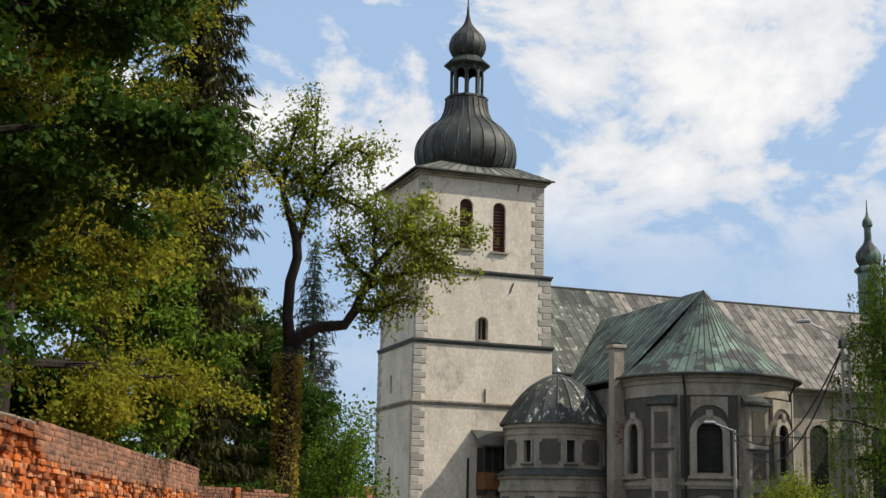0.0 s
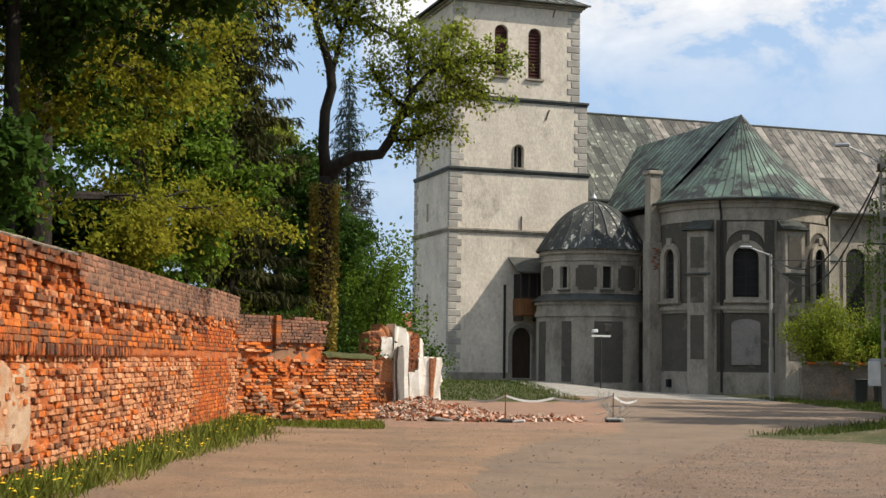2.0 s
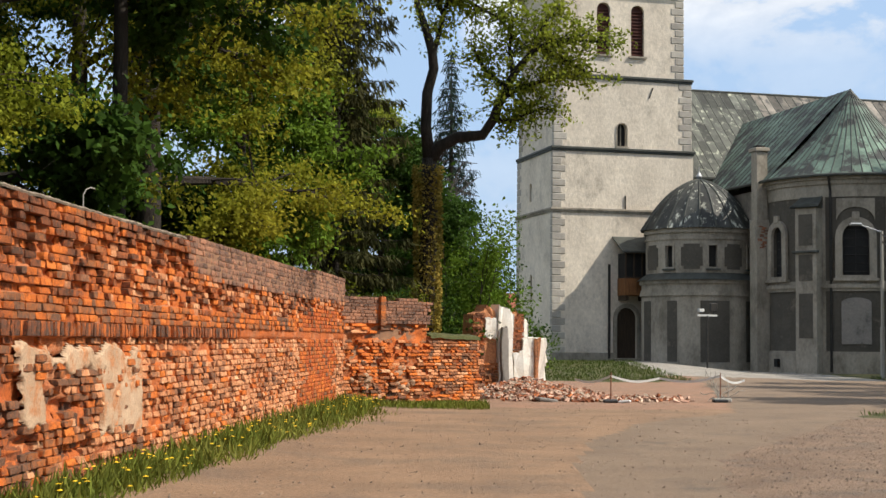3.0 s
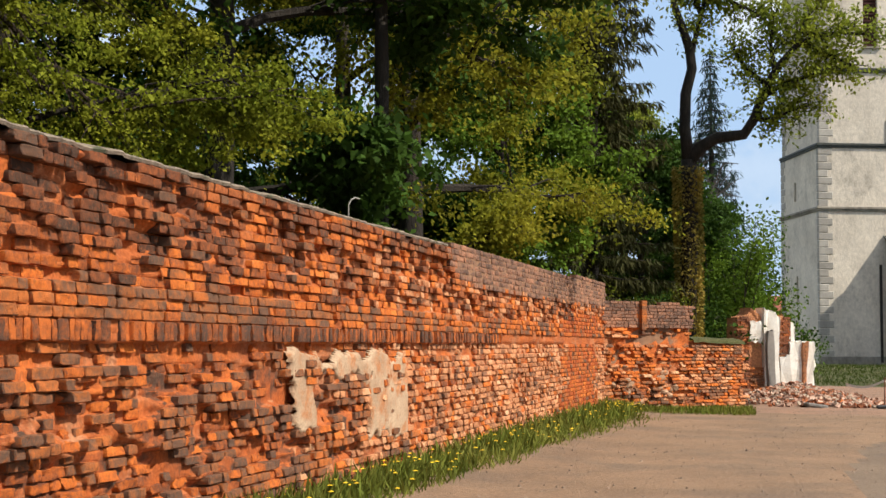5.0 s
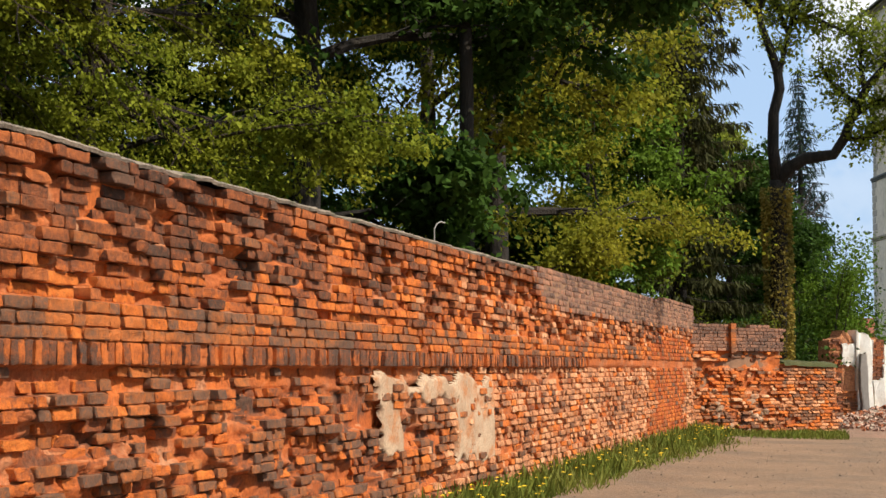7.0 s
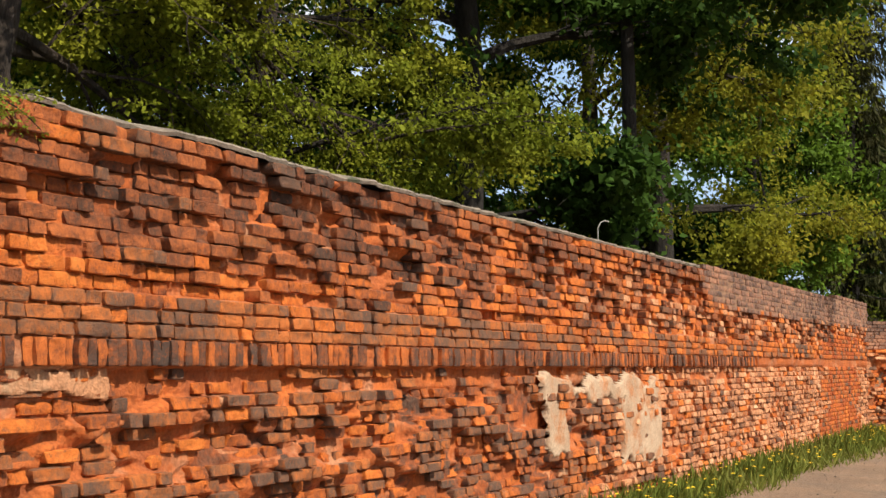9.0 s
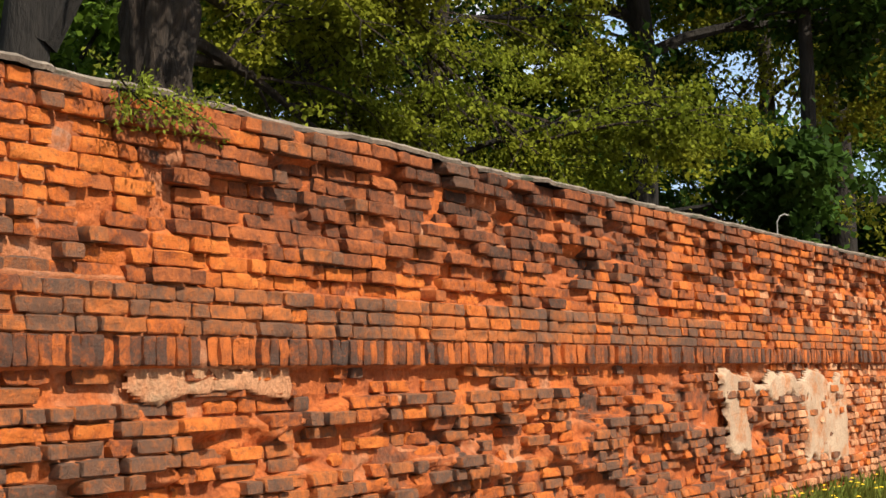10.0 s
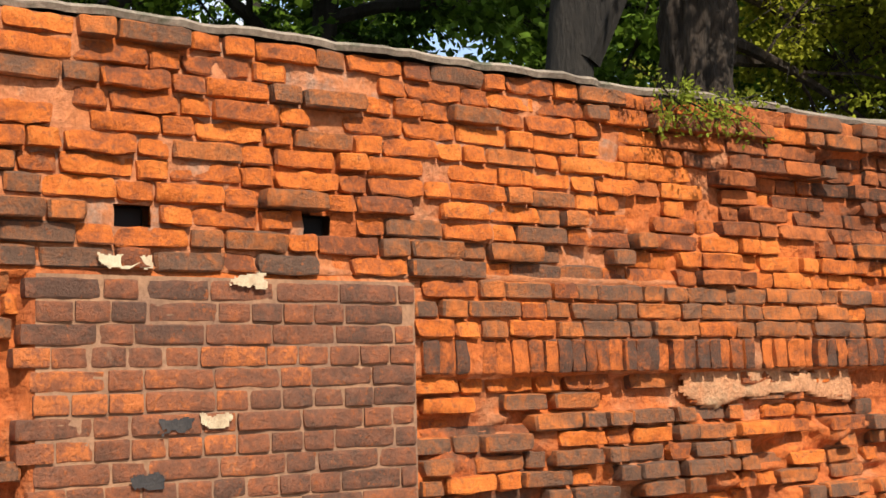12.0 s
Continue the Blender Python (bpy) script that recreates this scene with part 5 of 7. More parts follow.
    for a in (F0 - 12.5, F0 + 70):
        d = Heap()
        ca, sa = math.cos(radians(a)), math.sin(radians(a))
        d.tube([(c[0] + 5.4 * ca, c[1] + 5.4 * sa, 10.6), (c[0] + 5.3 * ca, c[1] + 5.3 * sa, 10.3), (c[0] + 5.06 * ca, c[1] + 5.06 * sa, 9.9), (c[0] + 5.06 * ca, c[1] + 5.06 * sa, 0.1)], [0.07] * 4, 6)
        d.done("downpipe", IRON, t, "dark downpipe")
    part("vent", boxes((-0.2, 0.03, -0.14, 0.14, 0.3, 0.75)), DARK_HOLE, t).matrix_basis = out_at(c, R + 0.1, F0 - 52)
    # chimney in the corner
    k = thing("chimney", at_church(9.75, -7.6), "tall plastered chimney with bare brick patches", "chimney")
    part("shaft", boxes((-0.42, 0.42, -0.42, 0.42, -0.5, 8.6), (-0.34, 0.34, -0.34, 0.34, 8.6, 12.5), bevel=0.03), TRIM_GREY, k)
    part("cap", boxes((-0.45, 0.45, -0.45, 0.45, 12.5, 12.72), bevel=0.03), TRIM_GREY, k)
    part("flue", boxes((-0.25, 0.25, -0.25, 0.25, 12.72, 12.85)), DARK_HOLE, k)
    rng = random.Random(3)
    for j in range(16):
        q = part("brick", boxes((-0.125, 0.125, -0.02, 0.02, -0.033, 0.033), bevel=0.008), PATCH_BRICK, k)
        q.matrix_basis = pose(rng.uniform(-0.2, 0.25), -0.42, 7.0 + 0.08 * j, 0, 0, 0)


def surface_pale():
    if "patched_pale_render" in bpy.data.materials:
        return bpy.data.materials["patched_pale_render"]
    return surface("patched_pale_render", (0.24, 0.215, 0.19), (0.19, 0.175, 0.155), 0.9, 9, 0.92, 0.3, 0.2, third=(0.12, 0.11, 0.10), third_scale=0.9)


build_chapel()


def build_annex():
    t = thing("church_annex", CHURCH, "small round two-storey annex with a ribbed dark dome", "annex")
    c, R, F0 = (8.05, -3.2), 3.42, 245.5
    Ru = 3.16
    round_wall(t, "wall", TRIM_GREY, c, R, 150, 350, -0.5, 5.1, [], label="pale grey lower wall")
    wins = [F0 - 33, F0 + 14, F0 + 64]
    round_wall(t, "upper_wall", TRIM_GREY, c, Ru, 150, 350, 5.1, 8.2, [(p, 0.5, 5.95, 7.2) for p in wins])
    for p, w in ((F0 - 62, 0.85), (F0 - 27, 0.62), (F0 + 15, 1.7), (F0 + 62, 1.4)):
        d = math.degrees(w / 2 / R)
        curved(t, "panel", PANEL_GREY, c, R, p - d, p + d, 0.5, 4.0, 0.03, 3)
    for p in (F0 - 60, F0 - 8, F0 + 38):
        d = math.degrees(0.62 / Ru)
        curved(t, "panel", PANEL_GREY, c, Ru, p - d, p + d, 6.0, 7.1, 0.03, 3)
        curved(t, "panel", PANEL_GREY, c, Ru, p - d * 0.75, p + d * 0.75, 5.82, 7.28, 0.026, 3)
    for p in wins:
        m = out_at(c, Ru, p)
        w = part("window", moved(boxes((0.25, 0.3, -0.3, 0.3, 5.9, 7.25)), m), DARK_HOLE, t, "small dark rectangular window")
        part("frame", moved(ring([(-0.36, 5.82), (0.36, 5.82), (0.36, 7.32), (-0.36, 7.32)], [(-0.25, 5.95), (0.25, 5.95), (0.25, 7.2), (-0.25, 7.2)], -0.06, 0.02), m), TRIM_GREY, w)
        part("sill", moved(boxes((-0.14, 0.05, -0.42, 0.42, 5.76, 5.86)), m), SEAM, w)
    for r, z0, z1, th in ((R, -0.5, 0.4, 0.08), (R, 4.3, 4.5, 0.10), (R, 4.5, 4.65, 0.05), (R, 5.0, 5.2, 0.12), (Ru, 7.55, 7.7, 0.06), (Ru, 7.95, 8.2, 0.12)):
        curved(t, "moulding", TRIM_GREY, c, r, 150, 350, z0, z1, th)
    q = lathe([(R + 0.3, 5.2), (Ru, 5.62)], 36).done("skirt_roof", SEAM, t, "narrow dark sheet skirt")
    q.matrix_basis = pose(c[0], c[1], 0)
    dome = smooth_profile([(3.48, 8.2), (3.12, 8.75), (2.5, 9.65), (1.7, 10.5), (0.75, 11.1), (0.15, 11.3)])
    q = lathe(dome, 22).done("dome", DOME_SHEET, t, "ribbed dark sheet dome with pale worn streaks", True)
    q.matrix_basis = pose(c[0], c[1], 0)
    s = seams(dome, 22, 0.06).done("dome_seam", SEAM, t)
    s.matrix_basis = pose(c[0], c[1], 0)
    q = lathe(smooth_profile([(0.02, 11.25), (0.10, 11.35), (0.2, 11.5), (0.1, 11.68), (0.03, 11.8), (0.02, 12.1)]), 10).done("finial", GALV, t, "", True)
    q.matrix_basis = pose(c[0], c[1], 0)
    part("link_wall", boxes((9.6, 11.2, -3.9, 1.3, -0.5, 7.9)), TRIM_GREY, t)
    pitched_panels((9.6, -4.2, 8.05), (11.6, -4.2, 8.05), (9.6, -1.0, 9.2), (11.6, -1.0, 9.2), 5, DARK_SHEET, "lean_to_roof", t)
    d = Heap()
    d.tube([(11.15, -4.1, 7.9), (11.15, -4.1, 0.1)], [0.08, 0.08], 6)
    d.done("downpipe", RUST, t, "rust-red downpipe")
    # timber bay over the church door
    b = thing("timber_bay", at_church(4.9, -0.13), "small glazed timber bay under a lean-to roof", "bay")
    part("panelling", boxes((-0.85, 0.8, -1.3, 0, 4.4, 5.45), bevel=0.02), TIMBER, b, "orange-brown boarding")
    for k in range(9):
        part("board", boxes((-0.84 + k * 0.18, -0.68 + k * 0.18, -1.325, -1.3, 4.42, 5.43), bevel=0.006), TIMBER, b)
    part("glazing", boxes((-0.80, 0.76, -1.22, 0, 5.45, 6.95)), DARK_HOLE, b, "dark glass")
    for x in (-0.85, -0.32, 0.2, 0.72):
        part("post", boxes((x, x + 0.09, -1.31, -1.2, 5.45, 7.0)), DARK_WOOD, b)
    part("rail", boxes((-0.87, 0.83, -1.34, -1.2, 5.42, 5.52), (-0.87, 0.83, -1.33, -1.2, 6.92, 7.03)), DARK_WOOD, b)
    part("roof", slab([(-1.75, 6.95), (0.05, 7.95), (0.05, 8.05), (-1.75, 7.05)], -1.2, 1.1), SEAM, b).matrix_basis = Matrix.Identity(4)
    part("bracket", boxes((-0.8, -0.6, -1.2, 0, 4.1, 4.4), (0.5, 0.7, -1.2, 0, 4.1, 4.4)), DARK_WOOD, b)


build_annex()


# ---- trees and bushes ----
def leaf_mesh(name, P, D, L, W, m, parent, rng, label="", flat=0.0):
    """Kite-shaped leaves at points P, pointing along D, L long and W wide, as one crown."""
    n = len(P)
    side = np.cross(D, rng.normal(size=(n, 3)) * (1 - flat) + np.array((0.35, -0.1, 1.0)) * flat * 1.6)
    side /= np.linalg.norm(side, axis=1, keepdims=True) + 1e-9
    up = np.cross(side, D)
    L, W = L[:, None], W[:, None]
    V = np.stack([P, P + D * L * 0.45 + side * W / 2 + up * W * 0.12, P + D * L, P + D * L * 0.45 - side * W / 2 + up * W * 0.12], 1).reshape(-1, 3)
    me = bpy.data.meshes.new(name)
    me.vertices.add(4 * n)
    me.vertices.foreach_set("co", V.ravel().astype(np.float32))
    me.loops.add(4 * n)
    me.loops.foreach_set("vertex_index", np.arange(4 * n, dtype=np.int32))
    me.polygons.add(n)
    me.polygons.foreach_set("loop_start", np.arange(0, 4 * n, 4, dtype=np.int32))
    me.update()
    me.validate()
    me.materials.append(m)
    ob = new(name, me)
    ob.parent = parent
    if label:
        ob["label"] = label
    return ob


def unit_rows(a):
    return a / (np.linalg.norm(a, axis=-1, keepdims=True) + 1e-9)


def bend(start, way, length, n, rng, wobble=0.15, sag=0.0):
    """A wandering line of n + 1 points."""
    pts, d = [Vector(start)], Vector(way).normalized()
    for k in range(n):
        d = (d + Vector((rng.uniform(-1, 1), rng.uniform(-1, 1), rng.uniform(-1, 1))) * wobble + Vector((0, 0, -sag))).normalized()
        pts.append(pts[-1] + d * (length / n))
    return pts


def over_wall(p, x, y, z0):
    """True where a point of a tree at x, y would hang down over the brick wall."""
    wx, wy, wz = x + p[0], y + p[1], z0 + p[2]
    edge = -4.56 + WALL_SLOPE * wy - 0.35 if wy < 33.5 else -2.9 + 0.91 * (wy - 33.5)
    return wx > edge and wz < 3.4 and wy < 37


def tree(name, label, x, y, height, reach, first, girth, leaf_m, seed, limbs=11, per=70, size=0.10, wood=None, sag=0.06, spread=0.28, top=0.6, hang=0.35, twigs=5, lean=(0, 0), low=0.7, category="tree", bough=0.42, shy=None, furrow=0.0, extra=()):
    """A broadleaf tree: trunk, limbs, branches, twigs and loose clumps of leaves round the twigs."""
    rng, nrng = random.Random(seed), np.random.RandomState(seed)
    z0 = float(ground_z(x, y)) - 0.1
    t = thing(name, pose(x, y, z0), label, category)
    wood = wood or BARK
    h = Heap()
    trunk = [Vector((0, 0, 0))]
    for k in range(1, 9):
        f = k / 8
        trunk.append(Vector((lean[0] * f * height + rng.uniform(-0.12, 0.12) * f * 2, lean[1] * f * height + rng.uniform(-0.12, 0.12) * f * 2, height * 0.94 * f)))
    if furrow:
        # deep bark furrows that wander round the trunk
        rings, sides = 90, 40
        f, a = np.meshgrid(np.linspace(0, 1, rings), np.arange(sides) * math.tau / sides, indexing="ij")
        mid = np.stack([np.interp(f, np.linspace(0, 1, 9), [p[k] for p in trunk]) for k in range(3)], 2)
        rad = girth * (1 - 0.88 * f) * (1 + 0.35 * np.exp(-f * height / 0.5)) + 0.012
        ridge = np.abs(vnoise(a * 5.1 + 1.5 * vnoise(f * height * 1.3, a * 2, seed), f * height * 1.4, seed + 1) - 0.5) + 0.5 * np.abs(vnoise(a * 10, f * height * 4, seed + 2) - 0.5)
        rad = rad * (1 + furrow * (ridge - 0.35))
        V = mid + np.stack([np.cos(a) * rad, np.sin(a) * rad, 0 * a], 2)
        h.add(V.reshape(-1, 3), [(i * sides + k, i * sides + (k + 1) % sides, (i + 1) * sides + (k + 1) % sides, (i + 1) * sides + k) for i in range(rings - 1) for k in range(sides)])
    else:
        h.tube(trunk, [girth * (1.25 if k == 0 else 1) * (1 - 0.88 * k / 8) + 0.012 for k in range(9)], 9)
    base, P = h.done("trunk", wood, t, smooth=True), []
    b = Heap()
    for i in range(limbs + len(extra)):
        f = (i + rng.uniform(0, 0.8)) / limbs if i < limbs else 0.0
        zf = first + (height * 0.92 - first) * f
        k = min(7, int(zf / (height * 0.94) * 8))
        o = trunk[k].lerp(trunk[k + 1], zf / (height * 0.94) * 8 - k)
        a = i * 2.399 + rng.uniform(-0.4, 0.4)
        prof = (low + (1 - low) * min(1, f * 2.4)) * (1 - (1 - top) * max(0, f - 0.4) / 0.6)
        ln = reach * prof * rng.uniform(0.8, 1.12)
        if shy is not None and math.cos(a - radians(shy)) > 0.45:
            ln *= 0.35
        way = Vector((math.cos(a), math.sin(a), 0.30 + 0.55 * f))
        if i >= limbs:
            # low limbs that reach out over the ground: direction, height, length, rise
            a, zf, ln, rise = extra[i - limbs]
            o = Vector((lean[0] * zf, lean[1] * zf, zf))
            way = Vector((math.cos(radians(a)), math.sin(radians(a)), rise))
        limb = bend(o, way, ln, 6, rng, 0.17, sag)
        for again in range(5):
            if not any(over_wall(p, x, y, z0 - 0.8) for p in limb[1:]):
                break
            ln *= 0.75
            limb = bend(o, way + Vector((-0.25 * again, 0, 0.12 * again)), ln, 6, rng, 0.14, sag * 0.6)
        r = girth * (bough - bough * 0.6 * f)
        b.tube(limb, [r * (1 - 0.85 * j / 6) + 0.01 for j in range(7)], 6)
        for j in range(2, 7):
            for q in range(2):
                w2 = (limb[j] - limb[j - 1]).normalized() + Vector((rng.uniform(-1, 1), rng.uniform(-1, 1), rng.uniform(-0.5, 0.6))) * 0.95
                br = bend(limb[j], w2, ln * rng.uniform(0.22, 0.42), 4, rng, 0.22, sag)
                if any(over_wall(p, x, y, z0) for p in br):
                    continue
                b.tube(br, [r * 0.30 * (1 - 0.8 * s / 4) + 0.005 for s in range(5)], 4)
                for w in range(twigs):
                    s = rng.randrange(1, 5)
                    w3 = (br[s] - br[s - 1]).normalized() + Vector((rng.uniform(-1, 1), rng.uniform(-1, 1), rng.uniform(-0.9, 0.6)))
                    tw = bend(br[s], w3, rng.uniform(0.35, 0.8), 2, rng, 0.25, sag * 2)
                    if over_wall(tw[2], x, y, z0):
                        continue
                    b.tube(tw, [0.008, 0.006, 0.003], 3)
                    P += [tuple(tw[1]), tuple(tw[2])]
    b.done("twigwork", wood, t)
    P = np.array(P)
    n = len(P) * per // 3
    weight = nrng.rand(len(P)) ** 2.0
    idx = nrng.choice(len(P), n, p=weight / weight.sum())
    C = P[idx] + nrng.normal(size=(n, 3)) * (1.0, 1.0, 0.55) * spread * 0.60 * (0.4 + nrng.rand(n, 1))
    C = C[[not over_wall(c, x, y, z0) for c in C]]
    n = len(C)
    D = nrng.normal(size=(n, 3))
    D[:, 2] -= hang * 2
    D = unit_rows(D)
    S = size * 0.9 * nrng.uniform(0.6, 1.35, n)
    leaf_mesh("crown", C, D, S, S * nrng.uniform(0.55, 0.9, n), leaf_m, t, nrng, flat=0.55)
    return t


def polar(az, r):
    return -r * math.sin(radians(az)), r * math.cos(radians(az))


def conifer(name, label, x, y, height, reach, m, seed, first=1.0, hang=0.28, rows=34, per=9, dens=60):
    """A spruce: whorls of drooping branches hung with needle sprays."""
    rng, nrng = random.Random(seed), np.random.RandomState(seed)
    t = thing(name, pose(x, y, float(ground_z(x, y)) - 0.1), label, "tree")
    h = Heap()
    h.tube([(0, 0, 0), (0.05, 0.03, height * 0.5), (0, 0, height)], [0.02 * height * 0.8, 0.011 * height, 0.01], 8)
    h.done("trunk", DARK_BARK, t, smooth=True)
    b, C, D, S = Heap(), [], [], []
    for i in range(rows):
        f = i / (rows - 1)
        z = first + (height - first - 0.2) * f
        ln = reach * (1 - f) ** 0.8 + 0.15
        for q in range(per):
            a = q * math.tau / per + i * 0.7 + rng.uniform(-0.25, 0.25)
            l2 = ln * rng.uniform(0.65, 1.15)
            pts = []
            for k in range(6):
                s = k / 5
                pts.append(Vector((math.cos(a) * l2 * s, math.sin(a) * l2 * s, z + l2 * (-0.42 * s + 0.28 * s * s))))
            b.tube(pts, [0.03 * (1 - 0.8 * k / 5) for k in range(6)], 4)
            n = max(6, int(dens * l2 / max(reach, 0.1)))
            s = nrng.uniform(0.15, 1.0, n)
            along = np.array([np.interp(s, np.linspace(0, 1, 6), [p[d] for p in pts]) for d in range(3)]).T
            C.append(along + nrng.normal(size=(n, 3)) * 0.05)
            d = nrng.normal(size=(n, 3)) * 0.35
            d[:, :2] += np.array([math.cos(a), math.sin(a)]) * 0.35
            d[:, 2] -= 0.9
            D.append(unit_rows(d))
            S.append(nrng.uniform(0.5, 1.2, n) * hang)
    b.done("twigwork", DARK_BARK, t)
    C, D, S = np.concatenate(C), np.concatenate(D), np.concatenate(S)
    leaf_mesh("needles", C, D, S, S * 0.11 + 0.012, m, t, nrng)
    return t


def bush(name, label, x, y, r, z, height, m, seed, n=9000, size=0.09, category="bush", sunk=0.0):
    """Stems fanning out from the ground with leaf clumps at their ends."""
    rng, nrng = random.Random(seed), np.random.RandomState(seed)
    t = thing(name, pose(x, y, float(ground_z(x, y)) - 0.05 + z), label, category)
    b, P = Heap(), []
    for k in range(26):
        a, e = rng.uniform(0, math.tau), rng.uniform(0.25, 1.0)
        way = Vector((math.cos(a) * (1.1 - e), math.sin(a) * (1.1 - e), 0.35 + e))
        ln = rng.uniform(0.7, 1.0) * (height * e + r * (1 - e))
        st = bend((rng.uniform(-0.2, 0.2), rng.uniform(-0.2, 0.2), 0), way, ln, 6, rng, 0.14, 0.03)
        b.tube(st, [0.03 * (1 - 0.8 * j / 6) + 0.004 for j in range(7)], 4)
        for j in range(2, 7):
            for q in range(4):
                tw = bend(st[j], Vector((rng.uniform(-1, 1), rng.uniform(-1, 1), rng.uniform(-0.5, 0.8))), rng.uniform(0.25, 0.6) * r * 0.5, 2, rng, 0.2)
                b.tube(tw, [0.007, 0.005, 0.003], 3)
                P += [tuple(tw[1]), tuple(tw[2])]
    b.done("stemwork", BARK, t)
    P = np.array(P)
    C = P[nrng.randint(0, len(P), n)] + nrng.normal(size=(n, 3)) * 0.13 * r * 0.7
    C = C[C[:, 2] > 0.05]
    D = unit_rows(nrng.normal(size=(len(C), 3)) + (0, 0, -0.3))
    S = size * nrng.uniform(0.6, 1.3, len(C))
    leaf_mesh("foliage", C, D, S, S * 0.65, m, t, nrng)
    return t


# behind the wall, from near to far
tree("linden_tree", "large old tree with thick furrowed trunk and olive leaves", *polar(40.2, 11.0), 13, 4.4, 5.3, 0.40, LEAF_SPRAY, 1, 14, 200, 0.055, OLD_BARK, sag=0.08, top=0.7, hang=0.3, spread=0.16, twigs=7, bough=0.13, shy=220, furrow=0.85, extra=((84, 3.9, 3.6, 0.12), (97, 4.3, 4.6, 0.10), (78, 4.8, 4.4, 0.05), (90, 5.2, 5.0, 0.0), (104, 3.6, 3.4, 0.15)))
tree("maple_tree", "dark forked tree trunk under a high green crown", *polar(45.0, 9.8), 14, 4.4, 8.0, 0.21, LEAF_DEEP, 2, 11, 70, 0.11, DARK_BARK, sag=0.05, bough=0.75, extra=((45, 3.45, 5.0, 1.5),))
tree("linden_tree", "slender tree with olive spring leaves over the wall", *polar(29.0, 14.5), 11, 3.0, 3.0, 0.15, LEAF_SPRAY, 4, 15, 170, 0.065, bough=0.2, sag=0.10, hang=0.35, spread=0.2, twigs=6)
tree("maple_tree", "tall maple with dense deep green leaves", *polar(20.5, 19.5), 16, 4.4, 3.2, 0.24, LEAF_DEEP, 5, 18, 135, 0.15, DARK_BARK, spread=0.36)
# the shade on this crown is put into its deep green leaf colour
tree("maple_tree", "maple with a high crown over the wall, shade in its dark green", *polar(13.8, 19.6), 15, 3.2, 6.6, 0.13, LEAF_DEEP, 16, 15, 150, 0.14, DARK_BARK, spread=0.34)
tree("larch_tree", "broad tree with brownish olive spring foliage", *polar(12.6, 25.0), 19, 3.5, 2.4, 0.24, LEAF_LARCH, 6, 30, 110, 0.10, sag=0.03, spread=0.42, hang=0.4, low=0.9)
tree("linden_tree", "young tree with fresh green leaves behind the wall", *polar(8.6, 31.0), 8.0, 2.2, 2.4, 0.12, LEAF_GREEN, 7, 13, 95, 0.13, spread=0.32)
conifer("spruce_tree", "tall dark spruce with hanging branches", *polar(5.5, 39.0), 27, 2.1, NEEDLE, 8, 3.0, 0.36, 44, 10, 190)
tree("linden_tree", "tall tree with olive green leaves beside the spruce", *polar(8.8, 36.5), 17, 2.5, 4.0, 0.22, LEAF_OLIVE, 9, 16, 80, 0.13, spread=0.36)
tree("ash_tree", "green tree in the depth of the park", *polar(15.5, 30.0), 17, 4.2, 3.0, 0.24, LEAF_DEEP, 10, 17, 130, 0.15, spread=0.38)
tree("ash_tree", "green tree in the depth of the park", *polar(25.5, 24.0), 15, 4.6, 2.6, 0.24, LEAF_GREEN, 12, 14, 80, 0.14, DARK_BARK, spread=0.38)
tree("ash_tree", "green tree in the depth of the park", *polar(34.0, 22.0), 15, 4.4, 3.2, 0.22, LEAF_DEEP, 13, 13, 70, 0.14, DARK_BARK, spread=0.36)
tree("maple_tree", "green maple behind the high part of the wall", *polar(55.5, 15.0), 12, 4.8, 3.0, 0.22, LEAF_GREEN, 14, 14, 130, 0.12, DARK_BARK)
tree("maple_tree", "green maple behind the high part of the wall", *polar(66.5, 14.5), 12, 4.5, 3.0, 0.22, LEAF_DEEP, 15, 14, 120, 0.12, DARK_BARK)
for k, (az_, r_, h_) in enumerate(((21, 46, 17), (30, 36, 15), (38, 33, 14), (47, 28, 13), (58, 27, 13), (13.5, 48, 18), (70, 25, 13))):
    tree("park_tree", "distant park tree with dense green leaves", *polar(az_, r_), h_, 5.5, 2.2, 0.25, LEAF_DEEP if k % 2 else LEAF_GREEN, 30 + k, 13, 62, 0.19, DARK_BARK, spread=0.5, twigs=4)
tree("park_tree", "dark green tree between spruce and ivy-grown trunk", *polar(3.2, 45.0), 9.0, 1.8, 2.0, 0.16, LEAF_DEEP, 40, 13, 90, 0.15, spread=0.35)
tree("park_tree", "fresh green tree behind the spruce", *polar(3.9, 52.0), 11.3, 1.7, 2.0, 0.16, LEAF_LIGHT, 41, 13, 70, 0.15, spread=0.35)
conifer("fir_tree", "slim dark fir with a pointed top", *polar(0.45, 60.0), 14.2, 1.9, NEEDLE_BLUE, 42, 2.0, 0.34, 40, 7, 62)
bush("elder_bush", "olive bush behind the end of the wall", *polar(3.4, 38.5), 1.3, 0, 3.4, LEAF_OLIVE, 43, 7000, 0.10)
bush("elder_bush", "dense green bush beside the ruin", *polar(-0.3, 45.0), 2.4, 0, 6.2, LEAF_GREEN, 44, 19000, 0.12)
bush("elder_bush", "green bush at the foot of the ivy-grown tree", *polar(1.0, 42.5), 1.6, 0, 3.6, LEAF_DEEP, 45, 9000, 0.12)
bush("elder_bush", "green bush between wall and tower", *polar(-1.6, 49.0), 1.6, 0, 3.2, LEAF_GREEN, 46, 8000, 0.12)


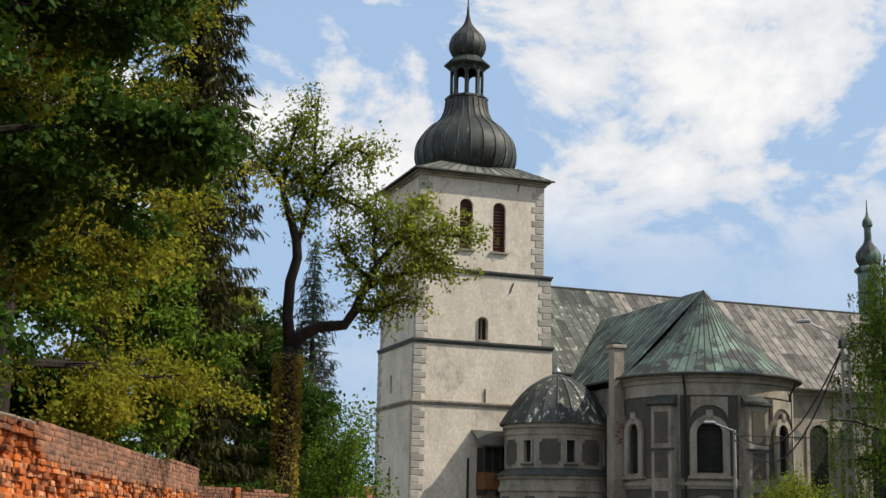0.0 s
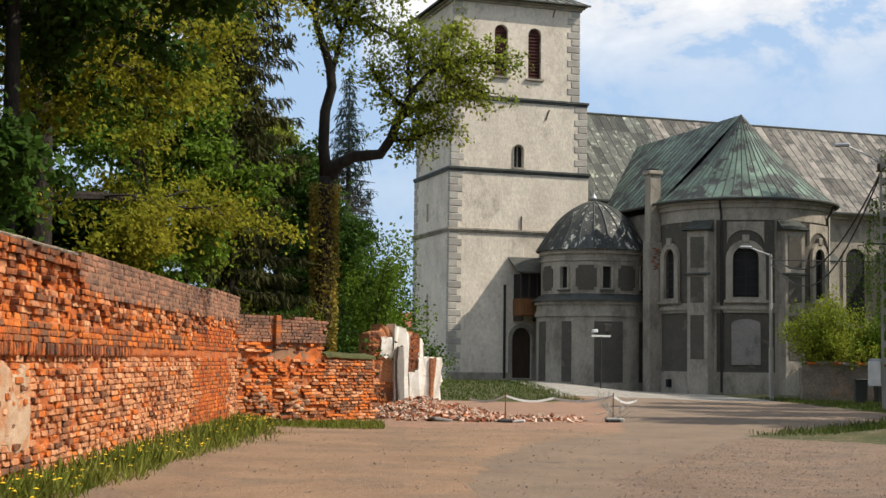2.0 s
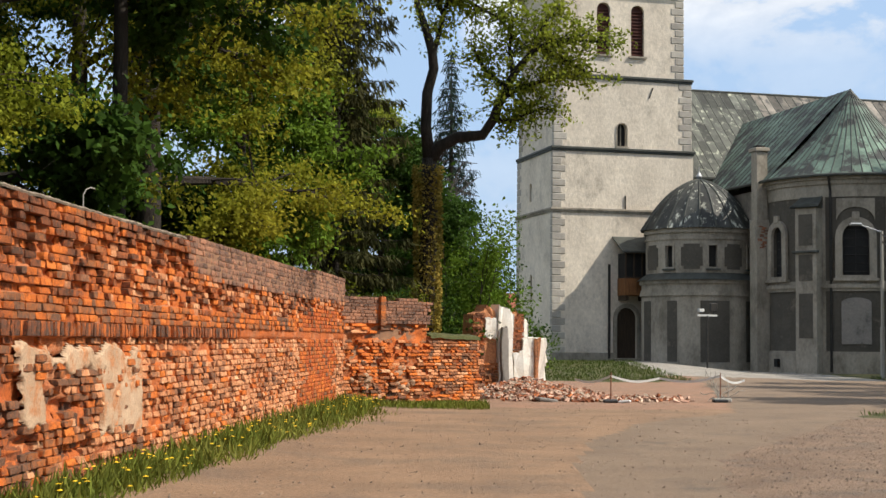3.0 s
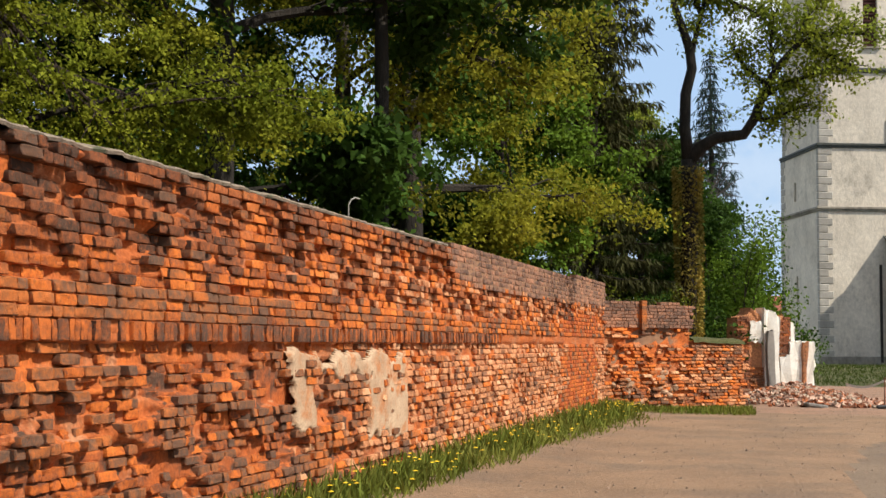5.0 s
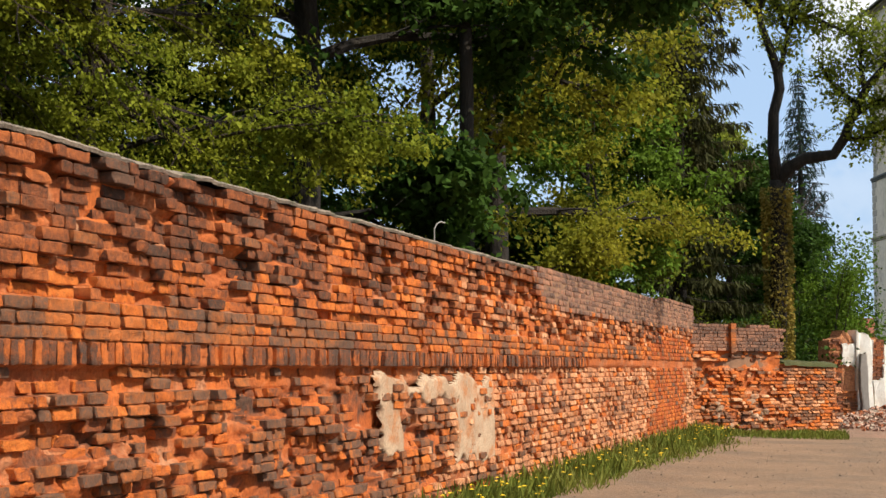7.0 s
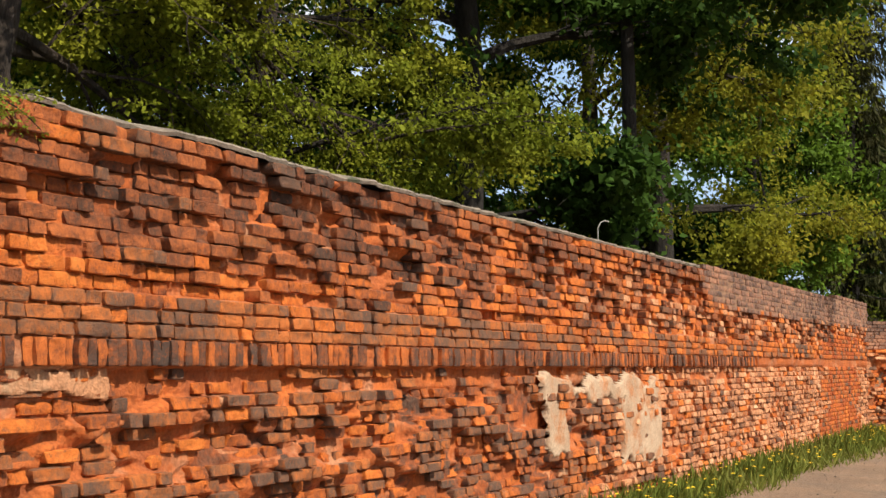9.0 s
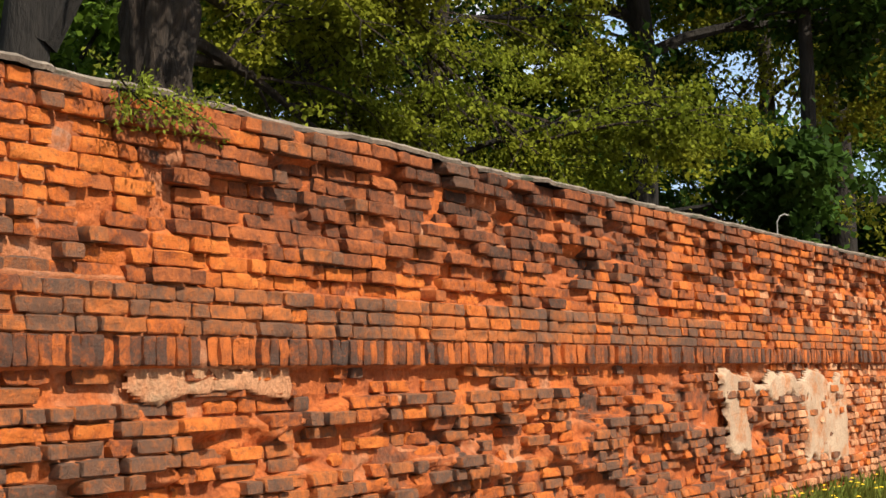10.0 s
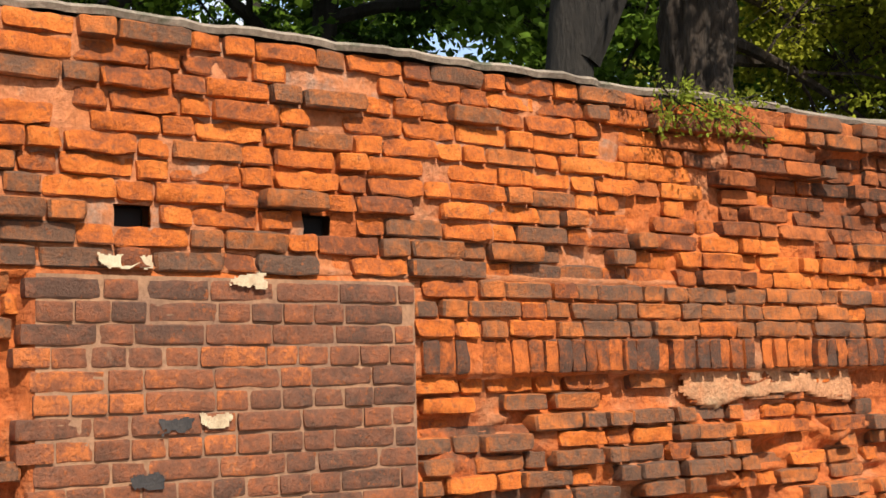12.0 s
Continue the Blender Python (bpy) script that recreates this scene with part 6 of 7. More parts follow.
def build_ivy_tree():
    """The crooked tree with an ivy-clad trunk and one long limb towards the tower."""
    rng, nrng = random.Random(77), np.random.RandomState(77)
    t = thing("crooked_tree", pose(-0.95, 40, 0), "crooked tree with ivy-clad trunk and long bare limb", "tree")
    V = lambda *p: [Vector((a, b, c)) for a, b, c in p]
    trunk = V((0, 0, -0.2), (-0.05, 0.0, 2.5), (0.05, 0.1, 5.0), (0.02, 0, 6.8))
    left = V((0.02, 0, 6.8), (-0.08, 0, 7.7), (-0.05, 0.1, 8.7), (0.13, 0.1, 9.4), (0.08, 0, 9.9), (-0.1, -0.1, 10.5), (-0.35, -0.1, 11.2), (-0.4, 0, 11.8))
    stem = [V((0.1, 0, 9.7), (0.3, 0.2, 10.6), (0.55, 0.2, 11.6), (0.5, 0.1, 12.8), (0.55, 0, 14.2)), V((-0.38, 0, 11.5), (-0.8, 0.2, 12.0), (-1.2, 0.3, 12.5), (-1.5, 0.2, 13.0)),
            V((-0.38, 0, 11.7), (-0.2, -0.3, 12.6), (0.0, -0.4, 13.5)), V((0.4, 0.2, 11.0), (0.1, 0.5, 11.8), (-0.3, 0.7, 12.7)), V((0.55, 0.2, 11.7), (1.1, 0.1, 12.3), (1.7, -0.1, 12.7), (2.3, 0, 12.4)),
            V((0.5, 0.1, 11.3), (1.0, 0.4, 11.5), (1.6, 0.5, 11.2), (2.2, 0.4, 10.9))]
    limb = V((0.02, 0, 6.7), (0.35, 0, 7.15), (0.8, -0.1, 7.38), (1.55, -0.2, 7.45), (1.85, -0.2, 7.9), (2.1, -0.3, 8.6), (2.5, -0.4, 9.3), (2.95, -0.5, 9.8))
    out = [V((2.0, -0.3, 8.4), (2.5, -0.5, 8.7), (3.1, -0.6, 8.9), (3.9, -0.7, 9.1)), V((2.95, -0.5, 9.8), (3.5, -0.6, 10.1), (4.2, -0.7, 10.1), (5.0, -0.8, 10.0)), V((2.4, -0.4, 9.2), (2.3, -0.2, 10.0), (2.4, 0, 10.8)),
           V((2.95, -0.5, 9.8), (3.2, -0.3, 10.5), (3.5, -0.2, 11.0)), V((1.85, -0.2, 7.9), (2.3, -0.3, 7.8), (2.7, -0.4, 8.0), (3.3, -0.5, 8.2)), V((2.2, -0.3, 8.8), (1.6, 0.1, 9.4), (1.2, 0.3, 10.2)), V((3.2, -0.5, 9.9), (3.9, -0.6, 9.5), (4.5, -0.7, 9.2))]
    h = Heap()
    h.tube(trunk, [0.32, 0.27, 0.24, 0.22], 9)
    h.tube(left, [0.19, 0.17, 0.16, 0.15, 0.14, 0.12, 0.10, 0.08], 8)
    h.tube(limb, [0.20, 0.19, 0.17, 0.15, 0.14, 0.13, 0.11, 0.08], 8)
    h.done("trunk", DARK_BARK, t, smooth=True)
    b, P, PL = Heap(), [], []
    for group, dest in ((stem, P), (out, PL)):
        for line in group:
            n = len(line)
            b.tube(line, [0.075 * (1 - 0.8 * k / (n - 1)) + 0.01 for k in range(n)], 5)
            for k in range(1, n):
                for q in range(9):
                    f = rng.random()
                    o = line[k - 1].lerp(line[k], f)
                    w = (line[k] - line[k - 1]).normalized() * 0.7 + Vector((rng.uniform(-1, 1), rng.uniform(-1, 1), rng.uniform(-0.6, 0.9)))
                    br = bend(o, w, rng.uniform(0.5, 1.15), 4, rng, 0.25, 0.04)
                    b.tube(br, [0.018, 0.014, 0.010, 0.007, 0.004], 4)
                    dest += [tuple(p) for p in br[1:]]
                    for e in range(3):
                        tw = bend(br[rng.randrange(1, 5)], Vector((rng.uniform(-1, 1), rng.uniform(-1, 1), rng.uniform(-0.7, 0.7))), 0.4, 2, rng, 0.2)
                        b.tube(tw, [0.007, 0.005, 0.003], 3)
                        dest += [tuple(tw[1]), tuple(tw[2])]
    b.done("twigwork", DARK_BARK, t)
    for pts, m, n, nm in ((P, LEAF_LIGHT, 7600, "crown"), (PL, LEAF_LIGHT, 8200, "limb_foliage")):
        A = np.array(pts)
        C = A[nrng.randint(0, len(A), n)] + nrng.normal(size=(n, 3)) * 0.11
        S = 0.125 * nrng.uniform(0.6, 1.3, n)
        leaf_mesh(nm, C, unit_rows(nrng.normal(size=(n, 3)) + (0, 0, -0.4)), S, S * 0.6, m, t, nrng)
    n = 5200
    z, a = nrng.uniform(0.5, 6.6, n), nrng.uniform(0, math.tau, n)
    r = 0.24 + 0.10 * nrng.rand(n) + 0.09 * vnoise(z * 1.7, a * 1.2, 5)
    C = np.stack([r * np.cos(a), r * np.sin(a), z], 1)
    D = unit_rows(np.stack([np.cos(a), np.sin(a), -0.8 + nrng.normal(size=n) * 0.4], 1) + nrng.normal(size=(n, 3)) * 0.3)
    S = nrng.uniform(0.06, 0.12, n)
    leaf_mesh("ivy", C, D, S, S * 0.85, LEAF_IVY, t, nrng, "brownish ivy leaves wrapped round the trunk")


build_ivy_tree()


def bare_tree(x, y, height, seed):
    rng = random.Random(seed)
    t = thing("bare_tree", pose(x, y, 0), "leafless grey tree with fine spreading twigs", "tree")
    h = Heap()
    for s in range(5):
        way = Vector((rng.uniform(-0.5, 0.5), rng.uniform(-0.4, 0.4), 1))
        st = bend((rng.uniform(-0.3, 0.3), 0, 0), way, height * rng.uniform(0.8, 1.0), 8, rng, 0.10)
        h.tube(st, [0.12 * (1 - 0.9 * k / 8) + 0.008 for k in range(9)], 5)
        for k in range(2, 9):
            for q in range(4):
                br = bend(st[k], (st[k] - st[k - 1]).normalized() + Vector((rng.uniform(-1, 1), rng.uniform(-1, 1), rng.uniform(-0.2, 0.6))), rng.uniform(1.0, 2.2), 4, rng, 0.16)
                h.tube(br, [0.05, 0.042, 0.034, 0.026, 0.018], 4)
                for e in range(4):
                    tw = bend(br[rng.randrange(1, 5)], Vector((rng.uniform(-1, 1), rng.uniform(-1, 1), rng.uniform(-0.3, 0.9))), rng.uniform(0.5, 1.0), 2, rng, 0.2)
                    h.tube(tw, [0.028, 0.022, 0.014], 3)
    h.done("twigwork", surface("grey_twig", (0.06, 0.05, 0.044), (0.04, 0.034, 0.03), 3, 16, 0.95, 0.3, 0.3), t)


tree("park_tree", "dark green tree behind the crooked tree", *polar(1.7, 49.0), 8.2, 1.9, 1.6, 0.15, LEAF_DEEP, 47, 13, 90, 0.15, spread=0.35)
bush("elder_bush", "tall green bush in front of the tower side", *polar(-0.7, 52.0), 1.9, 0, 6.2, LEAF_DEEP, 48, 17000, 0.13)
bare_tree(*polar(-1.2, 58.0), 10.5, 51)


def build_birch():
    """The weeping birch beside the lane: leaves on long hanging strands."""
    rng, nrng = random.Random(61), np.random.RandomState(61)
    t = thing("weeping_birch", pose(*polar(-22.6, 54.0), 0), "weeping birch with long hanging green strands", "tree")
    h, P = Heap(), []
    trunk = [Vector((0.0, 0, 0)), Vector((0.1, 0, 4)), Vector((-0.1, 0.1, 8)), Vector((0, 0, 12.3))]
    h.tube(trunk, [0.2, 0.16, 0.11, 0.02], 8)
    h.done("trunk", BARK, t, smooth=True)
    b = Heap()
    for i in range(22):
        z = 4.0 + 8.0 * i / 21
        a = i * 2.399
        br = bend((0, 0, z), Vector((math.cos(a), math.sin(a), 0.7)), rng.uniform(1.8, 3.0) * (1.1 - 0.5 * i / 21), 6, rng, 0.12, 0.12)
        b.tube(br, [0.05 * (1 - 0.85 * k / 6) + 0.006 for k in range(7)], 5)
        for q in range(24):
            o = br[rng.randrange(2, 7)] + Vector((rng.uniform(-0.3, 0.3), rng.uniform(-0.3, 0.3), 0))
            drop = rng.uniform(1.2, 3.6)
            st = [o, o + Vector((rng.uniform(-0.1, 0.1), rng.uniform(-0.1, 0.1), -drop * 0.5)), o + Vector((rng.uniform(-0.2, 0.2), rng.uniform(-0.2, 0.2), -drop))]
            b.tube(st, [0.006, 0.004, 0.003], 3)
            for k in range(int(drop * 16)):
                f = rng.random()
                P.append(tuple(o.lerp(st[2], f) + Vector((rng.gauss(0, 0.05), rng.gauss(0, 0.05), 0))))
    b.done("twigwork", DARK_BARK, t)
    C = np.array(P)
    n = len(C)
    S = 0.12 * nrng.uniform(0.6, 1.3, n)
    leaf_mesh("hanging_foliage", C, unit_rows(nrng.normal(size=(n, 3)) * 0.6 + (0, 0, -1)), S, S * 0.5, LEAF_GREEN, t, nrng)


build_birch()
tree("willow_tree", "dark green tree beside the weeping birch", *polar(-24.2, 60.0), 11.5, 3.0, 1.5, 0.2, LEAF_DEEP, 62, 13, 80, 0.16, spread=0.4, sag=0.15)
bush("lilac_bush", "round fresh green bush behind the low stone wall", *polar(-18.9, 66.5), 2.3, 1.5, 3.3, LEAF_LIGHT, 63, 13000, 0.13)
bush("lilac_bush", "low green bush at the churchyard wall", *polar(-21.0, 67.5), 2.0, 1.3, 2.6, LEAF_GREEN, 64, 9000, 0.13)


# unseen trees, added beyond the view to shade the chapel and the lane
for k, (x_, y_, h_, r_) in enumerate(((34.5, 71.0, 21, 4.5), (35.5, 64.0, 19, 4.5), (40.0, 76.5, 21, 4.5), (21.8, 37.3, 13, 3.0), (26.5, 43.0, 14, 3.4))):
    tree("unseen_shade_tree", "tall green tree out of view, added to shade church and lane", x_, y_, h_, r_, 3.0, 0.3, LEAF_GREEN, 90 + k, 15, 70, 0.24, spread=0.55, twigs=4)


def build_sprig():
    """A young shoot growing out of the top of the wall."""
    rng, nrng = random.Random(9), np.random.RandomState(9)
    t = thing("wall_shoot", wall.matrix_basis @ pose(0.02, 5.0, 2.84), "small leafy shoot growing from the wall top", "plant")
    h, P = Heap(), []
    for k in range(16):
        st = bend((0, rng.uniform(-0.24, 0.24), 0.02), Vector((rng.uniform(0.2, 0.7), rng.uniform(-0.8, 0.8), rng.uniform(-0.6, 0.3))), rng.uniform(0.15, 0.36), 4, rng, 0.2, 0.08)
        h.tube(st, [0.006, 0.005, 0.004, 0.003, 0.002], 3)
        P += [tuple(p) for p in st[1:]]
    h.done("stemwork", BARK, t)
    A = np.array(P)
    n = 900
    C = A[nrng.randint(0, len(A), n)] + nrng.normal(size=(n, 3)) * 0.025
    S = 0.030 * nrng.uniform(0.6, 1.3, n)
    leaf_mesh("leaves", C, unit_rows(nrng.normal(size=(n, 3)) + (0.3, 0, -0.2)), S, S * 0.45, LEAF_LIGHT, t, nrng)


build_sprig()


# ---- grass and dandelions ----
def grass(name, label, xy, tall, seed, m=None):
    nrng = np.random.RandomState(seed)
    n = len(xy)
    z = ground_z(xy[:, 0], xy[:, 1]) - 0.01
    e = tagged(new(name), label, "grass", kind="stuff")
    P = np.column_stack([xy, z])
    D = unit_rows(np.column_stack([nrng.normal(size=(n, 2)) * 0.45, np.ones(n)]))
    L = tall * nrng.uniform(0.4, 1.3, n)
    leaf_mesh("blades", P, D, L, np.full(n, 0.012) + L * 0.06, m or GRASS, e, nrng)


def scatter(n, seed, pick):
    nrng = np.random.RandomState(seed)
    return pick(nrng, n)


def wall_strip(nrng, n):
    y = 6 + 29 * nrng.rand(n) ** 0.85
    gap = np.abs(nrng.normal(size=n)) * np.interp(y, [8, 20, 30], [0.22, 0.36, 0.5]) + 0.02
    wide = np.interp(y, [8, 14, 20, 28, 34], [0.3, 0.5, 0.8, 1.15, 1.0]) * (0.4 + 1.2 * fbm(y * 0.6, y * 0, 91))
    gap = np.minimum(gap, wide * (0.9 + 0.3 * nrng.rand(n)))
    xy = np.column_stack([-4.56 + WALL_SLOPE * y + gap, y])
    return xy


grass("wall_grass", "ragged grass along the foot of the wall", scatter(20000, 71, wall_strip), 0.11, 71)
grass("wall_grass", "tall weeds close to the wall", scatter(5000, 72, lambda r, n: np.column_stack([-4.5 + WALL_SLOPE * (8 + 27 * r.rand(n)), np.zeros(n)]) * 0 + wall_strip(r, n)), 0.26, 72)
grass("far_grass", "grass in front of the wall end", scatter(5000, 73, lambda r, n: np.column_stack([-2.7 + 3.4 * r.rand(n), np.zeros(n)]) + np.column_stack([np.zeros(n), 32.6 + 3.4 * r.rand(n)])), 0.14, 73)
grass("church_grass", "rough grass in front of the tower", scatter(9000, 74, lambda r, n: np.column_stack([1.0 + 8.5 * r.rand(n), 56 + 22 * r.rand(n)])), 0.18, 74, GRASS_SHADE)


def bank(nrng, n):
    y = 31.5 + 34 * nrng.rand(n)
    x = np.interp(y, [31.2, 35.9, 43.9, 65], [8.6, 12.1, 17.9, 19.0]) + np.abs(nrng.normal(size=n)) * 4
    return np.column_stack([x, y])


grass("bank_grass", "grass bank beside the lane", scatter(14000, 75, bank), 0.18, 75, GRASS_SHADE)


def dandelions():
    nrng = np.random.RandomState(76)
    xy = wall_strip(nrng, 270)
    keep = fbm(xy[:, 1] * 0.5, xy[:, 0] * 0, 99) > 0.42
    xy = xy[keep]
    z = ground_z(xy[:, 0], xy[:, 1])
    h, s = Heap(), Heap()
    for (x, y), zz in zip(xy, z):
        top = zz + nrng.uniform(0.08, 0.2)
        s.tube([(x, y, zz), (x + 0.01, y, top)], [0.004, 0.003], 3)
        V = [(x, y, top + 0.012)] + [(x + 0.034 * math.cos(k * math.tau / 7), y + 0.034 * math.sin(k * math.tau / 7), top) for k in range(7)]
        h.add(V, [(0, 1 + k, 1 + (k + 1) % 7) for k in range(7)])
    e = tagged(new("dandelions"), "yellow dandelions in the grass by the wall", "flowers", kind="stuff")
    h.done("heads", DANDELION, e)
    s.done("stalks", GRASS, e)


dandelions()


# ---- ruin, rubble and the things in the yard ----
def rough_block(name, outline, depth, m, parent, seed, label=""):
    """A broken piece of masonry: an upright outline in (x, z) with depth, edges knocked about."""
    rng = random.Random(seed)
    pts = []
    for i, (x, z) in enumerate(outline):
        nx, nz = outline[(i + 1) % len(outline)]
        for k in range(4):
            f = k / 4
            j = 0.035 if z > 0.05 or nz > 0.05 else 0
            pts.append((x + (nx - x) * f + rng.uniform(-j, j), z + (nz - z) * f + rng.uniform(-j, j)))
    bm = bmesh.new()
    a = [bm.verts.new((x, rng.uniform(-0.02, 0.02), z)) for x, z in pts]
    b = [bm.verts.new((x + rng.uniform(-0.02, 0.02), depth + rng.uniform(-0.05, 0.05), z)) for x, z in pts]
    bm.faces.new(a)
    bm.faces.new(b[::-1])
    for i in range(len(pts)):
        j = (i + 1) % len(pts)
        bm.faces.new((a[j], a[i], b[i], b[j]))
    return part(name, bm, m, parent, label)


def brick_coat(parent, x0, x1, z0, z1, y, seed, m, top=lambda x: 9.0):
    rng = random.Random(seed)
    h = Heap()
    z, row = z0, 0
    while z < z1:
        x = x0 - (0.13 if row % 2 else 0)
        while x < x1:
            ln = rng.uniform(0.22, 0.27)
            if x > x0 - 0.05 and z + 0.07 < top(x) and rng.random() < 0.93:
                d = rng.uniform(0.0, 0.05)
                h.box(x, min(x + ln, x1 + 0.04), y - d, y + 0.1, z, z + 0.066)
            x += ln + 0.012
        z += 0.08
        row += 1
    return tagged(h.done("brickwork", m, parent), kind="stuff")


def build_ruin():
    r = thing("ruined_wall", pose(0.38, 41.4, -0.05, 0, 0, 24), "broken white-limed brick wall left from a demolished house", "ruin")
    rough_block("stub", [(0.0, 0), (0.75, 0), (0.78, 1.9), (0.72, 2.55), (0.45, 2.72), (0.3, 2.5), (0.0, 2.42)], 0.7, PALE_BRICK, r, 1, "bare brick stub")
    brick_coat(r, 0.0, 0.34, 0.4, 2.42, -0.02, 2, PATCH_BRICK)
    rough_block("lime_face", [(0.36, 1.75), (0.74, 1.7), (0.76, 2.3), (0.38, 2.36)], 0.2, WHITE_LIME, r, 3).matrix_basis = pose(0, -0.06, 0)
    rough_block("pillar", [(0.78, 0), (1.28, 0), (1.28, 2.42), (1.1, 2.62), (0.78, 2.7)], 0.55, WHITE_LIME, r, 4, "white limewashed pier").matrix_basis = pose(0, -0.1, 0)
    rough_block("post", [(0.84, 0.1), (1.05, 0.1), (1.06, 2.05), (0.85, 2.08)], 0.12, surface_pale(), r, 5, "grey stone post").matrix_basis = pose(0, -0.26, 0)
    rough_block("stub", [(1.28, 0), (1.62, 0), (1.62, 2.3), (1.45, 2.5), (1.28, 2.48)], 0.5, PALE_BRICK, r, 6)
    brick_coat(r, 1.3, 1.6, 1.35, 2.45, -0.03, 7, PATCH_BRICK)
    rough_block("pillar", [(1.62, 0.0), (1.8, 0.0), (1.82, 2.1), (1.74, 2.3), (1.62, 2.3)], 0.45, WHITE_LIME, r, 8).matrix_basis = pose(0, -0.05, 0)
    rough_block("lime_face", [(1.3, 0.0), (1.85, 0), (1.85, 1.72), (1.6, 1.75), (1.6, 1.35), (1.3, 1.3)], 0.3, WHITE_LIME, r, 9).matrix_basis = pose(0, -0.10, 0)
    rough_block("lime_face", [(1.85, 0), (2.36, 0.0), (2.34, 0.9), (2.42, 1.0), (2.4, 1.72), (2.1, 1.74), (1.85, 1.76)], 0.5, WHITE_LIME, r, 10).matrix_basis = pose(0, -0.05, 0)
    rough_block("stub", [(2.0, 0.2), (2.13, 0.2), (2.15, 1.73), (2.02, 1.75)], 0.1, PALE_BRICK, r, 11).matrix_basis = pose(0, -0.13, 0)
    brick_coat(r, 0.36, 0.78, 0.3, 0.95, -0.03, 12, DARK_FACE)
    rng = random.Random(8)
    heap = tagged(new("rubble_heap"), "spilled heap of broken bricks and mortar", "rubble", kind="stuff")
    groups = {"a": Heap(), "b": Heap(), "c": Heap()}
    for k in range(1500):
        x = rng.triangular(0.2, 6.6, 1.9)
        y = 37.2 + rng.triangular(0, 4.9, 2.6)
        hgt = 0.55 * max(0, 1 - abs(x - 1.9) / 2.4) * max(0, 1 - abs(y - 40.5) / 3.2)
        if x > 3.6 and rng.random() < 0.55:
            continue
        sx, sy, sz = rng.uniform(0.04, 0.14), rng.uniform(0.03, 0.07), rng.uniform(0.02, 0.04)
        m = Matrix.Translation((x, y, float(ground_z(x, y)) + hgt * rng.uniform(0.75, 1.0) + 0.02)) @ Euler((rng.uniform(-0.7, 0.7), rng.uniform(-0.7, 0.7), rng.uniform(0, 6))).to_matrix().to_4x4()
        V = [m @ Vector((a * sx * rng.uniform(0.7, 1.1), b * sy * rng.uniform(0.7, 1.1), c * sz)) for a in (-1, 1) for b in (-1, 1) for c in (-1, 1)]
        groups[rng.choice("aabbc")].add([tuple(v) for v in V], [(0, 1, 3, 2), (4, 6, 7, 5), (0, 4, 5, 1), (2, 3, 7, 6), (0, 2, 6, 4), (1, 5, 7, 3)])
    mound = []
    for key, m in (("a", PATCH_BRICK), ("b", surface("pink_brick_rubble", (0.36, 0.20, 0.14), (0.45, 0.30, 0.22), 2, 18, 0.95, 0.6, 0.3, each=0.3)), ("c", surface("tan_mortar_rubble", (0.46, 0.36, 0.27), (0.34, 0.25, 0.18), 2, 18, 0.95, 0.6, 0.3, each=0.3))):
        groups[key].done("fragments", m, heap)
    xs, ys = np.arange(-0.6, 5.2, 0.2), np.arange(37, 43.2, 0.2)
    X, Y = np.meshgrid(xs, ys)
    Z = ground_z(X, Y) - 0.03 + 0.5 * np.clip(1 - np.abs(X - 1.9) / 2.4, 0, 1) * np.clip(1 - np.abs(Y - 40.5) / 3.2, 0, 1) * (0.7 + 0.5 * fbm(X * 2, Y * 2, 3))
    n = len(xs)
    F = [(r_ * n + c_, r_ * n + c_ + 1, (r_ + 1) * n + c_ + 1, (r_ + 1) * n + c_) for r_ in range(len(ys) - 1) for c_ in range(n - 1)]
    solid("debris", np.stack([X.ravel(), Y.ravel(), Z.ravel()], 1), F, RUBBLE_EARTH, heap, smooth=True)


build_ruin()


def gz(x, y):
    return float(ground_z(x, y))


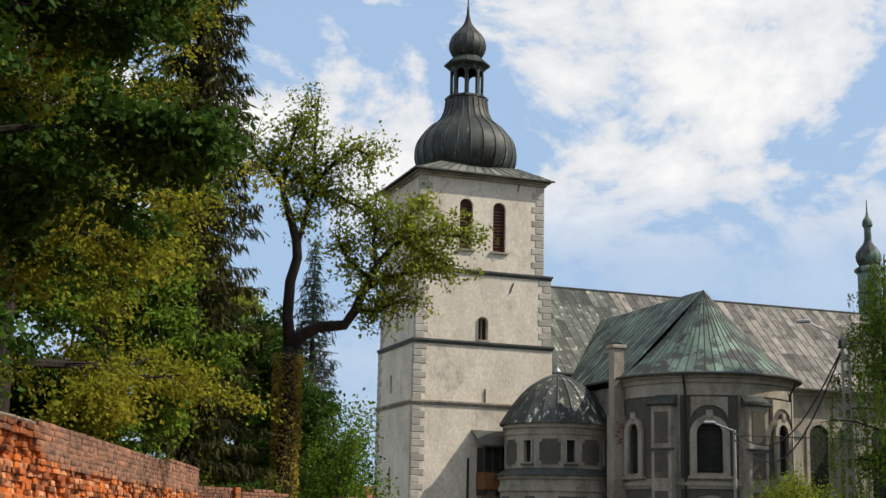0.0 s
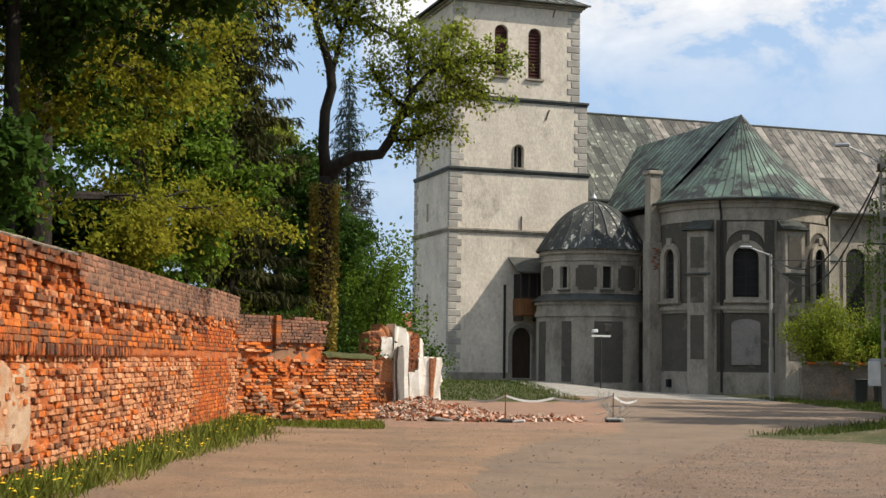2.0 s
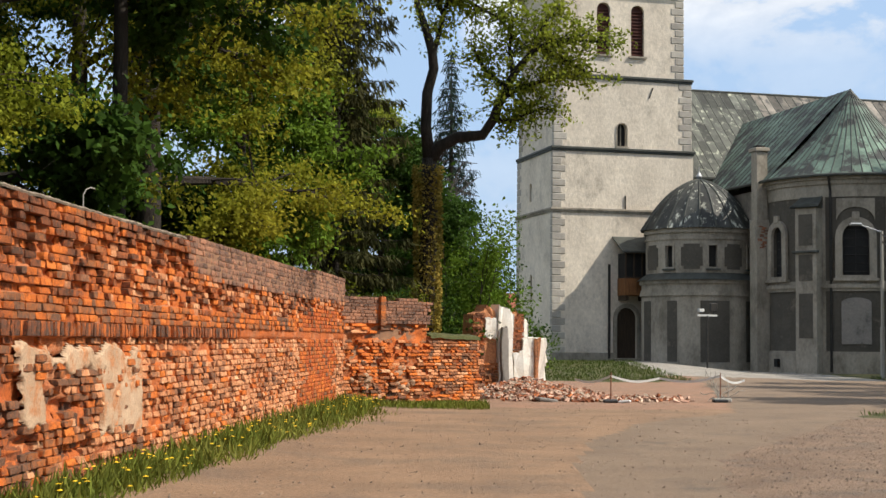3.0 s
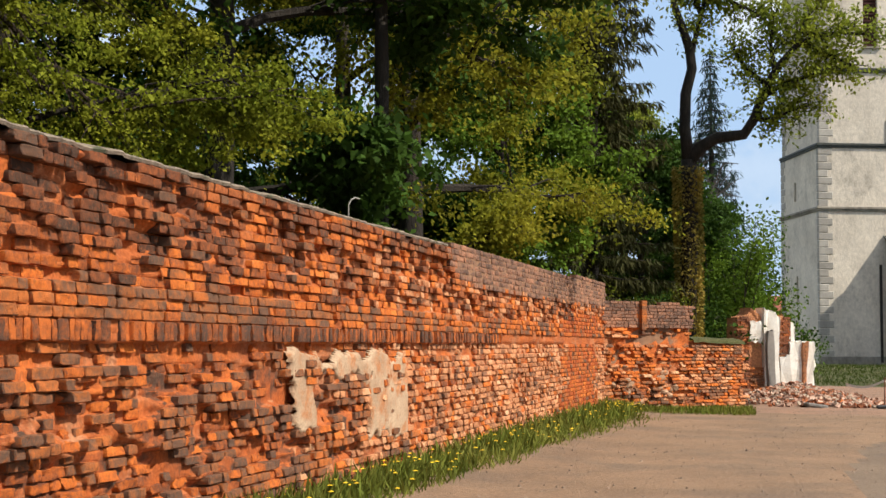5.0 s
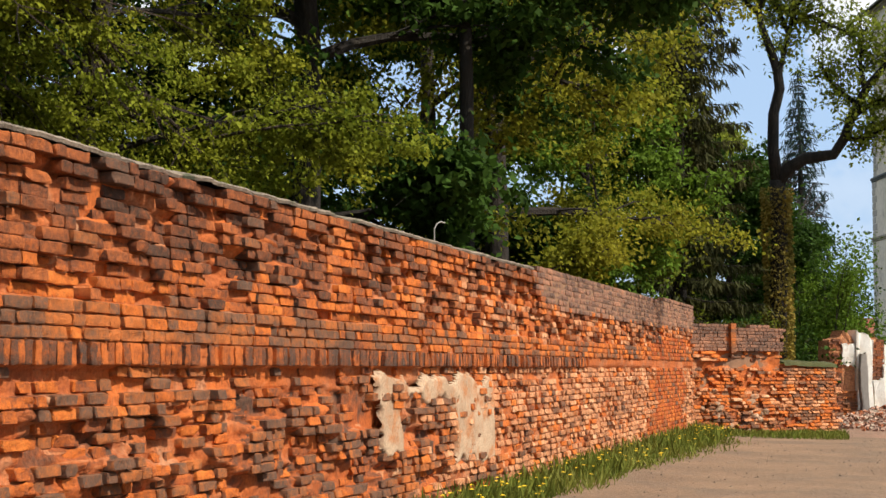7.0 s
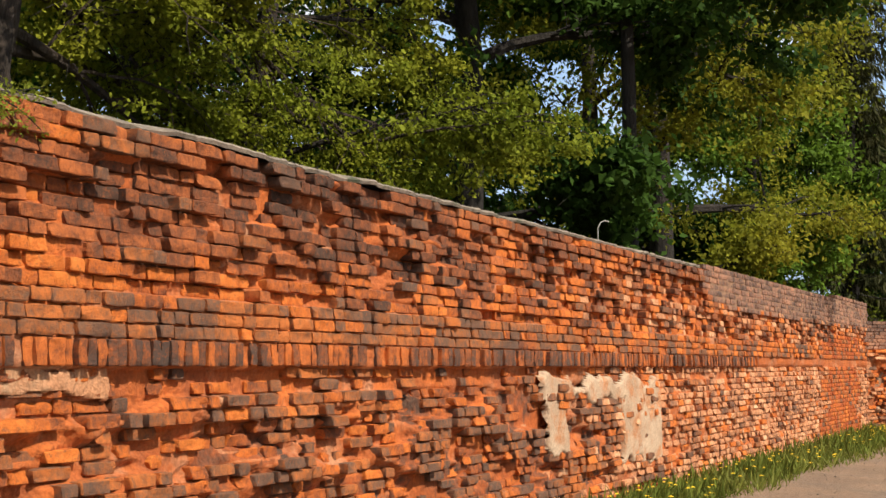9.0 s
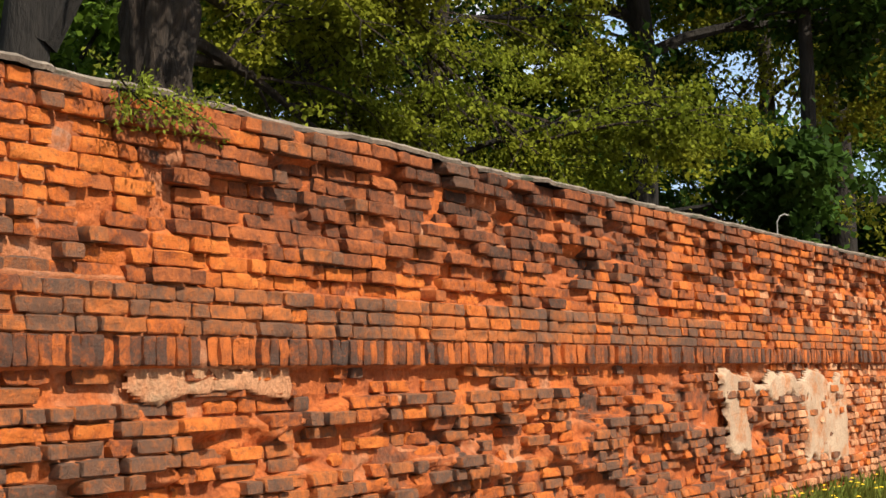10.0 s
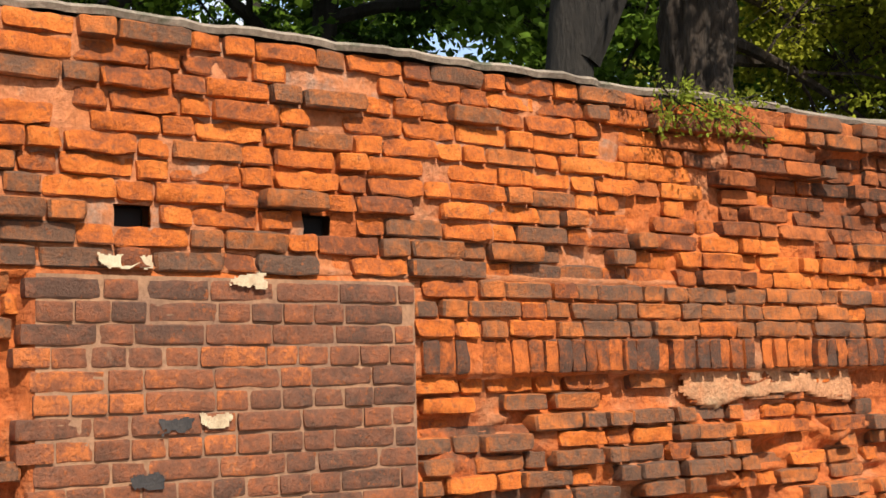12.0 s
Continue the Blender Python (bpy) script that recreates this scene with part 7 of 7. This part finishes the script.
def build_barrier():
    spots = [(4.0, 37.4), (7.0, 38.0)]
    posts = []
    for k, (x, y) in enumerate(spots):
        b = thing("barrier_post", pose(x, y, gz(x, y)), "thin rusty stake in a dark rubber foot", "post", "barrier posts")
        part("foot", boxes((-0.2, 0.2, -0.14, 0.14, 0, 0.09), bevel=0.03), PLASTIC_BLACK, b)
        h = Heap()
        h.tube([(0, 0, 0.05), (0.01, 0, 0.8)], [0.018, 0.015], 6)
        h.done("stake", RUST, b)
        posts.append((x, y, gz(x, y) + 0.74))
    t = thing("barrier_tape", pose(0, 0, 0), "sagging white barrier tape strung between stakes", "tape")
    ends = [(3.1, 38.0, 0.62), posts[0], (5.4, 38.2, 0.66), posts[1], (7.9, 39.2, 0.6)]
    V, F = [], []
    for a, b in zip(ends, ends[1:]):
        for k in range(9):
            f = k / 8
            s = -0.12 * math.sin(math.pi * f)
            p = Vector(a).lerp(Vector(b), f)
            V += [(p.x, p.y, p.z + s), (p.x, p.y + 0.01, p.z + s - 0.06)]
            V += [(p.x, p.y + 0.012, p.z + s - 0.06), (p.x, p.y + 0.006, p.z + s)]
    for k in range(len(V) // 4 - 1):
        if (k + 1) % 9:
            q = 4 * k
            F += [(q, q + 1, q + 5, q + 4), (q + 2, q + 3, q + 7, q + 6)]
    solid("ribbon", V, F, PALE, t)
    # bent thin branches, dull grey, on a block
    rng = random.Random(4)
    w = thing("bent_branches", pose(7.05, 38.05, gz(7, 38)), "tangle of thin dull branches on a block", "scrap")
    part("block", boxes((-0.25, 0.25, -0.15, 0.15, 0.0, 0.12), bevel=0.03), CONCRETE, w)
    h = Heap()
    for k in range(14):
        pts = bend((rng.uniform(-0.15, 0.15), rng.uniform(-0.1, 0.1), 0.1), Vector((rng.uniform(-1, 1), rng.uniform(-0.5, 0.5), 1.2)), rng.uniform(0.5, 1.1), 8, rng, 0.55)
        h.tube(pts, [0.008] * 9, 4)
    h.done("wires", CONCRETE, w)
    s = thing("loose_slab", pose(2.3, 37.4, gz(2.3, 37.4), 0, 8, 20), "pale broken stone slab lying in the dirt", "slab")
    part("stone", boxes((-0.28, 0.28, -0.16, 0.16, 0, 0.1), bevel=0.03), surface_pale(), s)
    s = thing("loose_slab", pose(4.35, 37.2, gz(4.35, 37.2), 0, -6, -15), "white board scrap lying beside a stake", "slab")
    part("stone", boxes((-0.16, 0.16, -0.1, 0.1, 0, 0.07), bevel=0.02), PALE, s)


build_barrier()


def build_floodlight():
    x, y = 12.95, 73.9
    t = thing("floodlight_stand", pose(x, y, gz(x, y), 0, 0, 15), "thin dark stand with two floodlights on a bar", "lamp")
    h = Heap()
    h.tube([(0, 0, 0), (0, 0, 2.75)], [0.05, 0.045], 8)
    h.done("pole", IRON, t)
    part("crossbar", boxes((-0.55, 0.55, -0.04, 0.04, 2.7, 2.8)), PALE, t)
    part("floodlight", boxes((0.15, 0.55, -0.1, 0.1, 2.95, 3.4), bevel=0.03), IRON, t, "square black floodlight")
    part("floodlight", boxes((-0.5, -0.2, -0.1, 0.1, 2.92, 3.1), bevel=0.03), PALE, t, "small white floodlight")
    part("bracket", boxes((0.32, 0.38, -0.02, 0.02, 2.8, 2.96), (-0.38, -0.32, -0.02, 0.02, 2.8, 2.94)), IRON, t)


build_floodlight()


def build_poles():
    x, y = 19.35, 50.4
    p = thing("utility_pole", pose(x, y, gz(x, y) - 0.2, 0, 0, -20), "tall pierced concrete pole with street lamp and cables", "pole")
    bm = boxes((-0.1, 0.1, -0.12, 0.12, 0, 1.8))
    part("shaft", bm, CONCRETE, p)
    q = part("shaft_side", boxes((-0.17, -0.08, -0.12, 0.12, 0, 9.5), (0.08, 0.17, -0.12, 0.12, 0, 9.5)), CONCRETE, p)
    for k in range(13):
        part("web", boxes((-0.12, 0.12, -0.115, 0.115, 1.9 + k * 0.6, 2.15 + k * 0.6)), CONCRETE, p)
    part("bracket", boxes((-0.62, 0.62, -0.06, 0.06, 2.0, 2.1), (-0.62, 0.62, -0.06, 0.06, 1.1, 1.2), (-0.62, -0.55, -0.06, 0.06, 1.1, 2.1)), GALV, p)
    part("cabinet", boxes((-0.65, -0.2, -0.3, -0.14, 1.1, 2.0), bevel=0.02), PALE, p, "pale grey switch box")
    h = Heap()
    h.tube([(0, 0, 9.2), (-0.5, -0.1, 9.55), (-1.3, -0.2, 9.95)], [0.03, 0.03, 0.025], 6)
    h.done("lamp_arm", GALV, p)
    part("lamp_head", boxes((-1.75, -1.2, -0.3, -0.1, 9.92, 10.06), bevel=0.04), GALV, p, "flat grey lamp head")
    part("insulator", boxes((-0.25, -0.15, -0.3, -0.2, 9.0, 9.25), (0.15, 0.25, -0.3, -0.2, 9.0, 9.25), (-0.3, 0.3, -0.24, -0.2, 8.95, 9.0)), DARK_WOOD, p)
    x2, y2 = 19.2, 64.2
    l = thing("street_lamp", pose(x2, y2, gz(x2, y2)), "slim pale steel street lamp with a short arm", "lamp")
    h = Heap()
    h.tube([(0, 0, -0.1), (0, 0, 2.4), (0, 0, 2.41), (0, 0, 6.75)], [0.11, 0.11, 0.075, 0.065], 10)
    h.done("pole", CONCRETE, l)
    h = Heap()
    h.tube([(0, 0, 6.7), (-0.4, 0.1, 6.85), (-0.9, 0.2, 7.05)], [0.04, 0.035, 0.03], 6)
    h.done("arm", GALV, l)
    part("lamp_head", boxes((-1.4, -0.85, 0.1, 0.3, 7.02, 7.14), bevel=0.04), GALV, l)
    # cables
    c = tagged(new("overhead_cables"), "black sagging overhead cables", "cable", kind="structure")
    top = Vector((x, y, 9.0))
    for k, (a, b, sag) in enumerate(((top, Vector((x2, y2, 6.6)), 1.9), (top, Vector((x2, y2, 6.3)), 2.5), (top + Vector((0, 0, 0.1)), Vector((31, 34, 14)), 0.8), (top, Vector((33, 40, 9.6)), 0.6), (Vector((x2, y2, 6.5)), Vector((44, 60, 8.5)), 0.8))):
        h = Heap()
        pts = [a.lerp(b, f / 14) + Vector((0, 0, -sag * math.sin(math.pi * f / 14))) for f in range(15)]
        h.tube(pts, [0.03 if k < 2 else 0.022] * 15, 4)
        h.done("cable", IRON, c)


build_poles()


def build_yard_wall():
    s = thing("stone_wall", pose(20.0, 62.2, gz(21, 62) - 0.1, 0, 0, -8), "low crumbling churchyard wall of patched stone", "wall")
    rng = random.Random(12)
    rough_block("body", [(0.0, -0.4), (11.0, -0.4), (11.0, 1.75), (7, 1.85), (4.2, 1.7), (1.6, 1.9), (0.6, 1.85), (0, 1.6)], 0.5, surface("patched_stone_wall", (0.24, 0.20, 0.16), (0.15, 0.125, 0.10), 1.2, 9, 0.95, 1.0, 0.4, third=(0.30, 0.17, 0.11), third_scale=0.8, third_at=(0.54, 0.62), relief=0.08), s, 13)
    for k in range(30):
        x = 0.3 + k * 0.36
        q = rough_block("coping_stone", [(0, 0), (0.34, 0), (0.33, 0.1), (0.01, 0.11)], 0.6, surface_pale() if k % 3 else SPALLED, s, 20 + k)
        q.matrix_basis = pose(x, -0.05, 1.76 + 0.05 * math.sin(k))
    for k, (x, y, m, lab) in enumerate(((21.6, 59.2, PLASTIC_BLACK, "dark wheeled rubbish bin with a closed lid"), (22.45, 59.1, surface("dull_bin_grey", (0.075, 0.07, 0.065), (0.055, 0.05, 0.05), 3, 20, 0.6, 0.1, 0.1), "grey wheeled rubbish bin with a red label"),
                                        (24.0, 59.3, PLASTIC_BLACK, "dark wheeled rubbish bin with a closed lid"), (25.2, 59.2, PLASTIC_BLACK, "dark wheeled rubbish bin with a closed lid"))):
        b = thing("rubbish_bin", pose(x, y, gz(x, y), 0, 0, -12 + 8 * k), lab, "bin", "bins by the wall")
        bm = boxes((-0.27, 0.27, -0.3, 0.3, 0.06, 1.0), bevel=0.03)
        for v in bm.verts:
            f = 0.8 + 0.2 * v.co.z
            v.co.x *= f
            v.co.y *= f
        part("body", bm, m, b)
        part("lid", boxes((-0.31, 0.31, -0.34, 0.34, 1.0, 1.09), bevel=0.03), m, b)
        for sx in (-0.2, 0.2):
            h = Heap()
            h.tube([(sx - 0.03, 0.26, 0.1), (sx + 0.03, 0.26, 0.1)], [0.1, 0.1], 10)
            h.done("wheel", PLASTIC_BLACK, b)
        if k == 1:
            part("label_bars", boxes((-0.1, 0.1, -0.292, -0.284, 0.5, 0.56), (-0.1, 0.1, -0.292, -0.284, 0.6, 0.66)), RUST, b, "faded red bars of a sticker")


build_yard_wall()
hook = thing("bent_pipe", wall.matrix_basis @ pose(-0.2, 14.6, 2.86), "thin bent grey pipe rising above the wall", "pipe")
h_ = Heap()
h_.tube([(0, 0, 0), (0, -0.01, 0.22), (0.02, 0.02, 0.28), (0.04, 0.10, 0.31), (0.04, 0.24, 0.31)], [0.008] * 5, 6)
h_.done("tube", CONCRETE, hook)
house = thing("distant_house", pose(*polar(-1.15, 150), -1.5, 0, 0, 10), "small pale house with a red tiled roof", "house")
part("wall", boxes((-4, 4, -3, 3, 0, 5.4)), TRIM_GREY, house)
part("roof", slab([(-3.5, 5.4), (3.5, 5.4), (0, 8.2)], -4.4, 4.4), surface("red_roof_tile", (0.30, 0.09, 0.05), (0.22, 0.07, 0.045), 1, 10, 0.8, 0.2, 0.2), house, "red tiled roof")


def scatter_gravel():
    """Loose stones on the lane and along its edges."""
    nrng = np.random.RandomState(83)
    n = 5200
    y = 11 + 34 * nrng.rand(n) ** 1.3
    x = np.where(nrng.rand(n) < 0.72, np.interp(y, [11, 16, 19.5, 24, 30, 36, 45], [2.4, 3.0, 3.6, 5.6, 8.2, 11, 13]) + np.abs(nrng.normal(size=n)) * 3.2, -3 + 9 * nrng.rand(n))
    h = Heap()
    z = ground_z(x, y)
    s = nrng.uniform(0.008, 0.028, n)
    for k in range(n):
        a = nrng.rand() * 6
        r = s[k]
        V = [(x[k] + r * math.cos(a + q * math.tau / 5) * nrng.uniform(0.7, 1.3), y[k] + r * math.sin(a + q * math.tau / 5) * nrng.uniform(0.7, 1.3), z[k] - 0.004) for q in range(5)]
        V += [(x[k] + nrng.uniform(-0.3, 0.3) * r, y[k] + nrng.uniform(-0.3, 0.3) * r, z[k] + r * nrng.uniform(0.6, 1.1))]
        h.add(V, [(q, (q + 1) % 5, 5) for q in range(5)])
    e = tagged(new("gravel"), "loose gravel stones scattered over the lane", "gravel", kind="stuff")
    h.done("stones", surface("gravel_stone", (0.25, 0.18, 0.13), (0.13, 0.095, 0.07), 3, 30, 0.95, 0.3, 0.3, each=0.4), e)


scatter_gravel()

# ---- single bricks of the nearest stretch ----
for mesh, m in single_bricks:
    ob = new("brick", mesh)
    ob.parent = wall
    ob.matrix_basis = m
